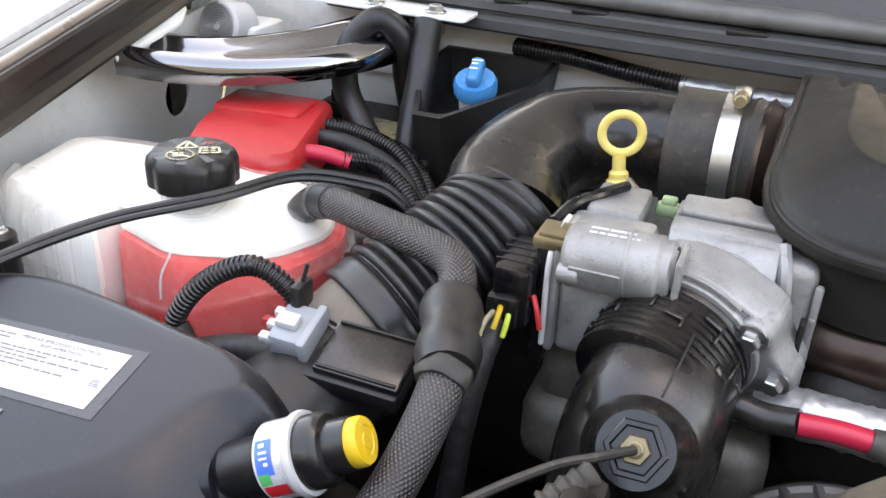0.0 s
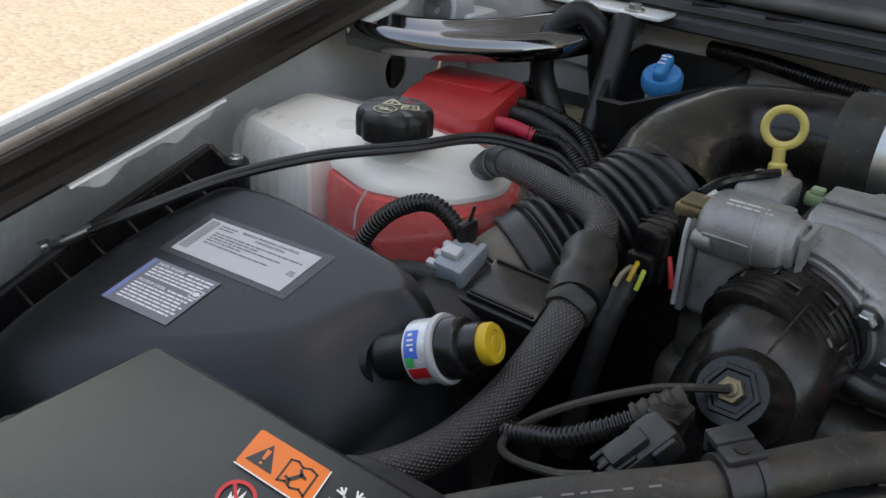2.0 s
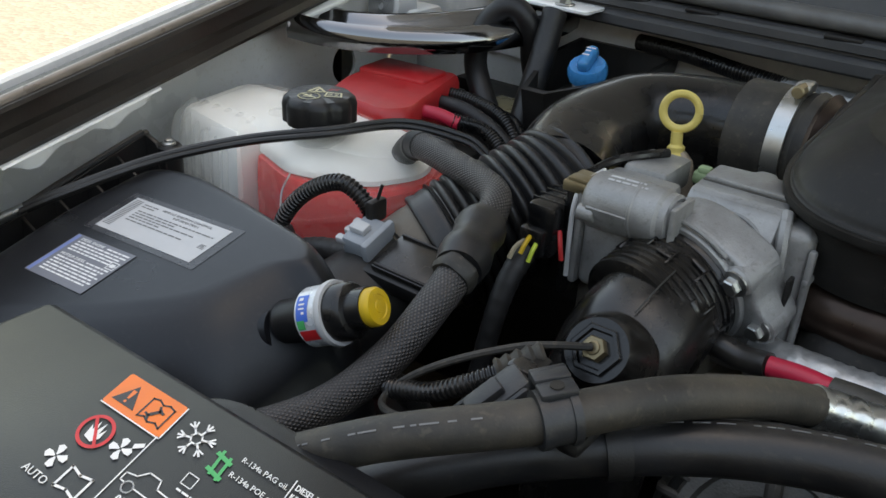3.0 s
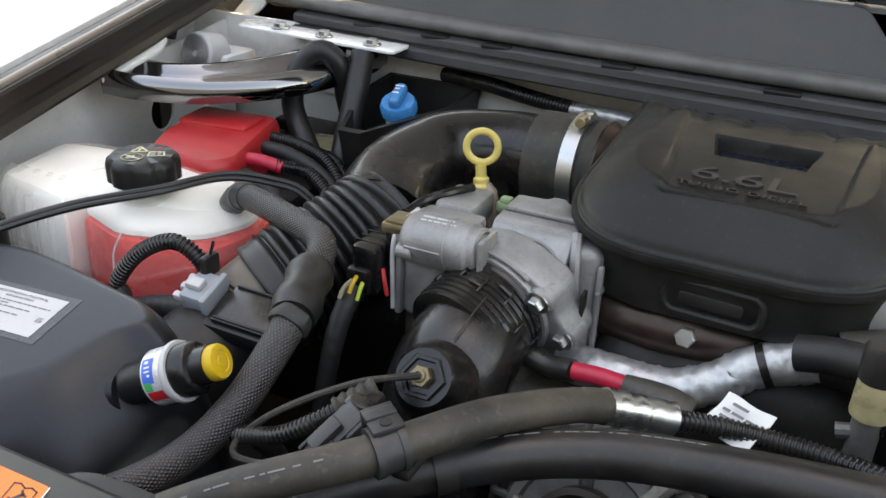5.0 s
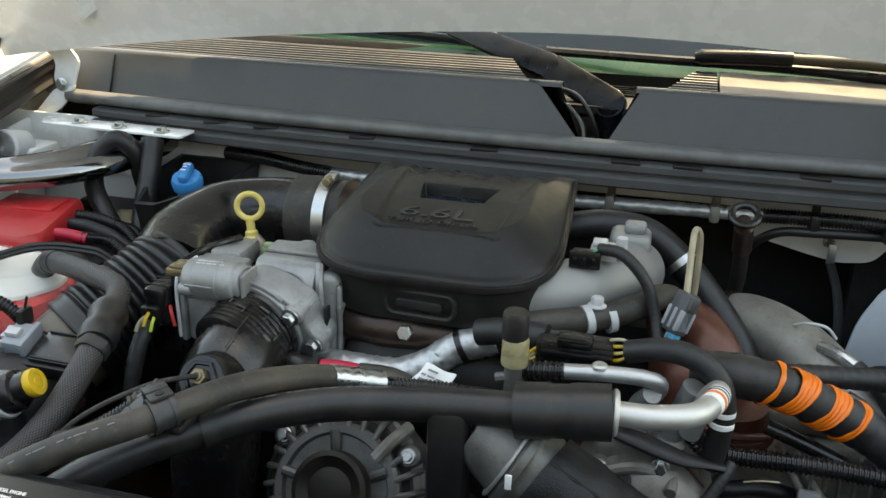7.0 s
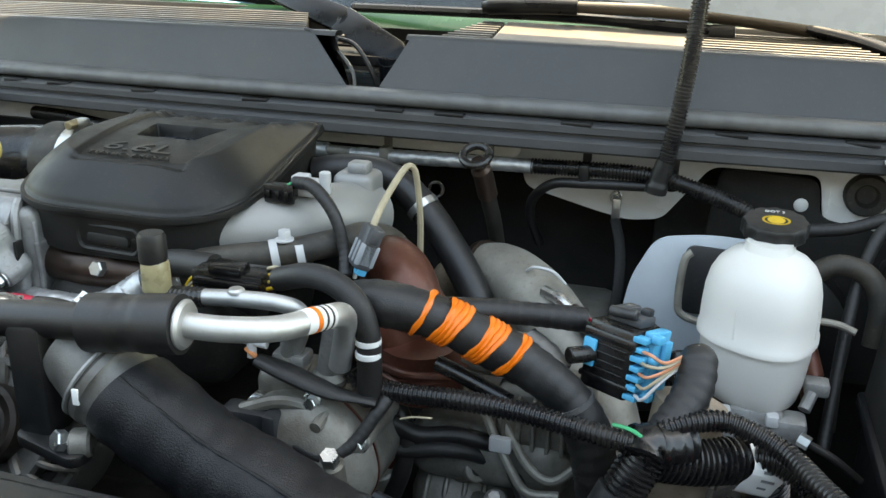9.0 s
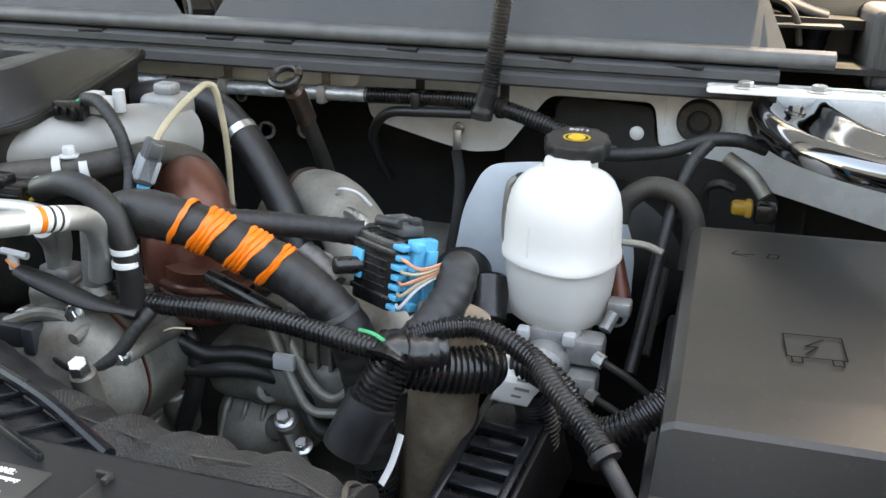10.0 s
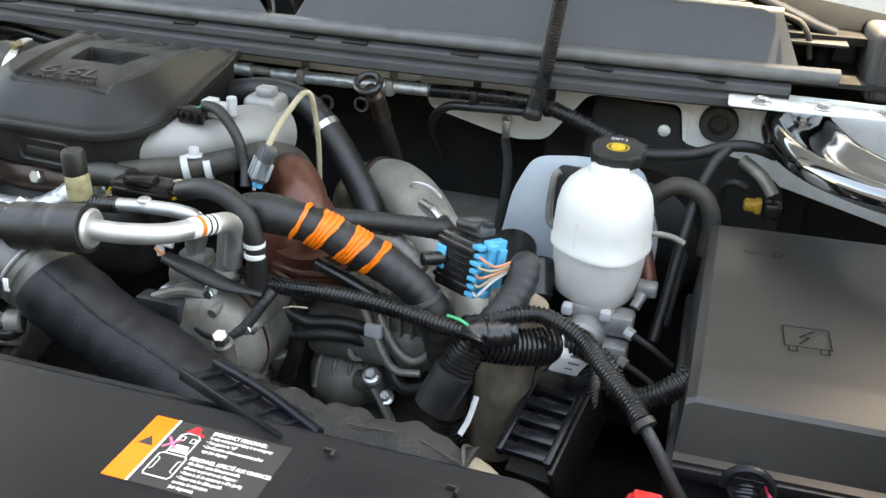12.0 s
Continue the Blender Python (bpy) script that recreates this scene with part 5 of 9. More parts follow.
def sheet(w, h, z, m, n=10):
    bm = bmesh.new()
    g = [[bm.verts.new((w * i / n, h * j / n, z)) for j in range(n + 1)] for i in range(n + 1)]
    for i in range(n):
        for j in range(n):
            bm.faces.new((g[i][j], g[i + 1][j], g[i + 1][j + 1], g[i][j + 1]))
    bm.transform(m)
    return bm


st, m = sticker("emission_sticker", "silver-grey printed emission sticker on the air cleaner", (-0.6595, 0.1780, 0), (-0.5500, 0.1765, 0), (-0.6600, 0.2160, 0), 0)
m = m @ Matrix.Diagonal((1.055, 0.755, 1, 1))
part("backing", drape(sheet(0.120, 0.062, -0.0006, m @ Matrix.Translation((-0.008, -0.006, 0)))), mat("clear_film", (0.03, 0.03, 0.033), 0.25), st, "glossy clear film round the print")
part("print_ground", drape(sheet(0.104, 0.050, 0.0, m)), M_GREYLABEL, st)
part("title_lettering", drape(join(words("VEHICLE EMISSION CONTROL", 0.0040, m @ Matrix.Translation((0.034, 0.0435, 0.0003))), words("INFORMATION", 0.0040, m @ Matrix.Translation((0.050, 0.0390, 0.0003))))), M_GREYINK, st)
part("small_print", drape(bars([(0.016, 0.098, 0.0335), (0.016, 0.060, 0.0300), (0.016, 0.085, 0.0265), (0.016, 0.052, 0.0230), (0.016, 0.078, 0.0190), (0.014, 0.030, 0.0435), (0.014, 0.028, 0.0400)], m, 0.0016, 7, 0.0004)), M_GREYINK, st)
part("bar_marks", drape(bars([(0.002, 0.011, 0.006 + 0.0022 * i) for i in range(19)], m, 0.0011, 8, 0.0004, False)), M_GREYINK, st)
part("square_mark", drape(bars([(0.095, 0.101, 0.018 + 0.0016 * i) for i in range(4)], m, 0.0009, 8, 0.0004)), M_GREYINK, st)
st, m = sticker("diesel_sticker", "blue-grey diesel fuel notice sticker on the air cleaner", (-0.660, 0.1210, 0), (-0.591, 0.1212, 0), (-0.659, 0.164, 0), 0)
m = m @ Matrix.Diagonal((1.0, 0.85, 1, 1))
part("print_ground", drape(sheet(0.068, 0.052, 0, m)), M_BLUELABEL, st)
part("blue_band", drape(sheet(0.004, 0.050, 0.0003, m @ Matrix.Translation((0.001, 0.001, 0)))), mat("pale_blue_print", (0.14, 0.20, 0.42), 0.4, vary=0.1), st)
part("manual_mark", drape(join(strip([(0.058, 0.030), (0.058, 0.038), (0.066, 0.038), (0.066, 0.030), (0.058, 0.030)], 0.0008, 0.0005, m), flat([(0.060, 0.032), (0.064, 0.032), (0.064, 0.036), (0.060, 0.036)], 0.0005, m))), M_WHITEINK, st)
part("heading_lettering", drape(join(words("DIESEL ENGINE", 0.0040, m @ Matrix.Translation((0.009, 0.0465, 0.0004))), words("MOTEUR DIESEL", 0.0040, m @ Matrix.Translation((0.009, 0.0265, 0.0004))))), M_WHITEINK, st)
part("small_print", drape(bars([(0.040, 0.065, 0.0468)] + [(0.009, 0.065 - 0.003 * (i % 3), 0.0432 - 0.0033 * i) for i in range(4)] + [(0.040, 0.065, 0.0268)] + [(0.009, 0.065 - 0.003 * (i % 2), 0.0232 - 0.0033 * i) for i in range(6)], m, 0.0016, 9, 0.0004)), M_WHITEINK, st)

# ---- filter minder ----
mn = thing("filter_gauge", "air filter gauge with printed band and yellow button", "gauge")
mm = frame3((-0.457, 0.190, 1.1925), (0.062, 0.012, 0.030)) @ Matrix.Diagonal((0.88, 0.88, 0.90, 1))
part("socket", lathe([(0, -0.016), (0.0160, -0.016), (0.0160, 0.004), (0.0175, 0.010), (0, 0.010)], mm, 28), M_PLASTIC, mn)
part("printed_band", lathe([(0.0205, 0.010), (0.0215, 0.011), (0.0215, 0.028), (0.0205, 0.029)], mm, 36), mat("silver_band", (0.62, 0.64, 0.66), 0.25, metal=0.3, vary=0.1), mn, "silver band with blue, red and green print")
for a0, a1, z0, z1, mt in ((2.0, 2.9, 0.0125, 0.0225, M_BLUEINK), (2.85, 3.15, 0.0125, 0.019, M_GREENINK), (3.2, 3.6, 0.0125, 0.0265, M_REDINK), (2.3, 2.36, 0.015, 0.020, M_WHITEINK), (2.45, 2.50, 0.015, 0.020, M_WHITEINK), (2.58, 2.66, 0.0175, 0.020, M_WHITEINK), (2.1, 2.2, 0.015, 0.0185, M_WHITEINK)):
    bm = bmesh.new()
    r = 0.0218 if mt is not M_WHITEINK else 0.0221
    cols = [[bm.verts.new((r * math.cos(a0 + (a1 - a0) * i / 6), r * math.sin(a0 + (a1 - a0) * i / 6), z)) for z in (z0, z1)] for i in range(7)]
    for p, q in zip(cols, cols[1:]):
        bm.faces.new((p[0], q[0], q[1], p[1]))
    part("print", move(bm, mm), mt, mn)
part("clear_rim", lathe([(0.021, 0.028), (0.0232, 0.029), (0.0238, 0.031), (0.0230, 0.0335), (0.020, 0.0335)], mm, 36), M_GREYLABEL, mn)
part("housing", lathe([(0, 0.03), (0.0205, 0.03), (0.0205, 0.044), (0.0185, 0.047), (0.0150, 0.048), (0.0145, 0.060), (0, 0.060)], mm, 36), M_SMOOTH, mn)
part("button", lathe([(0, 0.058), (0.0128, 0.058), (0.0136, 0.060), (0.0136, 0.065), (0.0125, 0.067), (0.0085, 0.0672), (0.0080, 0.0665), (0.0045, 0.0668), (0.0040, 0.0675), (0, 0.0675)], mm, 36), M_YELLOW, mn, "yellow reset button")

# ---- intake duct from the air cleaner to the engine ----
du = thing("intake_duct", "black plastic intake duct with corrugated bellows and rubber coupling", "intake duct")
ELB = [(-0.420, 0.435, 1.220), (-0.430, 0.490, 1.237), (-0.412, 0.548, 1.248), (-0.36, 0.574, 1.251), (-0.322, 0.574, 1.251)]
part("elbow", tube(ELB, 0.040, 32, 0.006, lambda i, s, S: 0.0405 + 0.0065 * max(0.0, 1 - s / 0.10)), M_SMOOTH, du, smooth=60)
BEL = [(-0.420, 0.440, 1.218), (-0.426, 0.424, 1.211), (-0.444, 0.394, 1.196), (-0.457, 0.375, 1.186), (-0.4665, 0.361, 1.1785)]


def bellows(i, s, S):
    w = abs(math.sin(math.pi * s / 0.0088)) ** 0.45
    return 0.0455 + 0.0068 * w


part("bellows", tube(BEL, 0.044, 48, 0.00075, bellows), M_BELLOWS, du, "corrugated rubber bellows", smooth=75)
part("bellows_lip", tube([(-0.4170, 0.4475, 1.2215), (-0.4205, 0.439, 1.2178)], 0.0490, 48, 0.002, lambda i, s, S: 0.0490 + (0.001 if i == 1 else 0)), M_BELLOWS, du)
part("lower_collar", tube([(-0.4650, 0.3635, 1.1800), (-0.470, 0.356, 1.1765), (-0.475, 0.349, 1.172)], 0.0490, 40, 0.003, lambda i, s, S: 0.0490 - 0.0012 * (i % 3 == 1)), M_BELLOWS, du, "smooth rubber end of the bellows", smooth=60)
# lit end of the meter tube in a lighter tan; the rest is black
part("meter_tube", tube([(-0.473, 0.353, 1.174), (-0.479, 0.341, 1.1675), (-0.484, 0.330, 1.161)], 0.0440, 32, 0.003), mat("lit_dusty_plastic", (0.085, 0.068, 0.050), 0.42, dirt=DUST, dirt_amount=0.35), du, "dusty tube, its lit end coloured tan", smooth=60)
part("meter_housing", tube([(-0.483, 0.332, 1.162), (-0.486, 0.325, 1.158), (-0.500, 0.27, 1.140), (-0.51, 0.23, 1.12)], 0.0440, 32, 0.004, lambda i, s, S: 0.0425 + (0.0040 if 0.004 < s < 0.012 else 0)), M_PLASTIC, du, smooth=60)
part("coupling", tube([(-0.330, 0.575, 1.251), (-0.295, 0.573, 1.252), (-0.262, 0.570, 1.253)], 0.0450, 32, 0.004, lambda i, s, S: 0.0450 + (0.0015 if s < 0.036 else -0.001) + (0.002 if 0.054 < s < 0.060 else 0)), M_OLDRUBBER, du, "dusty rubber coupling")
part("flange_ring", tube([(-0.268, 0.570, 1.253), (-0.225, 0.567, 1.254)], 0.0435, 28, 0.004, lambda i, s, S: 0.0435 + 0.003 * math.sin(s * 420)), M_HOTPIPE, du)
cl = thing("hose_clamp", "bright steel worm-drive clamp round the intake coupling", "hose clamp")
part("band", tube([(-0.2965, 0.573, 1.252), (-0.2825, 0.5725, 1.2523)], 0.0474, 40, 0.0015), M_STEEL, cl)
part("screw_housing", box((0.013, 0.020, 0.009), (-0.287, 0.567, 1.3015), 0.003), M_STEEL, cl)
part("screw", rod((-0.287, 0.546, 1.3015), (-0.287, 0.562, 1.3015), 0.0052, 8, 0.001), M_BRASS, cl)

# air meter on the duct, with its plug and looped lead
ms = thing("air_meter", "black air flow meter with grey plug on the intake duct", "sensor")
fm = frame3((-0.455, 0.298, 1.184), (0.05, -0.30, 0.95))
rot = Matrix.Rotation(radians(-8), 4, "Z")
part("base", box((0.062, 0.046, 0.014), (0.0, 0.0, 0.0), 0.003, m=fm @ rot), M_PLASTIC, ms)
part("lid", box((0.054, 0.039, 0.006), (0.004, 0.0, 0.009), 0.002, m=fm @ rot), M_SMOOTH, ms)
for sgn in (-1, 1):
    part("lid_ridge", box((0.050, 0.002, 0.002), (0.004, sgn * 0.017, 0.0125), 0.0005, m=fm @ rot), M_PLASTIC, ms)
pg = part("plug", join(box((0.024, 0.030, 0.019), (-0.043, 0.002, 0.010), 0.003, m=fm @ rot), box((0.006, 0.034, 0.023), (-0.032, 0.002, 0.010), 0.002, m=fm @ rot)), M_GREYCON, ms, "grey electrical plug")
part("plug_tab", join(*[box((0.012, 0.006, 0.006), (-0.055, -0.010 + 0.010 * k, 0.014), 0.0015, m=fm @ rot) for k in range(3)], box((0.014, 0.010, 0.006), (-0.046, 0.0, 0.022), 0.0015, m=fm @ rot)), M_PALEGREY, pg)
part("lead", conduit([(-0.501, 0.308, 1.196), (-0.512, 0.311, 1.214), (-0.532, 0.308, 1.2265), (-0.555, 0.303, 1.219), (-0.574, 0.297, 1.202), (-0.585, 0.292, 1.180), (-0.575, 0.290, 1.165), (-0.545, 0.292, 1.172)], 0.0068, 0.0034), M_CONDUIT, ms)
part("lead_wrap", taped([(-0.584, 0.290, 1.178), (-0.572, 0.289, 1.164), (-0.540, 0.292, 1.174), (-0.510, 0.294, 1.180), (-0.498, 0.295, 1.186)], 0.0100, 0.008), M_TAPE, ms)
part("tie", join(box((0.008, 0.018, 0.018), (-0.503, 0.311, 1.213), 0.003), rod((-0.503, 0.311, 1.218), (-0.500, 0.314, 1.233), 0.0014, 6)), M_PLASTIC, ms)
part("bracket", box((0.05, 0.02, 0.012), (-0.52, 0.275, 1.165), 0.003, m=None), M_PLASTIC, ms)
part("red_lock", box((0.010, 0.006, 0.005), (-0.522, 0.305, 1.192), 0.001), M_RED, ms)

# ---- braided hose running from the tank down to the front ----
bh = thing("braided_hose", "black braided coolant hose with a rubber joint", "hose")
part("tank_end", tube([(-0.572, 0.424, 1.204), (-0.552, 0.412, 1.2235), (-0.528, 0.397, 1.2335)], 0.0118, 18, 0.005), M_RUBBER, bh, "smooth black rubber end")
part("end_clamp", tube([(-0.547, 0.4090, 1.2260), (-0.543, 0.4065, 1.2278)], 0.0128, 20, 0.002), M_ALUDARK, bh)
part("upper_run", tube([(-0.533, 0.400, 1.232), (-0.505, 0.386, 1.236), (-0.460, 0.363, 1.2405), (-0.424, 0.344, 1.2425), (-0.410, 0.328, 1.2405), (-0.404, 0.308, 1.236), (-0.402, 0.300, 1.234)], 0.0112, 18, 0.005), M_BRAID, bh)
part("joint", tube([(-0.404, 0.305, 1.235), (-0.394, 0.278, 1.233), (-0.386, 0.254, 1.228)], 0.0165, 20, 0.004, lambda i, s, S: 0.0165 + 0.0012 * math.sin(s * 190)), M_RUBBER, bh, "rubber joint sleeve")
part("lower_run", tube([(-0.387, 0.258, 1.229), (-0.386, 0.235, 1.216), (-0.392, 0.200, 1.190), (-0.405, 0.165, 1.170), (-0.425, 0.130, 1.160), (-0.46, 0.10, 1.150), (-0.50, 0.085, 1.12)], 0.0118, 18, 0.005), M_BRAID, bh)
part("torn_end", lathe([(0.0135, 0), (0.0150, 0.003), (0.0145, 0.010), (0.0120, 0.012)], frame3((-0.3865, 0.247, 1.224), (0, 0.9, 0.4)), 18, lambda a, z: 1 + 0.05 * math.sin(5 * a)), M_OLDRUBBER, bh)

# ---- engine cover ----
ec = thing("engine_cover", "dusty black plastic engine cover with embossed lettering", "engine cover")


def corner_arc(p, a, b, r, n):
    """A rounded corner at p between neighbours a and b."""
    p, u, v = Vector(p), (Vector(a) - Vector(p)), (Vector(b) - Vector(p))
    s, e = p + u.normalized() * r, p + v.normalized() * r
    return [tuple(s * (1 - t) ** 2 + p * 2 * t * (1 - t) + e * t * t) for t in (i / n for i in range(n + 1))]


CRN = [(-0.247, 0.619), (-0.262, 0.398), (-0.010, 0.396), (-0.020, 0.622)]
EO = []
for i, r in enumerate((0.012, 0.085, 0.085, 0.012)):
    c, e = CRN[i], CRN[(i + 1) % 4]
    EO += corner_arc(c, CRN[i - 1], e, r, 24 if r > 0.05 else 8)
    last, nxt = Vector(EO[-1]), Vector(e) + (Vector(c) - Vector(e)).normalized() * (0.085 if i in (0, 1) else 0.012)
    EO += [tuple(last.lerp(nxt, k / 30)) for k in range(1, 30)]
ECC = (-0.133, 0.515)


def rim_z(y):
    return 1.267 + 0.20 * (y - 0.405)


def ease(a, b, x):
    t = max(0.0, min(1.0, (x - a) / (b - a)))
    return t * t * (3 - 2 * t)


def flute(x, y):
    """Folds moulded into the rear edge."""
    return 0.0042 * ease(0.560, 0.604, y) * sum(math.exp(-((x - c) / 0.0055) ** 2) for c in (-0.222, -0.190, -0.155, -0.118, -0.085, -0.052))


def cover_z(x, y, sc):
    """The lid: a low dome that runs out flat at the rear, with a moulded panel and a grip pocket."""
    dome = min(1.0, max(0.0, 1 - sc) / 0.30) ** 0.72
    z = rim_z(y) + (1.318 - 0.9 * (y - 0.54) ** 2 - rim_z(y)) * dome
    half = 0.057 + 0.09 * (y - 0.42)
    panel = ease(half + 0.003, half - 0.002, abs(x + 0.130)) * ease(0.4265, 0.4315, y)
    z -= 0.0040 * panel
    z -= 0.0022 * math.exp(-((sc - 0.984) / 0.010) ** 2)
    w = 0.031 + 0.18 * (y - 0.498)
    z -= 0.016 * ease(w + 0.0025, w - 0.0005, abs(x + 0.1315)) * ease(0.4955, 0.4985, y) * ease(0.5435, 0.5405, y)
    return z - flute(x, y) + 0.003 * math.exp(-((y - 0.612) / 0.006) ** 2)


bm = bmesh.new()
rings = []
for sc, dz in ((0.940, -0.048), (0.950, -0.043), (0.965, -0.013), (0.966, -0.0085), (1.016, -0.0075), (1.026, -0.0058), (1.028, -0.0030), (1.026, -0.0008)):
    rings.append([bm.verts.new((ECC[0] + (x - ECC[0]) * sc, ECC[1] + (y - ECC[1]) * sc, rim_z(y) + dz - flute(x, y) - (0.03 * ease(0.45, 0.6, y) if dz < -0.02 else 0))) for x, y in EO])
NR = 116
for sc in [1.015, 1.009, 1.004, 1.000, 0.996, 0.992, 0.988, 0.984, 0.980, 0.976, 0.972] + [0.966 - 0.948 * k / (NR - 1) for k in range(NR)]:
    rings.append([bm.verts.new((X, Y, cover_z(X, Y, sc))) for X, Y in ((ECC[0] + (x - ECC[0]) * sc, ECC[1] + (y - ECC[1]) * sc) for x, y in EO)])
for a, b in zip(rings, rings[1:]):
    for i in range(len(a)):
        j = (i + 1) % len(a)
        bm.faces.new((a[i], a[j], b[j], b[i]))
bm.faces.new(rings[0][::-1])
bm.faces.new(rings[-1])
part("shell", bm, M_COVER, ec, smooth=30)
# recess floor slab; its blue tint is reflected sky put into the colour
part("handle_recess", slab(rounded([(-0.160, 0.500), (-0.103, 0.500), (-0.096, 0.539), (-0.167, 0.539)], 0.004), 1.2985, 1.3025, 0.001), mat("sky_tinted_black", (0.006, 0.010, 0.020), 0.25, vary=0.1), ec, "dark handle opening")
SLANT = Matrix(((1.62, 0.10, 0, 0), (0, 1, 0, 0), (0, 0, 1, 0), (0, 0, 0, 1)))
tw = plane3((-0.177, 0.4520, 1.3072), (-0.086, 0.4520, 1.3072), (-0.177, 0.4920, 1.3124)) @ SLANT
tw2 = plane3((-0.1815, 0.4395, 1.3056), (-0.086, 0.4395, 1.3056), (-0.1815, 0.4495, 1.3070)) @ SLANT
# cover plastic with dust, lightened in place of highlights on the letter edges
M_EMBOSS = mat("highlit_dusty_emboss", (0.022, 0.0215, 0.020), 0.4, vary=0.3, dirt=DUST, dirt_amount=0.2)
part("emboss", join(words("6.", 0.0300, tw, 0.0013, 0.95), words("6L", 0.0300, tw @ Matrix.Translation((0.0190, 0, 0)), 0.0013, 0.95), words("TURBO DIESEL", 0.0080, tw2 @ Matrix.Translation((0, 0, 0.0003)), 0.0009, 1.08)), M_EMBOSS, ec, "embossed lettering", smooth=15)
FPK = frame3((-0.136, 0.4040, 1.2360), (-0.06, -1, 0.10))
oval = rounded([(-0.034, -0.011), (0.034, -0.011), (0.034, 0.012), (-0.034, 0.012)], 0.010)
pk = part("front_pocket", tube([FPK @ Vector((x, y, 0.002)) for x, y in oval + oval[:1]], 0.0030, 8, 0.003), M_COVER, ec, "raised rim of a moulded pocket")
part("slot", slab(oval, -0.002, 0.0012, 0.0005, FPK), M_SMOOTH, pk)
part("slot_bar", slab(rounded([(-0.024, -0.005), (0.022, -0.005), (0.022, 0.005), (-0.024, 0.005)], 0.004), 0.001, 0.0045, 0.001, FPK), M_COVER, pk)
solo("cover_bolt", bolt((-0.149, 0.402, 1.206), (-0.1, -1, 0.35), 0.0078, 0.009, False), M_STEEL, "zinc-plated hex bolt below the engine cover", "bolt")

# ---- engine block and dark mass below ----
en = thing("engine_block", "grimy dark engine block below the hoses", "engine")
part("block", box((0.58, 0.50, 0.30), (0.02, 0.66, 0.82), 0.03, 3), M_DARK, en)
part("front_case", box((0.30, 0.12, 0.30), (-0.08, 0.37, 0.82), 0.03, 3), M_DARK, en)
part("valve_cover", box((0.16, 0.46, 0.06), (-0.30, 0.60, 1.11), 0.02, 3), M_ALUOLD, en)
part("valve_cover", box((0.15, 0.40, 0.06), (0.22, 0.62, 1.06), 0.02, 3), M_ALUOLD, en)
part("plenum", box((0.20, 0.22, 0.10), (-0.12, 0.50, 1.145), 0.03, 3), M_DARK, en)

# ---- throttle and valve housing ----
tv = thing("throttle_housing", "cast aluminium throttle and valve housing with actuator", "throttle body")
part("valve_box", slab(rounded([(0.452, 1.150), (0.452, 1.258), (0.448, 1.2635), (0.407, 1.2620), (0.388, 1.2400), (0.386, 1.150)], 0.004), -0.306, -0.241, 0.0035, YZX), M_ALU, tv)
part("lid", slab(rounded([(-0.303, 0.424), (-0.244, 0.424), (-0.244, 0.451), (-0.262, 0.453), (-0.265, 0.460), (-0.276, 0.460), (-0.279, 0.453), (-0.303, 0.451)], 0.003), 1.2622, 1.2662, 0.0012), M_ALU, tv)
part("lid_seam", box((0.060, 0.0016, 0.0012), (-0.2735, 0.4232, 1.2632), 0.0003), M_ALUDARK, tv)
SLP = plane3((-0.306, 0.3882, 1.2408), (-0.241, 0.3882, 1.2408), (-0.306, 0.407, 1.2625))
part("arched_rib", tube([SLP @ Vector((0.008 + 0.025 - 0.025 * math.cos(a), 0.001 + 0.017 * math.sin(a), 0.0005)) for a in (math.pi * k / 8 for k in range(9))], 0.0013, 8, 0.003), M_ALU, tv)
part("casting_line", tube([SLP @ Vector(p) for p in ((0.018, 0.002, 0.0), (0.034, -0.003, 0.0006), (0.050, -0.012, 0.0006), (0.062, -0.016, 0.0))], 0.0009, 6, 0.003), M_DARK, tv)
part("corner_cap", lathe([(0, 0), (0.0085, 0), (0.0085, 0.004), (0.0055, 0.0045), (0.0050, 0.003), (0, 0.003)], frame3((-0.2415, 0.425, 1.249), (1, -0.5, 0.25)), 18), M_ALU, tv)
part("corner_rib", tube([(-0.241, 0.412, 1.2605), (-0.237, 0.400, 1.248), (-0.234, 0.394, 1.22), (-0.234, 0.392, 1.18)], 0.0045, 8, 0.005), M_ALU, tv)
AC0, AC1 = Vector((-0.356, 0.366, 1.2505)), Vector((-0.300, 0.3635, 1.2535))
ax_ = (AC1 - AC0).normalized()
part("actuator", rod(AC0, AC1, 0.0195, 32, 0.003), M_ALU, tv)
part("actuator_band", rod(AC0.lerp(AC1, 0.62), AC0.lerp(AC1, 0.68), 0.0203, 32, 0.001), M_ALU, tv)
part("actuator_panel", box((0.030, 0.002, 0.016), (0, 0, 0), 0.0008, m=Matrix.Translation(AC0.lerp(AC1, 0.36) + Vector((0, -0.0175, -0.006))) @ Matrix.Rotation(radians(20), 4, "X")), M_ALU, tv)
part("actuator_end", lathe([(0, 0), (0.0172, 0), (0.0172, 0.005), (0.0150, 0.0065), (0.0128, 0.0055), (0.0120, 0.0075), (0, 0.0085)], frame3(AC1 - ax_ * 0.001, ax_), 32), M_ALU, tv)
part("end_rib", box((0.004, 0.030, 0.034), (AC1.x + 0.0085, AC1.y - 0.002, AC1.z - 0.003), 0.0015), M_ALU, tv)
nm = plane3(AC0 + Vector((0.010, -0.008, 0.0178)), AC0 + Vector((0.045, -0.0095, 0.0195)), AC0 + Vector((0.010, 0.004, 0.0212)))
part("name_plate", box((0.034, 0.011, 0.0024), (0.017, 0.004, -0.0004), 0.0008, m=nm), M_ALU, tv)
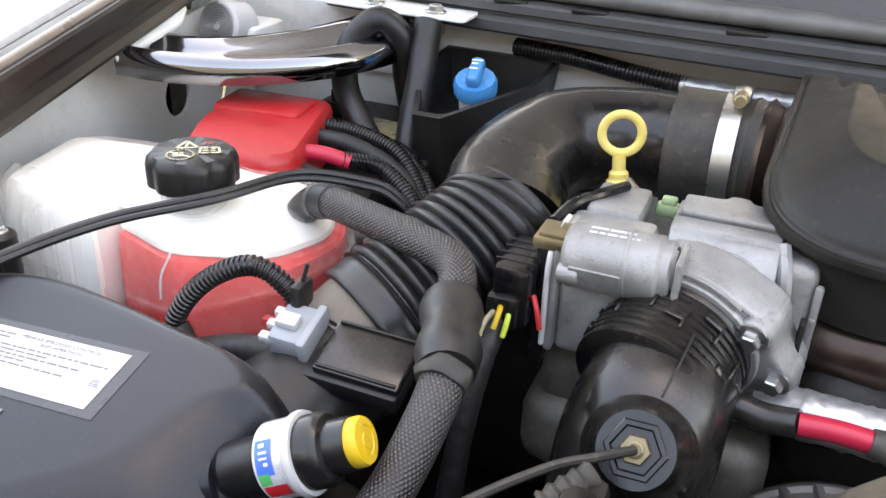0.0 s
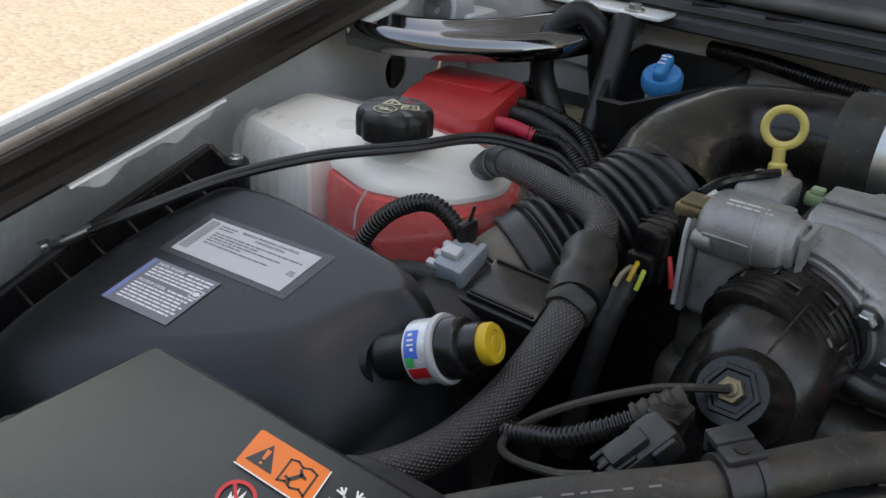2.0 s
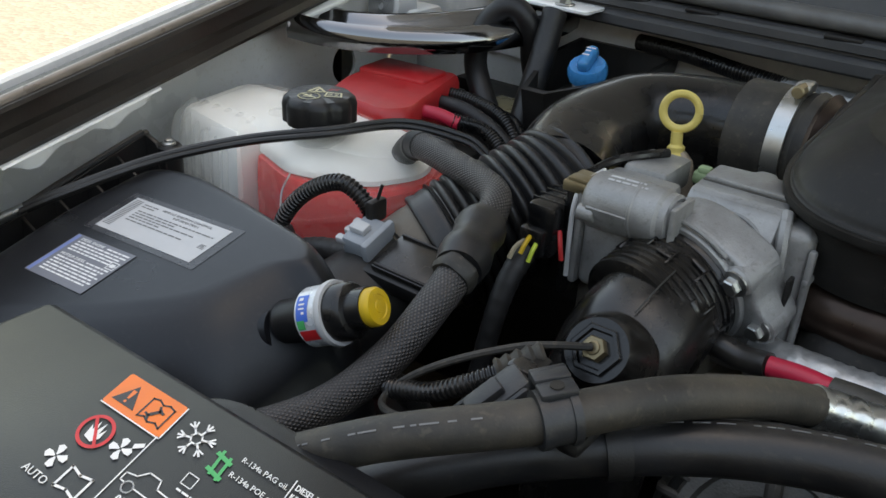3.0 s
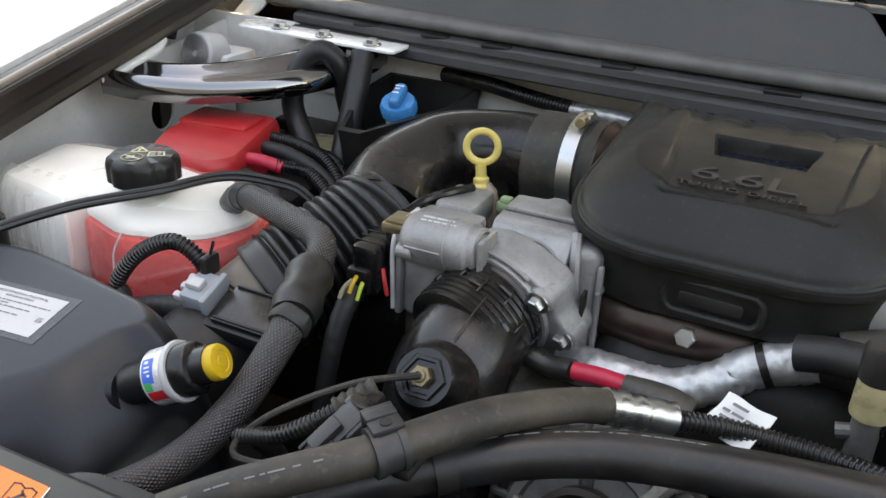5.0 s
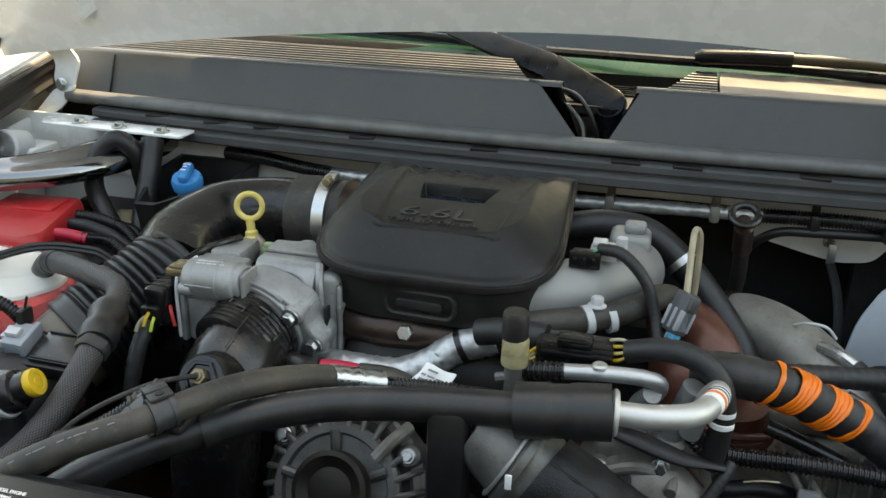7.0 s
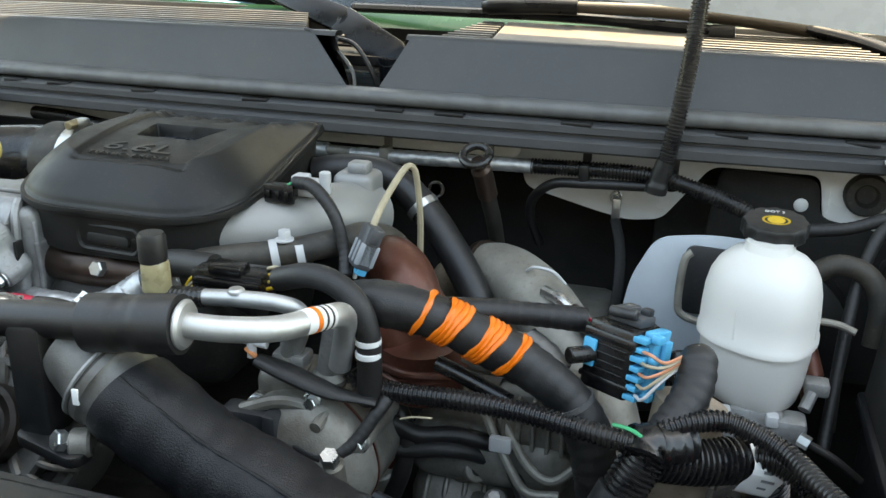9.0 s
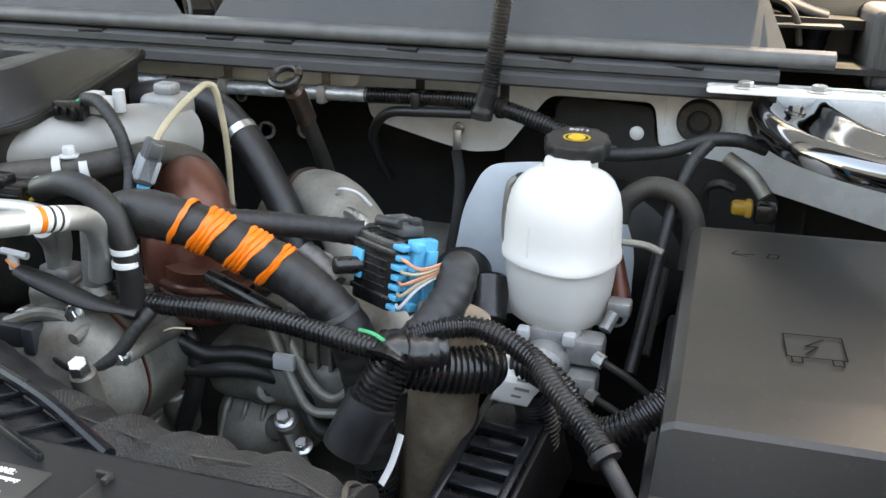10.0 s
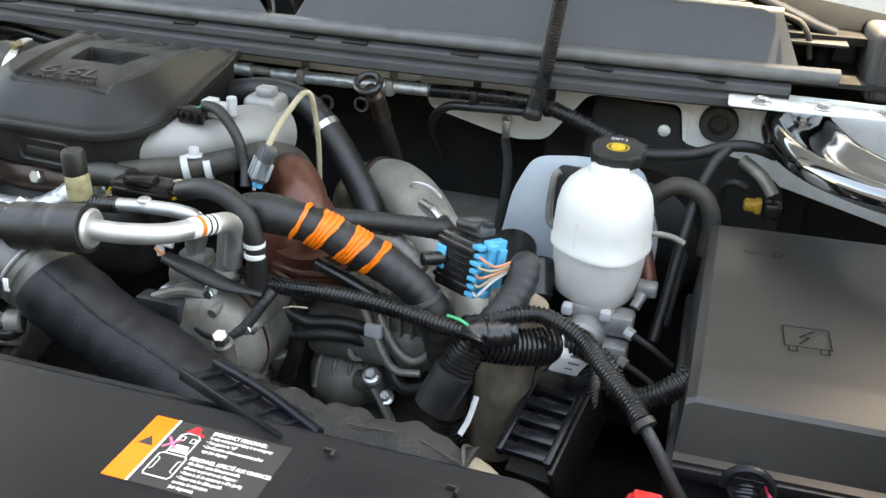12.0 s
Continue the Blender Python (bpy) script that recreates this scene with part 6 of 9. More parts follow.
part("plate_print", bars([(0.002, 0.031, 0.001), (0.002, 0.028, 0.005)], nm, 0.0018, 4, 0.0012), M_PALEGREY, tv)
part("side_plate", box((0.006, 0.046, 0.074), (-0.3605, 0.378, 1.224), 0.003), M_ALU, tv)
part("side_cover", box((0.010, 0.046, 0.084), (-0.3685, 0.380, 1.216), 0.004), M_SMOOTH, tv, "black gear cover")
part("case_fill", box((0.060, 0.040, 0.070), (-0.328, 0.378, 1.222), 0.006, 3), M_ALU, tv)
part("gear_rim", tube([(-0.364, 0.355, 1.192), (-0.364, 0.354, 1.245), (-0.364, 0.366, 1.259), (-0.364, 0.395, 1.260)], 0.0018, 8, 0.003), M_PALEGREY, tv)
part("corner_lug", lathe([(0, 0), (0.0062, 0), (0.0062, 0.010), (0.0050, 0.012), (0, 0.012)], frame3((-0.3565, 0.350, 1.246), (1, -0.1, 0.05)), 16), M_ALU, tv)
part("top_block", box((0.034, 0.046, 0.022), (-0.341, 0.432, 1.2525), 0.004), M_ALU, tv)
part("top_saddle", box((0.052, 0.030, 0.016), (-0.338, 0.398, 1.252), 0.005), M_ALU, tv)
part("green_cap", join(box((0.016, 0.010, 0.010), (-0.313, 0.452, 1.252), 0.003), box((0.010, 0.008, 0.006), (-0.313, 0.452, 1.258), 0.002)), mat("faded_green_cap", (0.22, 0.30, 0.16), 0.5), tv, "pale green plastic cap")
part("brass_cap", join(box((0.024, 0.028, 0.008), (-0.3635, 0.369, 1.2580), 0.002), box((0.020, 0.010, 0.004), (-0.3625, 0.362, 1.2625), 0.001)), M_BRASS, tv)
part("clip_rail", tube([(-0.372, 0.388, 1.258), (-0.366, 0.410, 1.262), (-0.352, 0.425, 1.266), (-0.340, 0.445, 1.266)], 0.0034, 8, 0.003), M_SMOOTH, tv, "black clip along the housing")
part("lower_housing", box((0.110, 0.070, 0.080), (-0.315, 0.415, 1.170), 0.012, 3), M_ALUOLD, tv)
AX0, AXD = Vector((-0.2870, 0.3680, 1.2070)), Vector((-0.009, -0.033, -0.011)).normalized()
fa = frame3(AX0, AXD)


def lobed(r, ears, n=72):
    """A round outline with ears at (angle, reach, width)."""
    return [(k * math.cos(a), k * math.sin(a)) for a, k in ((a, r + sum(e * math.exp(-((math.remainder(a - c, 2 * math.pi)) / w) ** 2) for c, e, w in ears)) for a in (2 * math.pi * i / n for i in range(n)))]


B1, B2 = fa.inverted() @ Vector((-0.247, 0.356, 1.230)), fa.inverted() @ Vector((-0.229, 0.372, 1.200))
PLATE = lobed(0.0475, [(math.atan2(B1.y, B1.x), B1.xy.length - 0.0385, 0.34), (math.atan2(B2.y, B2.x), B2.xy.length - 0.0385, 0.30), (math.atan2(B1.y, B1.x) + math.pi, 0.008, 0.4)], 96)
part("flange", slab(PLATE, -0.040, -0.008, 0.005, fa, 4), M_ALU, tv)
part("flange_step", slab(lobed(0.0465, [], 64), -0.009, -0.003, 0.002, fa), M_ALU, tv)
part("arch_lip", tube([fa @ Vector((0.0495 * math.cos(a), 0.0495 * math.sin(a), -0.007)) for a in (math.atan2(B1.y, B1.x) + 0.35 + 1.5 * k / 12 for k in range(13))], 0.0016, 8, 0.003), M_ALU, tv)
for q, z in ((B1, -0.0065), (B2, -0.0120)):
    part("boss_pad", lathe([(0, -0.016), (0.0105, -0.016), (0.0105, 0.0), (0.0092, 0.0018), (0, 0.0018)], fa @ Matrix.Translation((q.x, q.y, z)), 20), M_ALU, tv)
    part("bolt", bolt(fa @ Vector((q.x, q.y, z + 0.0018)), AXD, 0.0062, 0.006), M_STEEL, tv)
part("web", box((0.030, 0.014, 0.060), (-0.240, 0.392, 1.185), 0.005, 3), M_ALU, tv)
part("web_gap", box((0.003, 0.010, 0.034), (-0.2225, 0.383, 1.214), 0.001), M_DARK, tv)
part("side_case", box((0.024, 0.056, 0.100), (-0.230, 0.428, 1.205), 0.008, 3), M_ALU, tv)
part("side_rib", box((0.005, 0.060, 0.006), (-0.217, 0.428, 1.222), 0.002), M_ALU, tv)
part("side_rib", box((0.005, 0.006, 0.080), (-0.217, 0.402, 1.205), 0.002), M_ALU, tv)
part("side_bolt", bolt((-0.2175, 0.440, 1.236), (1, -0.3, 0.2), 0.0045, 0.005), M_STEEL, tv)
part("bracket", box((0.050, 0.006, 0.050), (-0.392, 0.392, 1.178), 0.002), M_DARK, tv)

wc = thing("sensor_plug", "black plug with yellow, red and green wires", "connector")
part("body", box((0.024, 0.050, 0.040), (-0.383, 0.368, 1.224), 0.005, m=None), M_SMOOTH, wc)
part("wire_guard", box((0.020, 0.026, 0.022), (-0.386, 0.350, 1.216), 0.004), M_SMOOTH, wc)
for q in range(4):
    part("grip_rib", box((0.0255, 0.0022, 0.0415), (-0.383, 0.354 + 0.009 * q, 1.224), 0.0006), M_SMOOTH, wc)
for pts, mm2 in (([(-0.386, 0.340, 1.222), (-0.385, 0.331, 1.219), (-0.386, 0.327, 1.212)], M_YELLOW), ([(-0.381, 0.340, 1.218), (-0.380, 0.333, 1.214), (-0.381, 0.330, 1.206)], M_LIME), ([(-0.370, 0.350, 1.226), (-0.366, 0.345, 1.220), (-0.363, 0.344, 1.208)], M_RED), ([(-0.389, 0.340, 1.218), (-0.392, 0.330, 1.214), (-0.394, 0.326, 1.206)], M_TAN)):
    part("wire", tube(pts, 0.0017, 8, 0.003), mm2, wc)
part("lead", taped([(-0.388, 0.345, 1.212), (-0.392, 0.325, 1.190), (-0.395, 0.31, 1.15), (-0.40, 0.30, 1.08)], 0.008), M_TAPE, wc)

# ---- dipstick ----
dp = thing("oil_dipstick", "pale yellow ring-pull oil dipstick", "dipstick")
c = Vector((-0.358, 0.502, 1.2800))
fd = frame3(c, (0.25, -0.95, 0.12))
pts = [fd @ Vector((0.0138 * math.cos(a), 0.0138 * math.sin(a), 0)) for a in (2 * math.pi * i / 16 for i in range(17))]
part("ring_handle", tube(pts, 0.0033, 10, 0.003, flat=0.85), M_PALEYEL, dp)
part("neck", tube([fd @ Vector((0, -0.016, 0)), fd @ Vector((0.001, -0.026, 0)), fd @ Vector((0.002, -0.036, 0))], 0.005, 12, 0.002, lambda i, s, S: 0.0048 + (0.0022 if s > 0.011 else 0) + (0.002 if s > 0.016 else 0)), M_PALEYEL, dp)
part("tube", tube([fd @ Vector((0.002, -0.034, 0)), (-0.343, 0.497, 1.235), (-0.335, 0.49, 1.15)], 0.0055, 12, 0.006), M_TANPIPE, dp)

# ---- crankcase filter canister ----
fl = thing("intake_elbow", "black plastic intake elbow with ribbed collar and brass fitting", "intake elbow")
EP = [(-0.2855, 0.377, 1.2095), (-0.288, 0.345, 1.199), (-0.292, 0.314, 1.182), (-0.296, 0.296, 1.150), (-0.300, 0.291, 1.105), (-0.302, 0.292, 1.06)]
part("elbow", tube(EP, 0.050, 44, 0.004, lambda i, s, S: 0.0400 + 0.0035 * math.exp(-((s - 0.080) / 0.03) ** 2)), M_SMOOTH, fl, "smooth black elbow", smooth=60)
prof = [(0.0405, -0.012), (0.0430, -0.010), (0.0432, 0.0)]
for k in range(7):
    prof += [(0.0428, 0.001 + 0.0050 * k), (0.0442, 0.0020 + 0.0050 * k), (0.0442, 0.0036 + 0.0050 * k), (0.0428, 0.0046 + 0.0050 * k)]
part("collar", lathe(prof + [(0.0436, 0.0370), (0.0436, 0.040), (0.0400, 0.042)], fa, 64), M_SMOOTH, fl, "ribbed black collar")
for k in range(14):
    a = k * math.pi / 7 + 0.3
    part("grip_tab", join(box((0.011, 0.0022, 0.0055), (0, 0.0442, 0.0075 + 0.010 * (k % 3)), 0.0006, m=fa @ Matrix.Rotation(a, 4, "Z")), box((0.0016, 0.0022, 0.014), (0.006, 0.0440, 0.012 + 0.006 * (k % 2)), 0.0005, m=fa @ Matrix.Rotation(a, 4, "Z"))), M_SMOOTH, fl)
part("seam", tube([(-0.276, 0.326, 1.2395), (-0.279, 0.308, 1.2325), (-0.283, 0.292, 1.222)], 0.0006, 6, 0.004), M_PLASTIC, fl)
NUT = Vector((-0.2885, 0.252, 1.2145))
fh = frame3(NUT, (0.03, -0.79, 0.61))
part("boss", lathe([(0.030, -0.036), (0.0245, -0.018), (0.0205, -0.0095), (0.0192, -0.0075), (0.0, -0.0075)], fh, 40), M_SMOOTH, fl)
part("hex_base", lathe([(0.0160, -0.009), (0.0160, -0.0052), (0.0152, -0.0045), (0.0128, -0.0045), (0.0118, -0.0068), (0.0, -0.0068)], fh, 6), M_SMOOTH, fl)
part("fitting", join(lathe([(0.0078, -0.007), (0.0078, -0.0010), (0.0070, 0.0), (0.0050, 0.0002), (0.0, 0.0002)], fh, 6), lathe([(0.0044, 0.0), (0.0042, 0.0020), (0.0030, 0.0024), (0.0028, 0.0012), (0, 0.0012)], fh, 18)), M_BRASS, fl, "brass hex fitting")
tip = fh @ Vector((0, 0, 0.002))
part("wire", tube([tip, (-0.305, 0.234, 1.2175), (-0.321, 0.225, 1.214), (-0.346, 0.205, 1.205), (-0.367, 0.190, 1.192), (-0.380, 0.180, 1.177), (-0.368, 0.166, 1.180), (-0.336, 0.156, 1.194), (-0.316, 0.156, 1.204)], 0.0024, 8, 0.004), M_OLDRUBBER, fl, "thin grey cable")

# ---- hoses across the front of the engine ----
ha = thing("rubber_hose", "black rubber hose with crimped metal end", "hose")
part("hose", tube([(-0.44, 0.045, 1.12), (-0.375, 0.062, 1.195), (-0.315, 0.085, 1.235), (-0.255, 0.128, 1.252), (-0.215, 0.180, 1.255), (-0.185, 0.228, 1.243), (-0.165, 0.262, 1.228)], 0.0102, 18, 0.005), M_OLDRUBBER, ha)
part("crimp", tube([(-0.170, 0.255, 1.231), (-0.150, 0.272, 1.222), (-0.135, 0.283, 1.216)], 0.0112, 18, 0.003, lambda i, s, S: 0.0112 - (0.0008 if i % 4 == 2 else 0)), M_STEEL, ha, "crimped steel ferrule")
part("flat_line", tube([(-0.262, 0.136, 1.236), (-0.225, 0.184, 1.241), (-0.192, 0.232, 1.231), (-0.165, 0.266, 1.216), (-0.140, 0.288, 1.204)], 0.0062, 12, 0.005, flat=0.55), M_OLDRUBBER, ha, "flat dusty line under the hose")
part("pipe", conduit([(-0.138, 0.281, 1.217), (-0.10, 0.298, 1.211), (-0.05, 0.295, 1.213), (0.0, 0.275, 1.222), (0.03, 0.265, 1.228)], 0.0065, 0.0034), M_CONDUIT, ha)


def hose_print(pts, r, s0, s1, seed, parent, toward=(0.0, -0.62, 0.78)):
    """A faint broken line of print along the upper side of a hose."""
    rnd = random.Random(seed)
    C = spline(pts, 0.002)
    up = Vector(toward).normalized()
    bms, i = [], int(s0 / 0.002)
    while i < min(len(C) - 6, int(s1 / 0.002)):
        d = (C[i + 2] - C[i - 2]).normalized()
        n = (up - d * up.dot(d)).normalized()
        L = rnd.uniform(0.002, 0.006)
        bms.append(box((L, 0.0008, 0.0003), (0, 0, 0), 0.0, m=Matrix.Translation(C[i] + n * (r + 0.0001)) @ Matrix((d, n.cross(d), n)).transposed().to_4x4()))
        i += int(L / 0.002) + rnd.choice((1, 1, 2, 4))
    part("hose_print", join(*bms), M_GREYINK, parent, "faint grey printed line")["kind"] = "stuff"


hose_print([(-0.44, 0.045, 1.12), (-0.375, 0.062, 1.195), (-0.315, 0.085, 1.235), (-0.255, 0.128, 1.252), (-0.215, 0.180, 1.255), (-0.185, 0.228, 1.243), (-0.165, 0.262, 1.228)], 0.0102, 0.12, 0.24, 3, ha)
hb = thing("suction_hose", "thick black air-conditioning hose with sleeve and bare aluminium end", "hose")
part("hose", tube([(-0.42, 0.055, 1.10), (-0.345, 0.088, 1.175), (-0.285, 0.130, 1.212), (-0.220, 0.175, 1.228), (-0.158, 0.205, 1.236), (-0.08, 0.213, 1.246), (-0.006, 0.216, 1.252)], 0.0132, 22, 0.006), M_RUBBER, hb)
hose_print([(-0.42, 0.055, 1.10), (-0.345, 0.088, 1.175), (-0.285, 0.130, 1.212), (-0.220, 0.175, 1.228), (-0.158, 0.205, 1.236), (-0.08, 0.213, 1.246), (-0.006, 0.216, 1.252)], 0.0132, 0.18, 0.40, 5, hb, (0.0, 0.1, 1.0))
part("sleeve", tube([(-0.012, 0.2155, 1.2515), (0.022, 0.218, 1.255), (0.056, 0.221, 1.258)], 0.0205, 28, 0.003, lambda i, s, S: 0.0205 - (0.0010 if 0.024 < s < 0.040 else 0)), M_RUBBER, hb, "black rubber sleeve")
part("collar", rod((0.055, 0.221, 1.258), (0.0605, 0.2215, 1.258), 0.0172, 28, 0.002), M_TUBE, hb)
part("pipe", tube([(0.055, 0.221, 1.258), (0.085, 0.225, 1.257), (0.114, 0.243, 1.254), (0.130, 0.278, 1.249), (0.133, 0.312, 1.238), (0.126, 0.332, 1.214), (0.118, 0.338, 1.18)], 0.0090, 20, 0.004), M_TUBE, hb, "bent aluminium pipe")
PP = spline([(0.055, 0.221, 1.258), (0.085, 0.225, 1.257), (0.114, 0.243, 1.254), (0.130, 0.278, 1.249), (0.133, 0.312, 1.238), (0.126, 0.332, 1.214), (0.118, 0.338, 1.18)], 0.002)
for i0, i1, r, mt4, lab in ((43, 58, 0.0093, M_PAPER, "white pipe label"), (47, 50, 0.0096, M_ORANGE, "orange pipe stripe"), (51, 53, 0.0096, M_BLACKINK, "black pipe stripe"), (54, 56, 0.0096, M_BLACKINK, "black pipe stripe")):
    part("pipe_band", tube(PP[i0:i1], r, 20, 0.002), mt4, hb, lab)
hl = thing("liquid_line", "thin bent aluminium air-conditioning line", "pipe")
part("ribbed_end", conduit([(-0.022, 0.322, 1.228), (0.0, 0.320, 1.231), (0.012, 0.320, 1.232)], 0.0085, 0.0045), M_CONDUIT, hl)
part("pipe", tube([(0.008, 0.320, 1.232), (0.046, 0.320, 1.2355), (0.078, 0.322, 1.2350), (0.090, 0.330, 1.226), (0.084, 0.342, 1.205), (0.071, 0.351, 1.178)], 0.0068, 16, 0.004), M_TUBE, hl)
part("flange", box((0.030, 0.022, 0.012), (0.070, 0.352, 1.175), 0.004), M_ALU, hl)
part("service_cap", lathe([(0, 0), (0.0070, 0), (0.0066, 0.002), (0.005, 0.0034), (0, 0.0036)], frame3((0.040, 0.320, 1.2405), (0, 0, 1)), 16), M_TUBE, hl)
hc = thing("hose_clip", "black plastic clip holding two hoses together", "clip")
CA, CB = Vector((-0.2535, 0.1290, 1.2525)), Vector((-0.2425, 0.1425, 1.2545))
part("upper_loop", tube([CA, CB], 0.0124, 24, 0.002), M_CLIP, hc)
part("upper_ridge", join(tube([CA, CA.lerp(CB, 0.22)], 0.0132, 24, 0.001), tube([CA.lerp(CB, 0.78), CB], 0.0132, 24, 0.001)), M_CLIP, hc)
part("lower_loop", tube([(-0.236, 0.164, 1.225), (-0.227, 0.171, 1.2265)], 0.0150, 24, 0.002), M_PLASTIC, hc)
cm_ = plane3(CA + Vector((0, 0, 0.0125)), CB + Vector((0, 0, 0.0125)), CA + Vector((-0.01, 0.01, 0.0125)))
part("tab", join(box((0.017, 0.008, 0.004), (0.0085, 0.010, 0.002), 0.0012, m=cm_), box((0.017, 0.010, 0.0035), (0.0085, 0.001, 0.0012), 0.001, m=cm_), box((0.017, 0.003, 0.010), (0.0085, 0.014, -0.001), 0.001, m=cm_)), M_CLIP, hc)
part("tab_hole", lathe([(0, 0), (0.0032, 0), (0.0032, 0.0006), (0, 0.0006)], cm_ @ Matrix.Translation((0.0085, 0.001, 0.0032)), 14), M_DARK, hc)
part("link", box((0.012, 0.030, 0.008), (-0.241, 0.150, 1.240), 0.003, m=None), M_PLASTIC, hc)

# ---- alternator ----
al = thing("alternator", "grimy cast aluminium alternator with slotted end shield", "alternator")
fa2 = frame3((-0.178, 0.30, 1.092), (-0.05, -0.86, 0.50)) @ Matrix.Diagonal((1.12, 1.12, 1.0, 1))
part("rear_case", lathe([(0, -0.06), (0.060, -0.06), (0.066, -0.05), (0.066, 0.0), (0.062, 0.006), (0, 0.006)], fa2, 48), M_ALUDARK, al)
part("hub", lathe([(0, 0.0), (0.024, 0.0), (0.024, 0.018), (0.020, 0.021), (0.0, 0.020)], fa2, 40), M_DARK, al)
part("inner_ring", lathe([(0.043, 0.008), (0.053, 0.008), (0.0535, 0.019), (0.051, 0.0225), (0.045, 0.0225), (0.043, 0.018)], fa2, 44), M_ALUDARK, al)
part("strap", tube([fa2 @ Vector((0.030, 0.030, 0.024)), fa2 @ Vector((0.040, 0.046, 0.020)), fa2 @ Vector((0.048, 0.058, 0.004))], 0.006, 10, 0.005), M_ALUOLD, al)
part("pulley", lathe([(0, 0.016), (0.029, 0.018), (0.031, 0.022), (0.031, 0.036), (0.027, 0.038), (0.018, 0.033), (0.012, 0.036), (0, 0.036)], fa2, 32), mat("rusty_pulley", (0.022, 0.016, 0.012), 0.5, metal=0.5, vary=0.4), al)
for k in range(26):
    a = 2 * math.pi * k / 26
    part("fin", tube([fa2 @ Vector((r * math.cos(a + 4 * (r - 0.029)), r * math.sin(a + 4 * (r - 0.029)), z)) for r, z in ((0.050, 0.020), (0.056, 0.0185), (0.062, 0.0145), (0.0675, -0.004))], 0.0031, 8, 0.005), M_ALUDARK, al)
for a in (0.5, 1.75, 3.0, 4.3, 5.5):
    part("spoke", tube([fa2 @ Vector((r * math.cos(a), r * math.sin(a), z)) for r, z in ((0.022, 0.012), (0.034, 0.018), (0.047, 0.020))], 0.0055, 10, 0.005), M_ALUDARK, al)
part("inner_dark", lathe([(0, 0.0085), (0.060, 0.0085), (0.062, 0.0065), (0, 0.0065)][::-1], fa2, 32), M_DARK, al)
part("rim", tube([fa2 @ Vector((0.0655 * math.cos(a), 0.0655 * math.sin(a), -0.006)) for a in (2 * math.pi * i / 24 for i in range(25))], 0.005, 8, 0.008), M_ALUDARK, al)
for a in (0.6, 2.6, 3.9, 5.2):
    part("lug", rod(fa2 @ Vector((0.064 * math.cos(a), 0.064 * math.sin(a), -0.03)), fa2 @ Vector((0.064 * math.cos(a), 0.064 * math.sin(a), 0.012)), 0.011, 16, 0.002), M_ALUDARK, al)
    part("bolt", bolt(fa2 @ Vector((0.064 * math.cos(a), 0.064 * math.sin(a), 0.012)), fa2.to_3x3() @ Vector((0, 0, 1)), 0.005, 0.005), M_STEEL, al)

# ---- brown pipe, foil tube, red cable under the cover ----
xo = thing("exhaust_crossover", "heat-browned metal pipe below the engine cover", "pipe")
part("joint_bead", tube([(-0.176, 0.4192, 1.198), (-0.172, 0.4190, 1.198)], 0.0212, 26, 0.002), M_HOTPIPE, xo)
part("pipe", tube([(-0.226, 0.432, 1.198), (-0.19, 0.420, 1.198), (-0.15, 0.418, 1.199), (-0.10, 0.43, 1.195)], 0.020, 24, 0.006), M_HOTPIPE, xo)
ft = thing("foil_tube", "tube wrapped in crinkled silver foil", "pipe")
part("wrap", crinkled([(-0.236, 0.392, 1.164), (-0.20, 0.386, 1.168), (-0.155, 0.384, 1.170), (-0.122, 0.392, 1.182), (-0.098, 0.400, 1.198), (-0.062, 0.405, 1.211)], 0.0152, 4, 22, 0.0034, 0.0009), M_FOIL, ft, smooth=50)
part("end_band", tube([(-0.096, 0.4005, 1.199), (-0.091, 0.4015, 1.2015)], 0.0168, 20, 0.002), M_SMOOTH, ft)
part("dark_hose", tube([(-0.066, 0.4045, 1.208), (-0.03, 0.405, 1.205), (0.02, 0.40, 1.19)], 0.012, 18, 0.006), M_RUBBER, ft)
RED = [(-0.232, 0.350, 1.184), (-0.214, 0.346, 1.188), (-0.195, 0.345, 1.190), (-0.178, 0.345, 1.189), (-0.155, 0.344, 1.186), (-0.130, 0.342, 1.180)]
rcb = thing("starter_cable", "red battery cable with black boot", "cable")
part("red_sleeve", tube(RED[1:4], 0.0066, 14, 0.004), M_REDWIRE, rcb)
part("black_sleeve", tube([(-0.290, 0.36, 1.165), (-0.255, 0.352, 1.185)] + RED[:2], 0.0085, 14, 0.004), M_CONDUIT, rcb)
part("boot", tube(RED[3:], 0.010, 16, 0.003, lambda i, s, S: 0.0078 + 0.0055 * min(1.0, s / S * 1.6) - 0.003 * max(0.0, s / S - 0.9) * 10), mat("dusty_grey_boot", (0.055, 0.05, 0.042), 0.55, dirt=DUST, dirt_amount=0.4), rcb, "dusty grey rubber boot")

# ---- coolant outlet and radiator hose ----
rh = thing("radiator_hose", "upper radiator hose in black heat sleeves on a grey casting", "hose")
RAX = [(-0.012, 0.224, 1.206), (0.014, 0.220, 1.193), (0.078, 0.213, 1.160), (0.130, 0.202, 1.148), (0.190, 0.183, 1.138), (0.250, 0.165, 1.140), (0.310, 0.152, 1.146), (0.365, 0.146, 1.148), (0.406, 0.142, 1.142), (0.418, 0.143, 1.122), (0.422, 0.146, 1.07), (0.422, 0.15, 1.0)]
fo = frame3((-0.008, 0.2235, 1.2040), (0.040, -0.005, -0.022)) @ Matrix.Diagonal((0.96, 0.96, 0.8, 1))
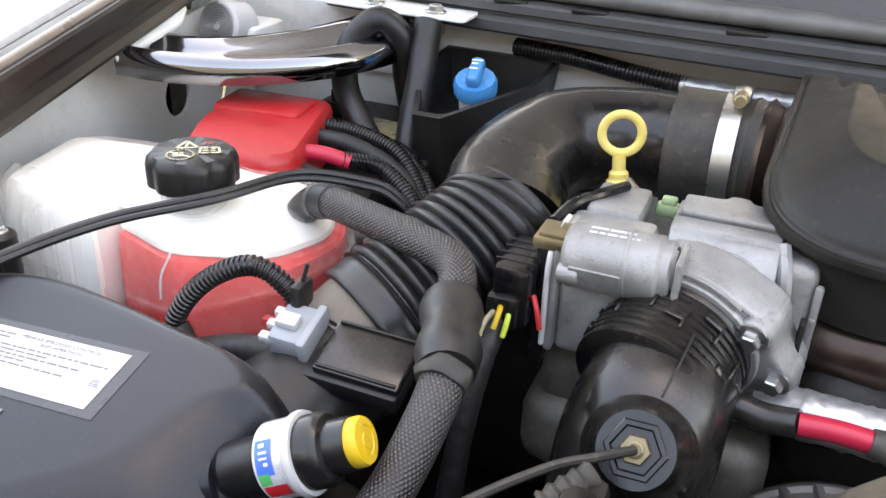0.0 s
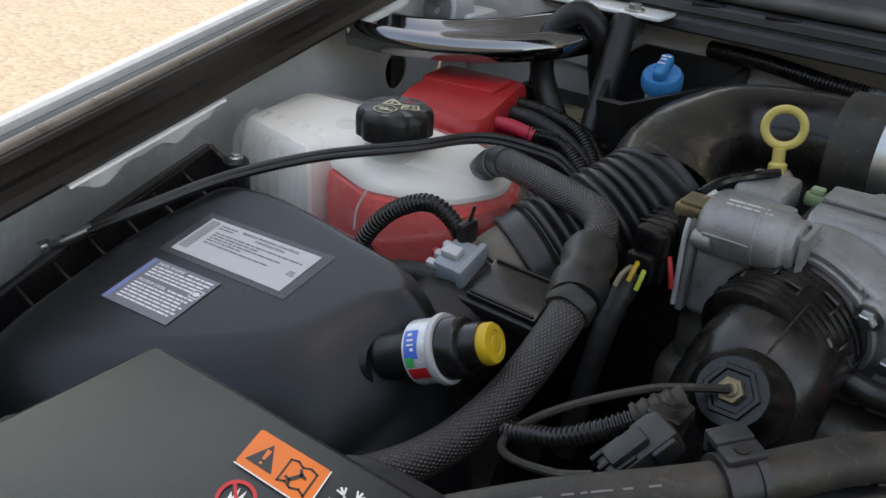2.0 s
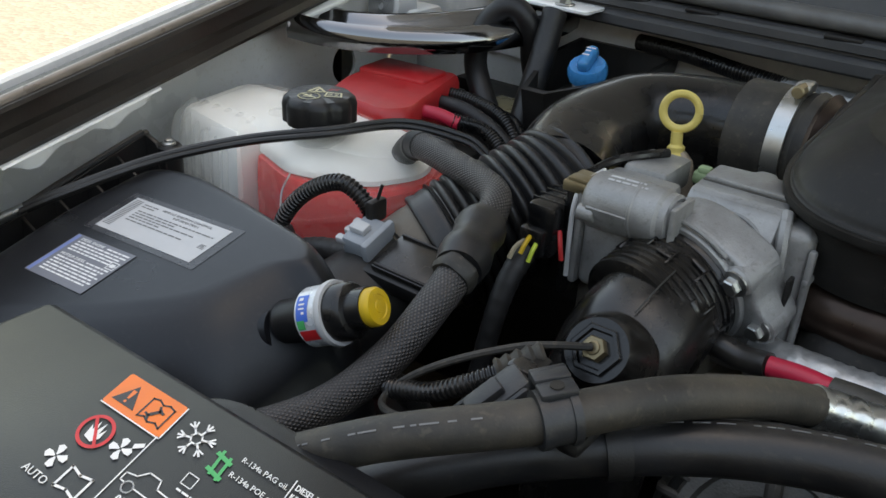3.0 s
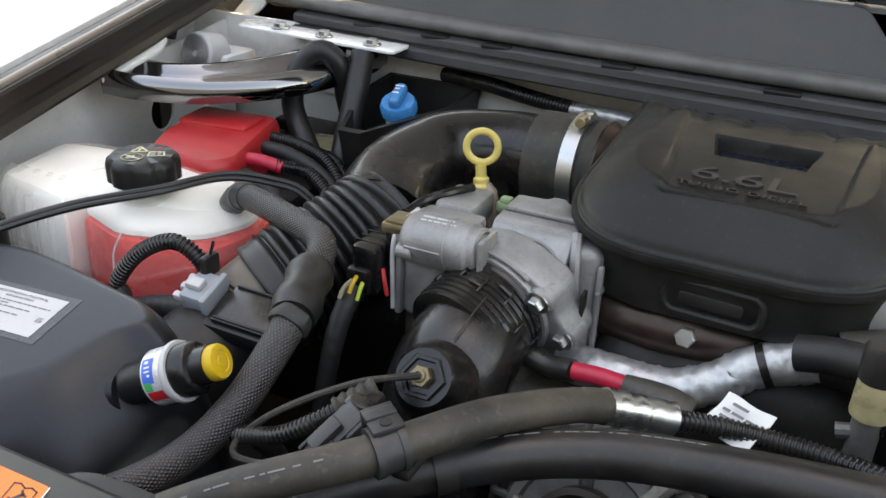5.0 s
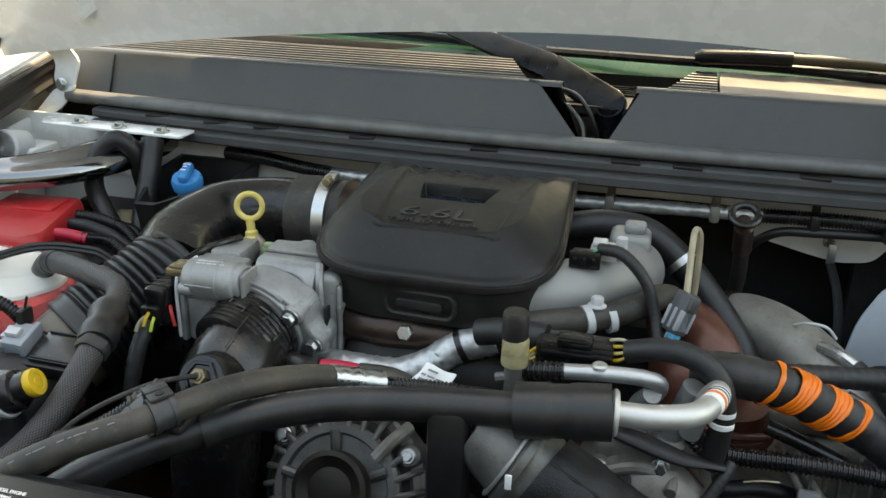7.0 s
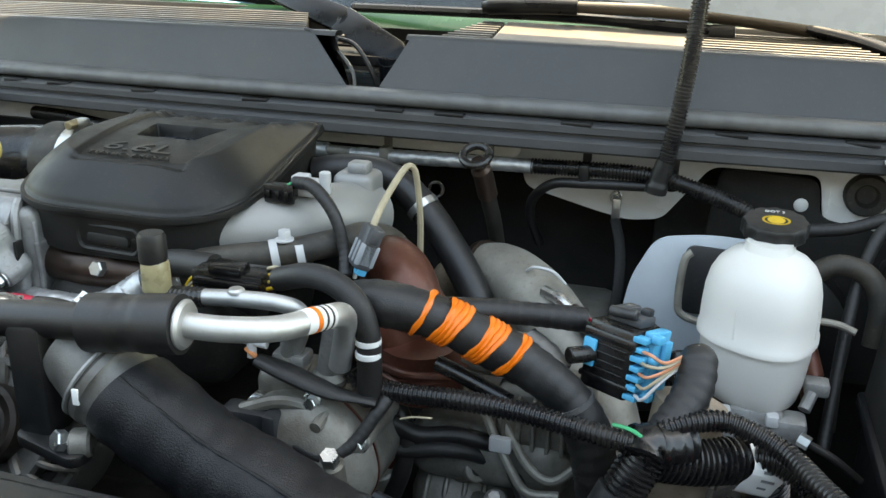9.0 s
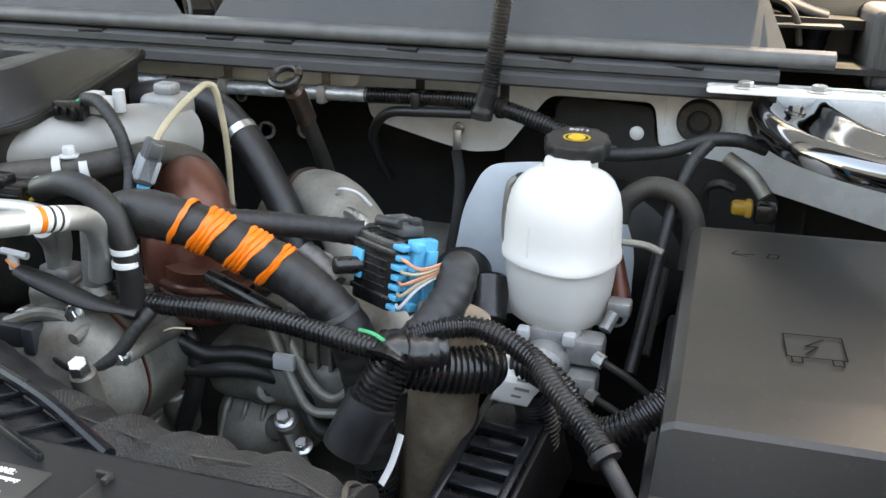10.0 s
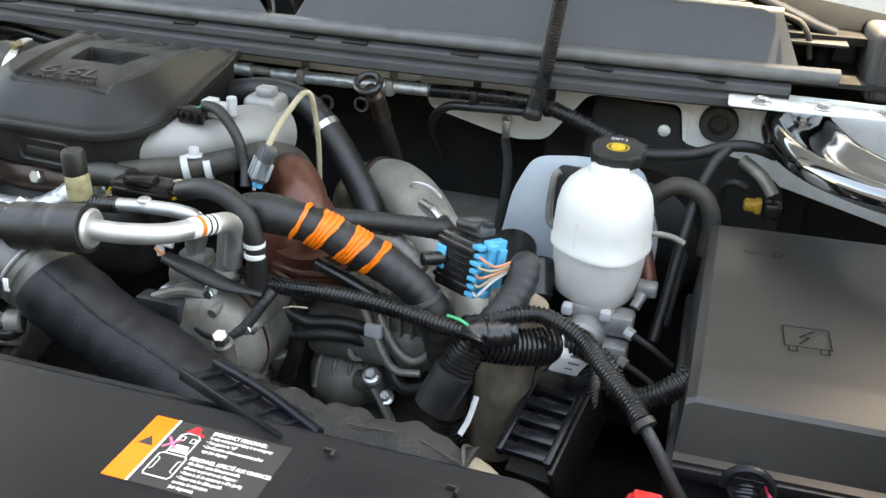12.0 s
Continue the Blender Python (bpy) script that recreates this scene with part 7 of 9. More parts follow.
part("outlet", lathe([(0.026, -0.05), (0.0305, -0.022), (0.0335, -0.008), (0.0355, -0.005), (0.0368, -0.003), (0.0368, 0.004), (0.0352, 0.006), (0.0345, 0.010), (0.0340, 0.05), (0, 0.05)], fo, 44, lambda a, z: 1 + 0.012 * math.cos(3 * a)), M_ALUDARK, rh, "grimy olive-grey cast outlet")
part("rim_wire", lathe([(0.0362, -0.0105), (0.0376, -0.0098), (0.0376, -0.0078), (0.0362, -0.0070)], fo, 44), M_ALU, rh, "thin wire ring")
part("tag", box((0.005, 0.002, 0.012), (-0.010, 0.189, 1.208), 0.0006, m=None), M_PAPER, rh)
part("sleeve", tube([(0.008, 0.221, 1.1962)] + RAX[1:6], 0.034, 36, 0.004, lambda i, s, S: 0.0345 + 0.0009 * math.sin(s * 70) + 0.0005 * math.sin(s * 230)), M_LEATHER, rh, "black grained heat sleeve with a seam")
part("seam", tube([Vector(p) + Vector((0.004, -0.020, 0.0295)) for p in RAX[1:6]], 0.0013, 6, 0.004, lambda i, s, S: 0.0011 + 0.0003 * math.sin(i * 1.5)), M_PLASTIC, rh)
part("mesh_sleeve", tube(RAX[4:9], 0.035, 36, 0.003, lambda i, s, S: 0.0345 + 0.0024 * math.sin(s * 115) + 0.0012 * math.sin(s * 290 + 1) + (0.0015 if s > S - 0.006 else 0)), M_MESH, rh, "wrinkled black mesh sleeve")
part("mesh_seam", tube([Vector(p) + Vector((0.0, -0.006 + 0.005 * (k % 2), 0.0350)) for k, p in enumerate(RAX[4:9])], 0.0006, 6, 0.004), M_OLDRUBBER, rh, "pale stitched seam")
part("frayed_edge", tube([Vector(RAX[8]) + Vector((0.004 * math.cos(a * 3), 0.0355 * math.cos(a), 0.0355 * math.sin(a))) for a in (2 * math.pi * i / 18 for i in range(19))], 0.0017, 6, 0.003), M_OLDRUBBER, rh)
part("lower_hose", tube(RAX[7:], 0.030, 28, 0.005), mat("pale_tan_hose", (0.17, 0.15, 0.11), 0.5, vary=0.2, fine=600, bump=0.2), rh, "pale tan rubber hose")
bp_ = thing("pump_bracket", "black bracket with zinc bolt beside the hose outlet", "bracket")
part("plate", slab(rounded([(-0.075, 0.195), (-0.012, 0.178), (-0.006, 0.198), (-0.05, 0.235), (-0.075, 0.235)], 0.010), 1.155, 1.164, 0.002), M_PLASTIC, bp_)
part("post", box((0.030, 0.030, 0.10), (-0.060, 0.215, 1.20), 0.006), M_PLASTIC, bp_)
part("spacer", rod((-0.024, 0.194, 1.166), (-0.010, 0.200, 1.166), 0.011, 18, 0.002), M_ALUOLD, bp_)
part("bolt", bolt((-0.026, 0.191, 1.170), (-0.4, -0.8, 0.4), 0.0075, 0.008, False), M_STEEL, bp_)

br = thing("support_strap", "black ribbed plastic cable channel beside the radiator cover", "bracket")
bs0 = plane3((0.238, 0.100, 1.240), (0.326, 0.062, 1.240), (0.250, 0.13, 1.232))
part("channel", box((0.100, 0.026, 0.004), (0.048, -0.008, -0.004), 0.0012, m=bs0), M_WIPER, br)
for k in range(5):
    part("rib", box((0.0025, 0.024, 0.003), (0.010 + 0.019 * k, -0.008, -0.001), 0.0006, m=bs0), M_WIPER, br)
part("edge", tube([bs0 @ Vector((-0.002, 0.006, 0.001)), bs0 @ Vector((0.05, 0.006, 0.002)), bs0 @ Vector((0.104, 0.005, -0.002))], 0.0034, 10, 0.005), M_WIPER, br)
part("edge", box((0.100, 0.003, 0.008), (0.048, -0.022, -0.001), 0.001, m=bs0), M_WIPER, br)

# ---- braces, brackets and hinges at the rear corners ----
for sx in (-1, 1):
    mir = Matrix.Diagonal((sx, 1, 1, 1))
    bx = thing("fender_brace", "polished curved steel brace between cowl and fender", "brace", "fender braces")
    path = spline([(0.640, 0.775, 1.270), (0.636, 0.710, 1.270), (0.662, 0.630, 1.267), (0.708, 0.580, 1.264), (0.762, 0.556, 1.262), (0.812, 0.553, 1.262)], 0.008)
    sec = [(-0.044, -0.012), (-0.046, -0.002), (-0.043, 0.008), (-0.035, 0.0135), (-0.027, 0.012), (-0.021, 0.005), (-0.012, -0.001), (0.0, -0.003), (0.012, -0.001), (0.021, 0.005), (0.027, 0.012), (0.035, 0.0135), (0.043, 0.008), (0.046, -0.002), (0.044, -0.012), (0.038, -0.012), (0.030, 0.004), (0.0, -0.007), (-0.030, 0.004), (-0.038, -0.012)]
    bm = bmesh.new()
    rings = []
    for i, p in enumerate(path):
        d = (path[min(i + 1, len(path) - 1)] - path[max(i - 1, 0)]).normalized()
        side = d.cross(Vector((0, 0, 1))).normalized()
        k = 0.80 + 0.20 * math.sin(math.pi * min(1.0, 1.2 * i / len(path)))
        rings.append([bm.verts.new(p + side * u * k + Vector((0, 0, w))) for u, w in sec])
    for a, b in zip(rings, rings[1:]):
        for i in range(len(sec)):
            j = (i + 1) % len(sec)
            bm.faces.new((a[i], a[j], b[j], b[i]))
    part("bar", move(bm, mir), M_CHROME, bx, smooth=60)
    part("end_tab", move(slab(rounded([(0.806, -0.040), (0.840, 0.000), (0.846, 0.075), (0.818, 0.084), (0.800, 0.050)], 0.008), -0.004, 0.002, 0.0015, Matrix.Translation((0, 0.552, 1.272)) @ Matrix.Rotation(radians(11), 4, "X")), mir), M_INNER, bx, "scuffed pale end plate")
    for q in ((0.640, 0.752, 1.268), (0.824, 0.572, 1.278), (0.826, 0.612, 1.286)):
        part("bolt", move(bolt(q, (0, 0, 1), 0.007, 0.006), mir), M_STEEL, bx)
    bk = thing("cowl_bracket", "white painted cowl bracket with three bolts", "bracket", "cowl brackets")
    part("plate", move(slab(rounded([(0.552, 0.696), (0.775, 0.708), (0.79, 0.745), (0.552, 0.740)], 0.008), 1.292, 1.2955, 0.001), mir), M_WHITE, bk)
    for q in ((0.588, 0.712, 1.2957), (0.655, 0.716, 1.2957), (0.721, 0.722, 1.2957)):
        part("bolt", move(bolt(q, (0, 0, 1), 0.0072, 0.006), mir), M_STEEL, bk)
    hg = thing("hinge", "white painted hood hinge with dark link and coil spring", "hinge", "hood hinges")
    HB = Matrix.Translation((0, 0.812, 0)) @ Matrix.Rotation(radians(90), 4, "X")
    part("arm", move(slab(rounded([(0.905, 1.440), (0.875, 1.462), (0.812, 1.408), (0.772, 1.366), (0.790, 1.318), (0.822, 1.330), (0.812, 1.362), (0.840, 1.388)], 0.012), 0, 0.006, 0.0015, HB), mir), M_INNER, hg)
    part("foot_plate", move(slab(rounded([(0.780, 1.330), (0.818, 1.322), (0.868, 1.272), (0.852, 1.262), (0.806, 1.296)], 0.008), 0.004, 0.010, 0.0015, HB), mir), M_INNER, hg)
    part("link", move(tube([(0.868, 0.690, 1.270), (0.872, 0.725, 1.330), (0.880, 0.770, 1.400), (0.886, 0.795, 1.450)], 0.010, 10, 0.006, flat=0.5), mir), M_DARK, hg, "dark flat link")
    for q in ((0.812, 0.804, 1.390), (0.872, 0.804, 1.444), (0.802, 0.800, 1.330)):
        part("bolt", move(bolt(q, (0, -1, 0.1), 0.0065, 0.006), mir), M_STEEL, hg)
    fs = frame3((0.812, 0.676, 1.262), (0.15, -1, 0.25))
    part("coil_hub", move(lathe([(0, -0.03), (0.026, -0.03), (0.026, 0), (0.023, 0.003), (0, 0.003)], fs, 32), mir), M_PALEGREY, hg)
    part("coil_spring", move(tube([fs @ Vector(((0.004 + 0.0026 * a / 6.283) * math.cos(a), (0.004 + 0.0026 * a / 6.283) * math.sin(a), 0.004)) for a in (i * 0.5 for i in range(92))], 0.0010, 6, 0.002), mir), M_ALU, hg)
    part("post", move(box((0.05, 0.06, 0.03), (0.80, 0.715, 1.245), 0.006), mir), M_INNER, hg)

# ---- left rear corner ----
rc = thing("terminal_cover", "red plastic battery terminal cover with red cables", "terminal cover")
part("shell", ring_loft([(1.04, 1.185), (1.03, 1.222), (1.0, 1.228), (0.95, 1.231)], rounded([(-0.695, 0.458), (-0.618, 0.448), (-0.602, 0.470), (-0.640, 0.600), (-0.735, 0.592), (-0.722, 0.545), (-0.715, 0.505)], 0.010, 4), (-0.665, 0.52)), M_RED, rc)
part("raised_step", slab(rounded([(-0.722, 0.530), (-0.640, 0.538), (-0.648, 0.590), (-0.728, 0.584)], 0.008), 1.228, 1.234, 0.002), M_RED, rc)
part("clip_hinge", box((0.012, 0.020, 0.012), (-0.612, 0.478, 1.212), 0.003), M_RED, rc)
for pts, r, mt2, lb in (([(-0.612, 0.462, 1.205), (-0.580, 0.452, 1.200), (-0.556, 0.436, 1.186), (-0.548, 0.42, 1.165)], 0.0068, M_REDWIRE, "red cable"), ([(-0.625, 0.500, 1.218), (-0.598, 0.506, 1.219), (-0.574, 0.512, 1.213)], 0.0066, M_REDWIRE, "red cable")):
    part("red_cable", tube(pts, r, 14, 0.004), mt2, rc, lb)
part("sleeve", conduit([(-0.582, 0.510, 1.2155), (-0.555, 0.530, 1.205), (-0.52, 0.52, 1.18), (-0.50, 0.50, 1.14)], 0.0075), M_CONDUIT, rc)
part("sleeve", taped([(-0.606, 0.488, 1.208), (-0.57, 0.482, 1.200), (-0.54, 0.47, 1.175), (-0.53, 0.455, 1.14)], 0.0085), M_TAPE, rc)
part("sleeve", conduit([(-0.640, 0.57, 1.218), (-0.60, 0.575, 1.215), (-0.555, 0.565, 1.205), (-0.52, 0.545, 1.17)], 0.007), M_CONDUIT, rc)
part("sleeve", taped([(-0.635, 0.545, 1.216), (-0.59, 0.548, 1.213), (-0.545, 0.545, 1.195), (-0.515, 0.53, 1.16)], 0.0075), M_TAPE, rc)
part("sleeve", conduit([(-0.60, 0.60, 1.20), (-0.56, 0.585, 1.20), (-0.525, 0.56, 1.18), (-0.505, 0.53, 1.14)], 0.006), M_CONDUIT, rc)
part("ring_band", tube([(-0.553, 0.433, 1.184), (-0.549, 0.424, 1.172)], 0.0085, 14, 0.003), M_STEEL, rc)
bt = thing("battery", "black battery with worn yellow sticker behind the tank", "battery")
part("case", box((0.20, 0.16, 0.17), (-0.66, 0.575, 1.10), 0.008), M_PLASTIC, bt)
part("lid", box((0.17, 0.15, 0.012), (-0.62, 0.64, 1.190), 0.004), M_COVER, bt)
part("sticker", box((0.075, 0.045, 0.001), (-0.590, 0.640, 1.1970), 0.0), M_AMBER, bt, "worn yellow sticker")
part("terminal_clamp", join(box((0.030, 0.020, 0.014), (-0.665, 0.655, 1.205), 0.003), rod((-0.665, 0.655, 1.19), (-0.665, 0.655, 1.222), 0.006, 8)), M_DARK, bt)

bb = thing("washer_filler", "black filler box with blue twist cap", "filler")
wl = [(-0.549, 0.574), (-0.524, 0.575), (-0.476, 0.690), (-0.476, 0.775), (-0.598, 0.775), (-0.594, 0.690)]
bm = bmesh.new()
o = [(x, y) for x, y in wl]
cxy = (-0.535, 0.70)
i_ = [(cxy[0] + (x - cxy[0]) * 0.90, cxy[1] + (y - cxy[1]) * 0.92) for x, y in wl]
R = []
for poly, z, k in ((o, 1.14, 0.80), (o, 1.242, 1.0), (i_, 1.242, 1.0), (i_, 1.20, 0.92)):
    R.append([bm.verts.new((cxy[0] + (x - cxy[0]) * k, cxy[1] + (y - cxy[1]) * k, z + 0.12 * (y - 0.61) * (0.35 if z > 1.18 else 0))) for x, y in poly])
for a, b in zip(R, R[1:]):
    for i in range(6):
        bm.faces.new((a[i], a[(i + 1) % 6], b[(i + 1) % 6], b[i]))
bm.faces.new(R[0][::-1])
bm.faces.new(R[-1])
part("box", bm, M_PLASTIC, bb)
fb = frame3((-0.524, 0.664, 1.230), (0.05, -0.35, 0.9))
part("neck", lathe([(0.016, -0.02), (0.016, 0.012), (0.014, 0.014), (0, 0.014)], fb, 24), M_PALEGREY, bb)
cp = part("cap", lathe([(0, 0.012), (0.0195, 0.012), (0.0200, 0.014), (0.0200, 0.023), (0.0180, 0.027), (0, 0.028)], fb, 48, lambda a, z: 1 + 0.02 * math.cos(16 * a)), M_BLUE, bb, "blue twist cap")
part("grip", box((0.013, 0.034, 0.014), (0, 0.002, 0.032), 0.005, 3, m=fb), M_BLUE, cp)
part("print", bars([(-0.005, 0.005, 0.010), (-0.004, 0.004, 0.005), (-0.005, 0.005, -0.002)], fb @ Matrix.Translation((0, 0, 0.0394)), 0.0018, 3, 0.0), M_WHITEINK, cp)

hp = thing("heater_hose_loop", "looped black rubber hose beside the filler box", "hose")
part("hose", tube([(-0.560, 0.585, 1.165), (-0.590, 0.597, 1.185), (-0.618, 0.612, 1.210), (-0.643, 0.630, 1.240), (-0.643, 0.645, 1.274), (-0.620, 0.655, 1.296), (-0.601, 0.665, 1.277), (-0.603, 0.680, 1.238), (-0.603, 0.70, 1.19)], 0.0125, 20, 0.005), M_RUBBER, hp)
part("second_hose", tube([(-0.581, 0.680, 1.294), (-0.579, 0.668, 1.272), (-0.576, 0.653, 1.247), (-0.573, 0.630, 1.214), (-0.569, 0.612, 1.185), (-0.566, 0.60, 1.14)], 0.0130, 20, 0.005, flat=1.2), M_RUBBER, hp)

ca = thing("hood_cable", "thin black twin cable lying over the tank", "cable")
for k, off in enumerate(((0, 0, 0), (0.001, 0.0, 0.0052), (0.002, -0.004, 0.002))):
    part("strand", tube([(x + off[0], y + off[1], z + off[2]) for x, y, z in ((-0.736, 0.166, 1.186), (-0.715, 0.190, 1.199), (-0.688, 0.253, 1.215), (-0.655, 0.316, 1.2235), (-0.600, 0.362, 1.234), (-0.571, 0.420, 1.234), (-0.531, 0.445, 1.227), (-0.506, 0.450, 1.219), (-0.475, 0.456, 1.185))], 0.0026, 8, 0.006), M_RUBBER, ca)
part("ferrule", rod((-0.752, 0.150, 1.178), (-0.735, 0.168, 1.189), 0.0045, 12, 0.001), M_STEEL, ca)
part("end_clip", join(rod((-0.766, 0.142, 1.172), (-0.750, 0.152, 1.178), 0.003, 10), box((0.010, 0.012, 0.010), (-0.764, 0.143, 1.172), 0.003)), M_STEEL, ca, "zinc cable clip")
part("lower_strand", tube([(-0.758, 0.146, 1.170), (-0.765, 0.11, 1.15), (-0.745, 0.07, 1.14), (-0.72, 0.05, 1.12)], 0.003, 8, 0.006), M_RUBBER, ca)

sw = thing("harness_branch", "black corrugated wiring branch with plugs in front of the canister", "wiring")
part("conduit", conduit([(-0.395, 0.200, 1.170), (-0.384, 0.188, 1.176), (-0.370, 0.185, 1.183), (-0.351, 0.185, 1.190), (-0.331, 0.191, 1.202), (-0.316, 0.201, 1.212), (-0.309, 0.210, 1.217)], 0.0060, 0.0032), M_CONDUIT, sw)
pgm = frame3((-0.305, 0.182, 1.2070), (-0.022, -0.036, -0.028))
part("plug", join(box((0.020, 0.017, 0.040), (0, 0, 0), 0.003, m=pgm), box((0.024, 0.010, 0.014), (0, 0.002, -0.010), 0.002, m=pgm), box((0.012, 0.006, 0.022), (0, 0.010, 0.004), 0.002, m=pgm)), M_CLIP, sw, "dark grey plug")
part("plug_ribs", join(*[box((0.003, 0.020, 0.018), (-0.007 + 0.007 * k, 0, 0.012), 0.0008, m=pgm) for k in range(3)]), M_PLASTIC, sw)
part("plug", box((0.020, 0.022, 0.018), (-0.302, 0.206, 1.214), 0.004), M_SMOOTH, sw)
part("frayed_tape", tube([(-0.318, 0.200, 1.211), (-0.309, 0.209, 1.217), (-0.300, 0.218, 1.222)], 0.0075, 12, 0.002, lambda i, s, S: 0.0072 + 0.0010 * math.sin(i * 2.1)), M_OLDRUBBER, sw)
part("branch", taped([(-0.395, 0.200, 1.170), (-0.400, 0.22, 1.15), (-0.40, 0.25, 1.11)], 0.0075), M_TAPE, sw)

# ---- pipe along the firewall ----
fp = thing("firewall_line", "foil-sleeved line with corrugated ends along the firewall", "pipe")
PY, PZ = 0.722, 1.2560
part("left_conduit", conduit([(-0.52, 0.765, 1.260), (-0.46, 0.752, 1.261), (-0.40, 0.735, 1.259), (-0.345, 0.728, PZ)], 0.0090, 0.0038, 16), M_CONDUIT, fp)
part("foil_sleeve", crinkled([(-0.35, 0.728, PZ), (-0.25, PY, PZ), (-0.13, PY, PZ), (-0.06, PY, PZ)], 0.0088, 21, 16, 0.004, 0.0006), M_FOIL, fp, smooth=45)
part("bare_pipe", tube([(-0.10, PY, PZ + 0.001), (0.0, PY, PZ), (0.03, PY, PZ)], 0.0062, 14, 0.006), M_GREYPIPE, fp)
part("foil_sleeve", crinkled([(-0.03, PY, PZ - 0.002), (0.09, PY, PZ + 0.001), (0.192, PY, PZ + 0.003)], 0.0082, 22, 16, 0.004, 0.0006), M_FOIL, fp, smooth=45)
part("right_conduit", conduit([(0.190, PY, PZ + 0.003), (0.25, PY, PZ + 0.005), (0.32, 0.716, PZ + 0.006), (0.375, 0.708, 1.252), (0.425, 0.700, 1.236), (0.455, 0.69, 1.222)], 0.0092, 0.0038, 16), M_CONDUIT, fp)
part("thin_hose", tube([(0.35, 0.735, 1.255), (0.41, 0.722, 1.236), (0.47, 0.712, 1.222)], 0.0058, 10, 0.006), M_OLDRUBBER, fp)
for x, mt2 in ((0.014, M_ALUOLD), (0.138, M_ALUOLD), (0.250, M_PLASTIC), (0.345, M_PLASTIC)):
    c = part("clip", join(box((0.012, 0.022, 0.022), (x, PY, PZ + 0.001), 0.004), box((0.010, 0.005, 0.030), (x + 0.001, PY + 0.006, PZ + 0.022), 0.002)), mt2, fp)
part("side_hose", tube([(0.330, 0.718, 1.249), (0.252, 0.716, 1.246), (0.215, 0.725, 1.240), (0.190, 0.745, 1.216), (0.182, 0.77, 1.185), (0.19, 0.80, 1.14)], 0.0058, 12, 0.006), M_RUBBER, fp)
vd = thing("hood_wiring", "corrugated black conduit rising from the firewall to the hood", "conduit")
part("conduit", conduit([(0.337, 0.692, 1.275), (0.345, 0.690, 1.33), (0.352, 0.695, 1.40), (0.356, 0.705, 1.47), (0.358, 0.72, 1.55)], 0.0092, 0.0038, 16), M_CONDUIT, vd)
part("plug_end", tube([(0.330, 0.692, 1.250), (0.333, 0.692, 1.268), (0.338, 0.692, 1.285)], 0.0098, 16, 0.003, lambda i, s, S: 0.0098 + (0.002 if s < 0.010 else 0)), M_PLASTIC, vd)
gs = thing("ground_strap", "braided earth strap bolted to the firewall", "cable")
part("bolt", bolt((0.281, 0.781, 1.216), (0, -1, 0), 0.005, 0.006), M_STEEL, gs)
part("lug", box((0.010, 0.004, 0.026), (0.284, 0.765, 1.205), 0.0015), M_STEEL, gs)
part("strap", tube([(0.284, 0.762, 1.194), (0.294, 0.745, 1.165), (0.298, 0.72, 1.125), (0.294, 0.70, 1.07)], 0.0065, 10, 0.005, flat=0.5), M_MESH, gs)
td = thing("transmission_dipstick", "black ring-handled dipstick in a dark tube", "dipstick")
fd2 = frame3((0.160, 0.586, 1.2995), (0, -0.55, 0.85))
part("ring_handle", tube([fd2 @ Vector((0.0135 * math.cos(a), 0.0135 * math.sin(a), 0)) for a in (2 * math.pi * i / 16 for i in range(17))], 0.0042, 10, 0.003), M_SMOOTH, td)
part("stem", tube([(0.160, 0.592, 1.292), (0.163, 0.605, 1.275), (0.165, 0.62, 1.25)], 0.0085, 14, 0.004, lambda i, s, S: 0.0075 + (0.003 if s > 0.010 else 0)), M_HOTPIPE, td)
part("tube", tube([(0.165, 0.618, 1.252), (0.168, 0.65, 1.20), (0.165, 0.70, 1.12), (0.16, 0.75, 1.0)], 0.0085, 14, 0.008), M_DARK, td)

# ---- intake bridge right of the cover ----
ib = thing("intake_bridge", "pale cast aluminium intake bridge with sensor", "intake pipe")
part("casting", tube([(-0.075, 0.455, 1.238), (-0.03, 0.455, 1.240), (0.010, 0.478, 1.243), (0.040, 0.515, 1.245), (0.055, 0.56, 1.235)], 0.033, 28, 0.006, lambda i, s, S: 0.030 + 0.003 * s / S), M_ALUCLEAN, ib, smooth=60)
part("end_boss", box((0.042, 0.040, 0.050), (0.048, 0.553, 1.257), 0.008, 3), M_ALUCLEAN, ib)
part("end_tab", box((0.022, 0.018, 0.012), (0.052, 0.548, 1.287), 0.004), M_ALU, ib)
part("sensor", join(box((0.026, 0.020, 0.016), (0.026, 0.480, 1.282), 0.004), rod((0.042, 0.487, 1.275), (0.042, 0.487, 1.296), 0.0055, 12, 0.001), box((0.014, 0.016, 0.005), (0.022, 0.478, 1.2915), 0.0015)), M_GREYLABEL, ib, "pale plastic sensor")
part("sensor_plug", join(box((0.026, 0.016, 0.015), (0.010, 0.463, 1.280), 0.003), box((0.030, 0.005, 0.018), (0.010, 0.4565, 1.280), 0.002), *[box((0.004, 0.004, 0.008), (0.001 + 0.009 * k, 0.4530, 1.280), 0.001) for k in range(3)]), M_SMOOTH, ib, "black three-way plug")
part("sensor_lead", taped([(0.022, 0.465, 1.290), (0.045, 0.455, 1.290), (0.068, 0.446, 1.270), (0.080, 0.440, 1.240), (0.085, 0.43, 1.22)], 0.0058, 0.006), M_TAPE, ib)
part("wire", tube([(0.016, 0.462, 1.284), (0.018, 0.459, 1.289), (0.024, 0.462, 1.291)], 0.0012, 6, 0.002), M_GREEN, ib)
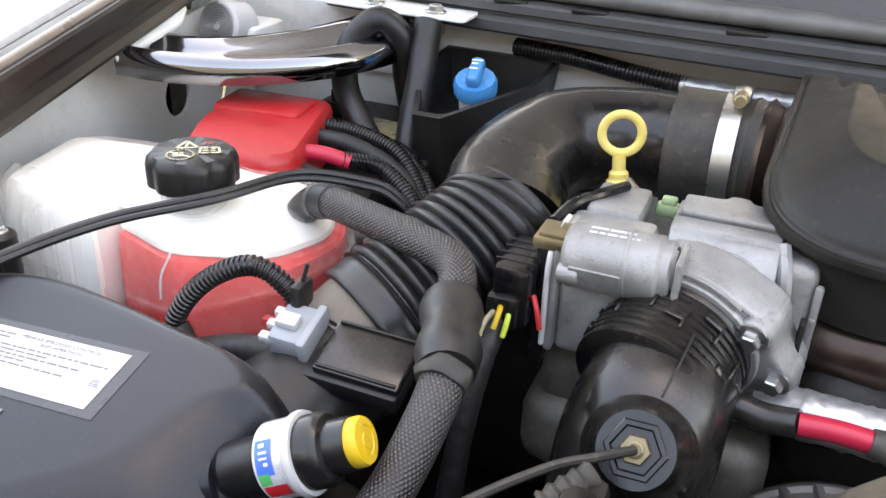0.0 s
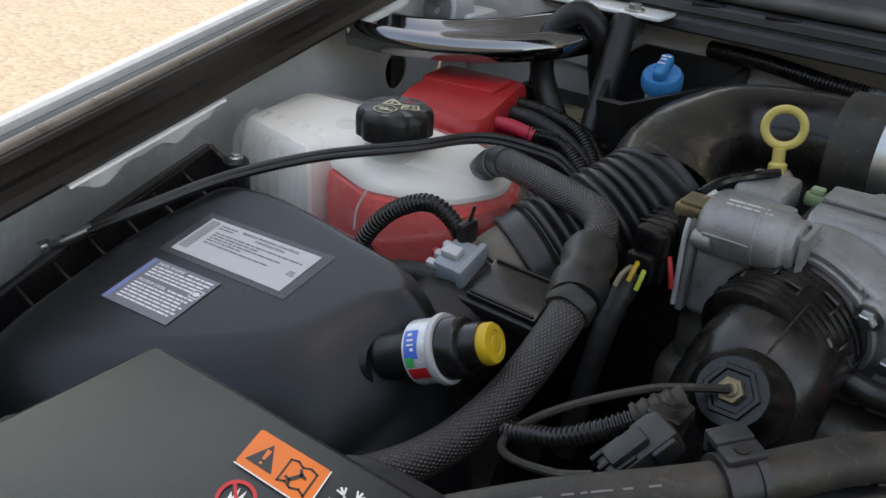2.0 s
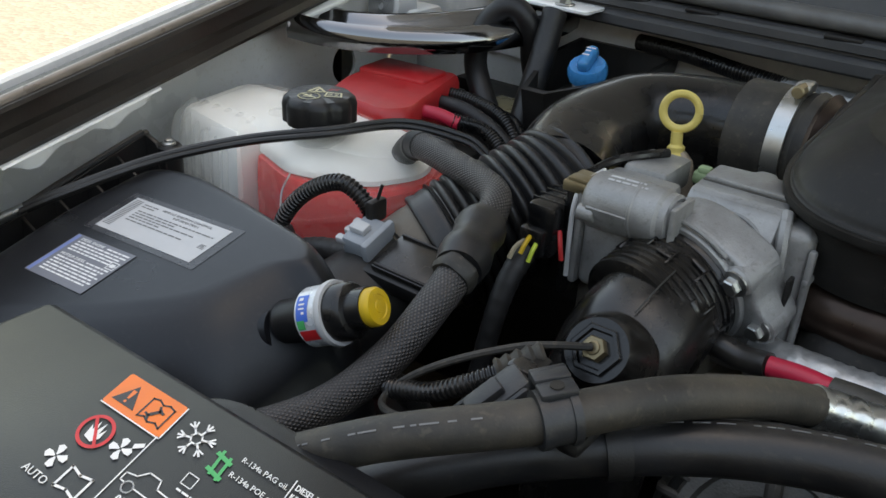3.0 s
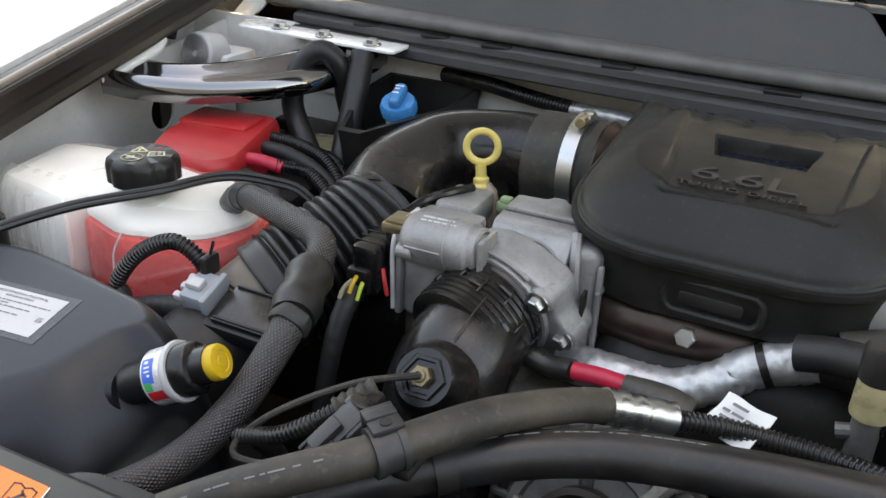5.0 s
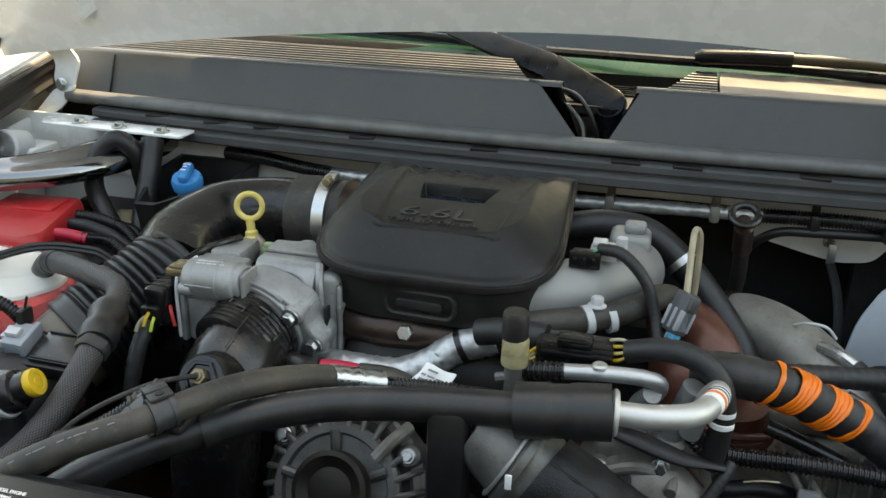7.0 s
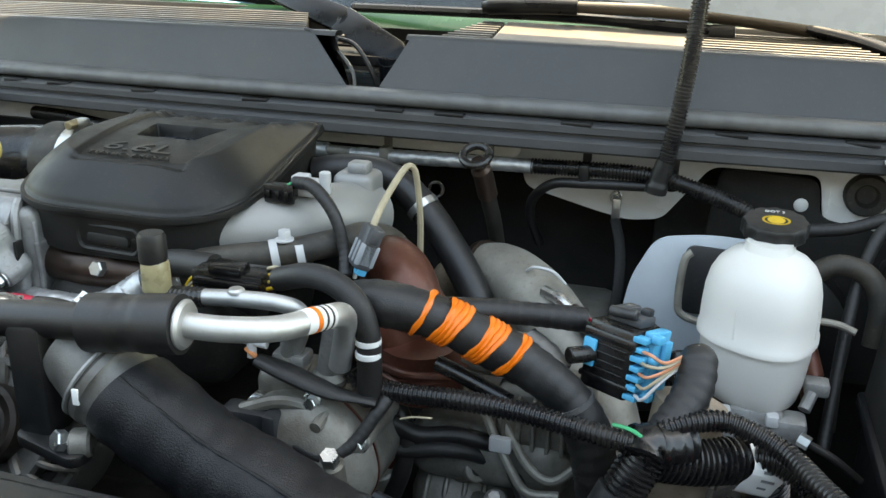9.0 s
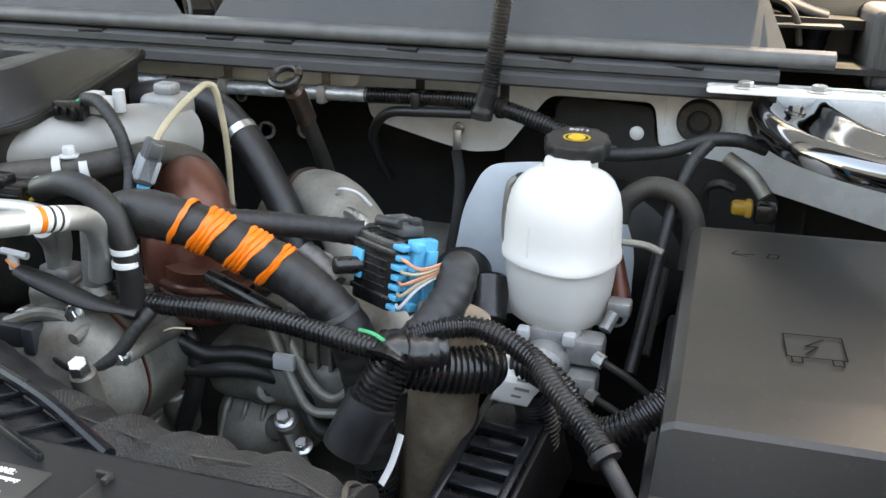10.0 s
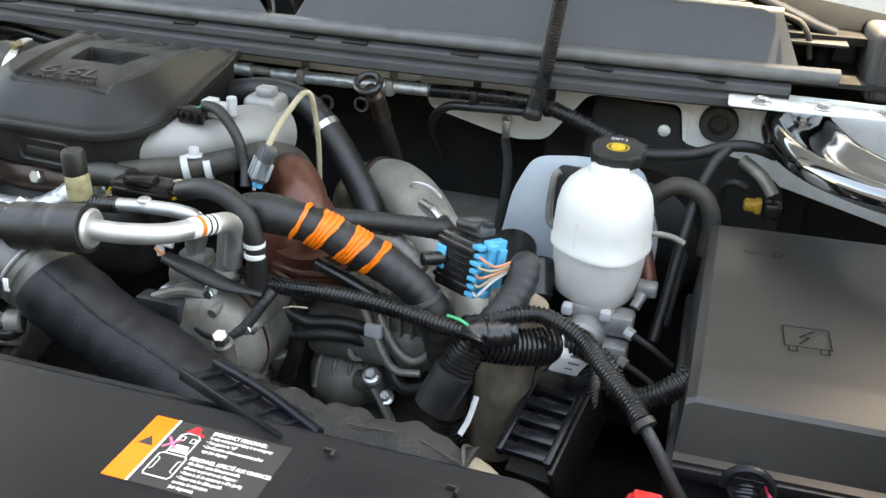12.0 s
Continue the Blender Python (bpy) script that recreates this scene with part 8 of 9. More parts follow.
part("bypass_hose", tube([(-0.050, 0.410, 1.222), (-0.02, 0.416, 1.228), (0.027, 0.430, 1.234), (0.065, 0.455, 1.240), (0.085, 0.485, 1.240), (0.10, 0.52, 1.22), (0.105, 0.55, 1.17)], 0.0125, 18, 0.005), M_OLDRUBBER, ib)
for q in (0.016, 0.036):
    part("clamp", tube([(q, 0.4255 + (q - 0.02) * 0.5, 1.2325), (q + 0.006, 0.429 + (q - 0.02) * 0.5, 1.2335)], 0.0140, 20, 0.002), M_GREYLABEL, ib, "pale spring clamp")
part("clamp_bolt", bolt((0.027, 0.430, 1.246), (0, 0, 1), 0.006, 0.008), M_GREYLABEL, ib)
part("flange_joint", box((0.028, 0.020, 0.044), (0.068, 0.520, 1.212), 0.006), M_ALUOLD, ib)
kn = thing("breather_hose", "thick black breather hose behind the intake bridge", "hose")
part("clamp", tube([(0.100, 0.5965, 1.239), (0.106, 0.594, 1.2335)], 0.0178, 24, 0.002), M_STEEL, kn)
part("hose", tube([(-0.02, 0.60, 1.262), (0.02, 0.605, 1.268), (0.065, 0.605, 1.262), (0.105, 0.595, 1.235), (0.145, 0.575, 1.195), (0.175, 0.555, 1.155), (0.19, 0.54, 1.11)], 0.0165, 20, 0.006), M_RUBBER, kn)

tl2 = thing("tan_lead", "tan looped sensor lead with grey plug", "wiring")
part("lead", tube([(0.106, 0.440, 1.262), (0.107, 0.47, 1.280), (0.109, 0.515, 1.297), (0.112, 0.528, 1.298), (0.116, 0.532, 1.288), (0.118, 0.54, 1.24), (0.116, 0.545, 1.18), (0.116, 0.545, 1.14)], 0.0032, 8, 0.005), M_TAN, tl2)
pm = frame3((0.103, 0.436, 1.247), (0.3, 0.25, 0.9))
part("plug", join(box((0.020, 0.016, 0.040), (0, 0, 0), 0.003, m=pm), box((0.024, 0.010, 0.014), (0, 0, 0.012), 0.002, m=pm)), M_DKGREY, tl2, "grey clip-on plug")
part("plug_ribs", join(*[box((0.004, 0.018, 0.020), (-0.008 + 0.008 * k, 0, -0.006), 0.001, m=pm) for k in range(3)]), M_GREYCON, tl2)
part("blue_lock", box((0.010, 0.010, 0.008), (-0.002, -0.002, -0.022), 0.002, m=pm), M_CYAN, tl2)
part("white_lock", rod(pm @ Vector((0.004, 0, -0.02)), pm @ Vector((0.008, -0.004, -0.032)), 0.002, 8), M_PAPER, tl2)

tb = thing("turbo_outlet", "rust-brown exhaust casting behind the wiring", "exhaust")
part("casting", lathe([(0, 0), (0.046, 0.0), (0.050, 0.012), (0.048, 0.05), (0.042, 0.075), (0.030, 0.088), (0, 0.090)], frame3((0.138, 0.456, 1.118), (-0.25, 0.05, 1)), 32, lambda a, z: 1 + 0.05 * math.cos(3 * a)), M_RUST, tb, smooth=50)
part("shield", lathe([(0, 0), (0.032, 0), (0.037, 0.005), (0.037, 0.018), (0.042, 0.021), (0.042, 0.030), (0.036, 0.033), (0.034, 0.050), (0, 0.056)], frame3((0.157, 0.432, 1.118), (-0.05, -0.08, 1)), 30, lambda a, z: 1 + 0.07 * math.cos(2 * a + 0.6)), M_RUST, tb, smooth=35)
part("bead", tube([(0.127, 0.406, 1.150), (0.158, 0.391, 1.153), (0.190, 0.404, 1.150)], 0.004, 10, 0.005), M_RUST, tb)
part("pipe", tube([(0.09, 0.50, 1.205), (0.11, 0.485, 1.215), (0.135, 0.46, 1.205), (0.15, 0.44, 1.17)], 0.026, 20, 0.006), M_RUST, tb)
dwn = thing("charge_pipe", "grey cast charge pipe behind the wiring connector", "pipe")
part("pipe", tube([(0.150, 0.625, 1.155), (0.185, 0.610, 1.168), (0.225, 0.575, 1.165), (0.265, 0.530, 1.145), (0.305, 0.49, 1.11), (0.33, 0.46, 1.05)], 0.033, 26, 0.006), M_GREYPIPE, dwn)
part("joint_band", tube([(0.165, 0.619, 1.163), (0.172, 0.616, 1.166)], 0.0355, 26, 0.002), M_HOTPIPE, dwn)
part("elbow", tube([(0.155, 0.622, 1.158), (0.13, 0.63, 1.14), (0.12, 0.64, 1.10)], 0.030, 22, 0.006), M_TANPIPE, dwn)
wl2 = thing("clamp_ring", "white wire ring and dark lever clamp", "clamp")
part("ring", tube([(0.222, 0.560, 1.195), (0.232, 0.548, 1.204), (0.250, 0.545, 1.203), (0.262, 0.55, 1.190)], 0.0016, 8, 0.003), M_PALEGREY, wl2)
part("lever", tube([(0.245, 0.535, 1.186), (0.262, 0.520, 1.186), (0.282, 0.505, 1.178)], 0.006, 10, 0.004), M_STEEL, wl2)
part("hose", tube([(0.275, 0.51, 1.181), (0.30, 0.49, 1.165), (0.33, 0.475, 1.12)], 0.0085, 12, 0.005), M_RUBBER, wl2)

# ---- taped harness with orange bands, and its big plug ----
wh = thing("wiring_harness", "thick black taped wiring harness with orange bands", "wiring harness")
HP = [(0.118, 0.372, 1.222), (0.150, 0.364, 1.228), (0.188, 0.368, 1.221), (0.226, 0.376, 1.203), (0.262, 0.381, 1.184), (0.292, 0.383, 1.162), (0.312, 0.384, 1.132), (0.322, 0.384, 1.09), (0.328, 0.384, 1.03)]
part("taped_core", taped(HP, 0.0185, 0.013, 24, 0.05), M_TAPE, wh)
core = spline(HP, 0.002)


def near(p):
    return min(range(len(core)), key=lambda i: (core[i] - Vector(p)).length)


for p0, w, turns in (((0.1775, 0.3669, 1.2230), 0.0050, 1), ((0.1987, 0.3703, 1.2159), 0.0180, 4), ((0.2260, 0.3760, 1.2030), 0.0165, 4), ((0.2472, 0.3789, 1.1918), 0.0070, 2)):
    i = near(p0)
    d = (core[i + 2] - core[i - 2]).normalized()
    fm2 = frame3(core[i], d)
    bm = bmesh.new()
    n, nk = 36, 4 * turns
    rows = []
    for k in range(nk + 1):
        row = []
        for j in range(n):
            a = 2 * math.pi * j / n
            r = 0.0193 + 0.0013 * abs(math.sin(math.pi * k / 4))
            fray = 0.0012 * math.sin(3 * a + k * 1.3) + 0.0008 * math.sin(7 * a + k)
            row.append(bm.verts.new(fm2 @ Vector((r * math.cos(a), r * math.sin(a), (k / nk - 0.5) * w * (1 + 0.15 * math.sin(a + 1)) + 0.5 * fray + 0.0048 * math.sin(a)))))
        rows.append(row)
    for a, b in zip(rows, rows[1:]):
        for j in range(n):
            bm.faces.new((a[j], a[(j + 1) % n], b[(j + 1) % n], b[j]))
    part("orange_band", bm, M_ORANGE, wh, "orange tape band", smooth=60)
part("branch", taped([(0.178, 0.395, 1.215), (0.225, 0.415, 1.212), (0.275, 0.435, 1.206), (0.297, 0.442, 1.203)], 0.0105, 0.009), M_TAPE, wh)
part("foil_patch", crinkled([(0.252, 0.425, 1.188), (0.270, 0.418, 1.180), (0.285, 0.41, 1.168)], 0.0095, 9, 16, 0.003, 0.0008), M_ALUDARK, wh, smooth=50)
part("end_sleeve", conduit([(0.318, 0.384, 1.105), (0.326, 0.384, 1.07), (0.330, 0.384, 1.0)], 0.0175, 0.005, 20), M_CONDUIT, wh)
part("tie", tube([(0.296, 0.3832, 1.158), (0.298, 0.3834, 1.154)], 0.0200, 24, 0.001), M_DKGREY, wh)
kb = thing("engine_connector", "black multi-pin connector with light blue locks", "connector")
km = frame3((0.330, 0.420, 1.186), (0, 0, 1)) @ Matrix.Rotation(radians(-28), 4, "Z") @ Matrix.Rotation(radians(-10), 4, "X") @ Matrix.Diagonal((0.88, 0.88, 0.90, 1))
part("body", join(box((0.050, 0.048, 0.064), (0, 0, 0), 0.004, m=km), box((0.056, 0.052, 0.010), (0, 0, 0.020), 0.003, m=km), box((0.054, 0.050, 0.006), (0, 0, -0.020), 0.002, m=km)), M_SMOOTH, kb)
part("lever", join(box((0.034, 0.026, 0.010), (0.004, 0.002, 0.037), 0.003, m=km), box((0.014, 0.034, 0.006), (-0.004, 0.0, 0.043), 0.002, m=km)), M_DKGREY, kb)
part("blue_lock", box((0.014, 0.004, 0.026), (-0.018, -0.026, 0.002), 0.002, m=km), M_CYAN, kb)
part("nose", rod(km @ Vector((-0.016, -0.022, 0.0)), km @ Vector((-0.026, -0.046, -0.002)), 0.007, 14, 0.001), M_SMOOTH, kb)
part("blue_comb", join(box((0.012, 0.028, 0.062), (0.031, 0.004, 0.002), 0.002, m=km), box((0.010, 0.010, 0.008), (0.040, -0.010, 0.029), 0.002, m=km), box((0.009, 0.008, 0.006), (0.040, -0.012, 0.010), 0.0015, m=km), box((0.010, 0.010, 0.007), (0.039, -0.010, -0.024), 0.0015, m=km), box((0.005, 0.012, 0.050), (0.040, 0.008, 0.000), 0.0015, m=km)), M_CYAN, kb, "light blue terminal comb")
for k in range(7):
    part("comb_tooth", box((0.013 - 0.003 * (k % 2), 0.012, 0.0050), (0.029, -0.018, -0.026 + 0.0088 * k), 0.001, m=km), M_CYAN, kb)
for k in range(5):
    part("body_rib", box((0.044, 0.0012, 0.0016), (-0.002, -0.0255, -0.010 + 0.0075 * k), 0.0006, m=km), M_SMOOTH, kb)
part("lever_pin", join(rod(km @ Vector((-0.010, -0.016, 0.042)), km @ Vector((0.016, -0.012, 0.044)), 0.0045, 12, 0.001), box((0.010, 0.010, 0.008), (0.014, 0.008, 0.044), 0.002, m=km)), M_CLIP, kb)
for k, mm3 in enumerate((M_PALEGREY, M_TAN, M_REDINK, M_TAN, M_REDINK)):
    z = -0.022 + 0.010 * k
    part("wire", tube([km @ Vector((0.034, -0.022, z)), km @ Vector((0.046, -0.029, z + 0.002)), km @ Vector((0.056, -0.020, 0.4 * z + 0.008)), (0.382, 0.404, 1.196 + 0.0018 * k)], 0.0014, 6, 0.003), mm3 if mm3 is not M_REDINK else mat("salmon_wire", (0.6, 0.25, 0.14), 0.45), kb)
for k in range(4):
    part("wire", tube([(0.296, 0.441, 1.206 - 0.003 * k), (0.303, 0.437, 1.205 - 0.004 * k), (0.309, 0.432, 1.202 - 0.005 * k)], 0.0014, 6, 0.002), (M_REDWIRE, M_GREEN, M_PALEGREY, M_TAN)[k], kb)
part("taped_lead", tube([(0.386, 0.412, 1.206), (0.390, 0.403, 1.197), (0.389, 0.388, 1.182), (0.380, 0.370, 1.166), (0.368, 0.354, 1.152)], 0.0150, 22, 0.003, lambda i, s, S: 0.0150 * min(1.0, 0.55 + s * 60) + 0.0006 * math.sin(i * 1.9)), M_TAPE, kb)

DOWN = [(0.362, 0.342, 1.148), (0.352, 0.336, 1.128), (0.341, 0.329, 1.104), (0.330, 0.322, 1.078)]
cd = thing("corrugated_harness", "black corrugated conduits tied together over the engine", "wiring harness")
part("front_run", conduit([(0.122, 0.350, 1.195), (0.121, 0.348, 1.178), (0.134, 0.349, 1.163), (0.165, 0.350, 1.159), (0.211, 0.350, 1.161), (0.265, 0.346, 1.162), (0.315, 0.340, 1.159), (0.352, 0.334, 1.158)], 0.0086, 0.0040, 16), M_CONDUIT, cd)
part("fat_run", conduit([(0.366, 0.348, 1.142), (0.395, 0.364, 1.134), (0.430, 0.386, 1.128), (0.448, 0.402, 1.112), (0.455, 0.415, 1.085), (0.455, 0.42, 1.05)], 0.0185, 0.0050, 22), M_CONDUIT, cd)
part("fat_wrap", tube([(0.352, 0.340, 1.150), (0.372, 0.352, 1.149), (0.388, 0.364, 1.147)], 0.0190, 18, 0.003, lambda i, s, S: 0.0190 + 0.0007 * math.sin(i * 2.2)), M_SMOOTH, cd)
part("down_run", conduit(DOWN[:3], 0.0170, 0.0046, 20), M_CONDUIT, cd)
part("down_sleeve", tube([(0.3465, 0.3325, 1.116), (0.341, 0.329, 1.104), (0.330, 0.322, 1.078)], 0.0195, 22, 0.004), M_TAPE, cd)
part("long_run", conduit([(0.368, 0.352, 1.162), (0.391, 0.362, 1.168), (0.419, 0.370, 1.168), (0.457, 0.358, 1.158), (0.482, 0.326, 1.152), (0.504, 0.298, 1.148), (0.520, 0.274, 1.144)], 0.0085, 0.0040, 16), M_CONDUIT, cd)
part("long_tail", tube([(0.516, 0.280, 1.145), (0.533, 0.262, 1.132), (0.558, 0.250, 1.098), (0.59, 0.245, 1.058), (0.615, 0.24, 1.03)], 0.0054, 14, 0.006), M_TAPE, cd)
part("side_run", conduit([(0.430, 0.384, 1.134), (0.458, 0.378, 1.138), (0.480, 0.368, 1.128), (0.494, 0.360, 1.112), (0.512, 0.358, 1.106), (0.532, 0.360, 1.116), (0.546, 0.364, 1.128), (0.556, 0.37, 1.135)], 0.0118, 0.0042, 18), M_CONDUIT, cd)
part("knot", tube([(0.358, 0.330, 1.150), (0.360, 0.338, 1.156), (0.366, 0.345, 1.150)], 0.0165, 16, 0.002, lambda i, s, S: 0.0150 + 0.0015 * math.sin(i * 1.3)), M_SMOOTH, cd)
part("green_wire", tube([(0.335, 0.338, 1.169), (0.348, 0.333, 1.170), (0.360, 0.331, 1.165)], 0.0016, 6, 0.003), M_GREEN, cd)
part("cable_tie", tube([(0.520, 0.274, 1.144), (0.524, 0.270, 1.141)], 0.0105, 16, 0.002), M_PLASTIC, cd)
# a paper label wrapped round the thick conduit, crumpled
lt = frame3((0.440, 0.390, 1.124), (0.033, 0.016, -0.012))
bm = bmesh.new()
grid = [[bm.verts.new(lt @ Vector(((0.0212 + 0.0012 * math.sin(5 * a + 30 * z)) * math.cos(a), (0.0212 + 0.0012 * math.sin(5 * a + 30 * z)) * math.sin(a), z + 0.002 * math.sin(3 * a)))) for z in (-0.016, -0.006, 0.004, 0.014)] for a in (0.4 + 0.2 * i for i in range(20))]
for p, q in zip(grid, grid[1:]):
    for i in range(3):
        bm.faces.new((p[i], q[i], q[i + 1], p[i + 1]))
part("paper_tag", bm, M_PAPER, cd, "crumpled white paper tag", smooth=20)
bm = bmesh.new()
for k in range(7):
    a = 1.6 + 0.30 * k
    vs = [bm.verts.new(lt @ Vector((0.0230 * math.cos(b), 0.0230 * math.sin(b), z))) for b, z in ((a, -0.006), (a + 0.10, -0.006), (a + 0.10, 0.002 + 0.004 * (k % 2)), (a, 0.002 + 0.004 * (k % 2)))]
    bm.faces.new(vs)
part("tag_print", bm, M_GREYINK, cd)
part("paper_tag", tube([(0.368, 0.335, 1.09), (0.364, 0.325, 1.07), (0.358, 0.318, 1.055)], 0.0030, 8, 0.004, flat=0.12), M_PAPER, cd, "white paper tag")

ct = thing("charge_air_tube", "brown-stained metal tube going down beside the engine", "pipe")
part("pipe", tube([(0.389, 0.398, 1.166), (0.387, 0.397, 1.15), (0.380, 0.40, 1.08), (0.370, 0.41, 0.98)], 0.0285, 30, 0.006), M_TANPIPE, ct)
part("weld_bead", tube([(0.3865, 0.3975, 1.138), (0.3863, 0.3976, 1.1355)], 0.0289, 30, 0.001), M_TANPIPE, ct)

# ---- connectors between the hoses ----
cs = thing("pressure_valve", "black-capped valve with aged clear plastic body", "valve")
part("cap", lathe([(0, 0.0), (0.0145, 0.0), (0.0150, 0.004), (0.0150, 0.024), (0.0130, 0.028), (0, 0.028)], Matrix.Translation((-0.031, 0.318, 1.258)) @ Matrix.Diagonal((0.74, 0.74, 0.85, 1)), 28, lambda a, z: 1 + 0.01 * math.cos(18 * a)), M_PLASTIC, cs)
part("body", lathe([(0.0145, 0.0), (0.0150, 0.002), (0.0145, 0.022), (0.012, 0.026)], Matrix.Translation((-0.030, 0.318, 1.234)) @ Matrix.Diagonal((0.78, 0.78, 1, 1)), 24), M_AMBER, cs, "yellowed clear body")
part("foot", join(rod((-0.030, 0.318, 1.20), (-0.030, 0.318, 1.236), 0.0085, 16, 0.001), rod((-0.045, 0.318, 1.218), (-0.030, 0.318, 1.222), 0.005, 10)), M_ALUDARK, cs)
cc = thing("injector_plug", "black wiring plug with yellow wires", "connector")
part("body", join(box((0.066, 0.030, 0.024), (0.016, 0.360, 1.232), 0.004), box((0.030, 0.020, 0.010), (0.016, 0.352, 1.246), 0.003), box((0.060, 0.008, 0.006), (0.018, 0.345, 1.236), 0.002)), M_SMOOTH, cc)
for k in range(4):
    part("wire", tube([(0.045, 0.355 + 0.003 * k, 1.230 + 0.005 * k), (0.054, 0.350 + 0.003 * k, 1.234 + 0.005 * k), (0.062, 0.352 + 0.002 * k, 1.238 + 0.003 * k), (0.070, 0.355, 1.240)], 0.0016, 6, 0.003), (M_YELLOW, M_PALEYEL, M_YELLOW, M_TAN)[k], cc)
    part("wire", tube([(-0.008, 0.352 + 0.003 * k, 1.224 + 0.004 * k), (-0.018, 0.350, 1.222 + 0.004 * k), (-0.026, 0.352, 1.216 + 0.003 * k)], 0.0014, 6, 0.003), (M_YELLOW, M_PALEYEL, M_TAN, M_YELLOW)[k], cc)
part("rear_sleeve", tube([(-0.010, 0.372, 1.235), (-0.05, 0.380, 1.232), (-0.075, 0.385, 1.225)], 0.0125, 16, 0.005), M_TAPE, cc)
sh = thing("sleeved_lead", "black sleeved hose with two white rings", "hose")
part("hose", tube([(0.060, 0.352, 1.242), (0.090, 0.345, 1.252), (0.115, 0.340, 1.250), (0.134, 0.338, 1.236), (0.142, 0.338, 1.214), (0.143, 0.340, 1.19), (0.140, 0.345, 1.15)], 0.0100, 18, 0.004), M_TAPE, sh)
for z in (1.2065, 1.1955):
    part("white_ring", rod((0.1425, 0.3385, z - 0.0026), (0.1425, 0.3385, z + 0.0026), 0.0106, 20, 0.0006), M_PAPER, sh, "white marking ring")
lb = thing("hanging_tag", "small white printed tag on the wiring", "tag")
lm = plane3((-0.117, 0.302, 1.206), (-0.088, 0.288, 1.206), (-0.104, 0.330, 1.220))
bm = box((0.034, 0.030, 0.0010), (0.015, 0.013, 0), 0.0)
bmesh.ops.subdivide_edges(bm, edges=bm.edges[:], cuts=6, use_grid_fill=True)
for v in bm.verts:
    v.co.z += 0.0014 * math.sin(v.co.x * 210 + 1) + 0.0010 * math.sin(v.co.y * 260)
part("paper", move(bm, lm), M_PAPER, lb, smooth=25)
part("print", bars([(0.003, 0.027, 0.004), (0.004, 0.026, 0.009), (0.003, 0.028, 0.014), (0.006, 0.020, 0.020)], lm, 0.0022, 11, 0.0034), M_GREYINK, lb)

# ---- pumps at the front of the engine ----
cm = thing("compressor", "grimy cast aluminium compressor with bolts", "compressor")
fc2 = frame3((0.084, 0.352, 1.088), (0.02, -1, 0.10))


def cast(a, z):
    return 1 + 0.012 * math.cos(5 * a) + 0.006 * math.cos(9 * a + 1)


part("body", lathe([(0, -0.095), (0.046, -0.095), (0.056, -0.088), (0.061, -0.074), (0.0625, -0.060), (0.0625, -0.003), (0.064, 0.0), (0.064, 0.008), (0.060, 0.014)], fc2, 56, cast), M_ALUOLD, cm, smooth=35)
part("front_head", lathe([(0.060, 0.012), (0.0645, 0.014), (0.0645, 0.026), (0.058, 0.036), (0.044, 0.046), (0.030, 0.050), (0, 0.052)], fc2, 56, cast), M_ALUOLD, cm, smooth=35)
for z in (-0.058, 0.011):
    part("rust_seam", lathe([(0.058, z), (0.0655, z), (0.0655, z + 0.0022), (0.058, z + 0.0022)], fc2, 56, cast), M_RUST, cm, "rusty brown gasket seam")
part("top_block", box((0.062, 0.050, 0.030), (0.072, 0.362, 1.150), 0.010, 3), M_ALUOLD, cm)
part("top_ridge", tube([(0.040, 0.318, 1.138), (0.075, 0.322, 1.150), (0.110, 0.330, 1.142)], 0.006, 10, 0.006), M_ALUOLD, cm)
part("top_ridge", tube([(0.108, 0.310, 1.138), (0.112, 0.36, 1.146), (0.110, 0.41, 1.140)], 0.005, 10, 0.006), M_ALUOLD, cm)
for a in (0.5, 1.35, 2.2, 2.9, 4.0, 5.2):
    part("lug", rod(fc2 @ Vector((0.061 * math.cos(a), 0.061 * math.sin(a), -0.052)), fc2 @ Vector((0.061 * math.cos(a), 0.061 * math.sin(a), 0.030)), 0.0085, 14, 0.003), M_ALUOLD, cm)
    part("bolt", bolt(fc2 @ Vector((0.061 * math.cos(a), 0.061 * math.sin(a), 0.030)), fc2.to_3x3() @ Vector((0, 0, 1)), 0.0055, 0.006), M_STEEL, cm)
part("port", lathe([(0, 0), (0.016, 0), (0.017, 0.006), (0.012, 0.010), (0.009, 0.016), (0, 0.016)], frame3((0.068, 0.352, 1.164), (0.1, -0.2, 1)), 24), M_ALUOLD, cm)
part("port", lathe([(0, 0), (0.014, 0), (0.015, 0.006), (0.010, 0.012), (0, 0.014)], frame3((0.104, 0.352, 1.160), (0.1, -0.2, 1)), 24), M_ALUOLD, cm)
part("riser", tube([(0.104, 0.350, 1.168), (0.110, 0.345, 1.195), (0.118, 0.338, 1.225)], 0.0105, 16, 0.005), M_ALU, cm)
part("riser", tube([(0.068, 0.350, 1.176), (0.074, 0.342, 1.200), (0.084, 0.322, 1.222)], 0.0080, 16, 0.005), M_ALU, cm)
part("stud", rod((0.131, 0.302, 1.07), (0.131, 0.288, 1.125), 0.010, 14, 0.002), M_ALUOLD, cm)
part("stud_bolt", bolt((0.131, 0.287, 1.126), (0.1, -0.4, 0.9), 0.0080, 0.010, False), M_STEEL, cm)
cw2 = thing("clutch_plug", "dark grey plug with black taped lead on the compressor", "connector")
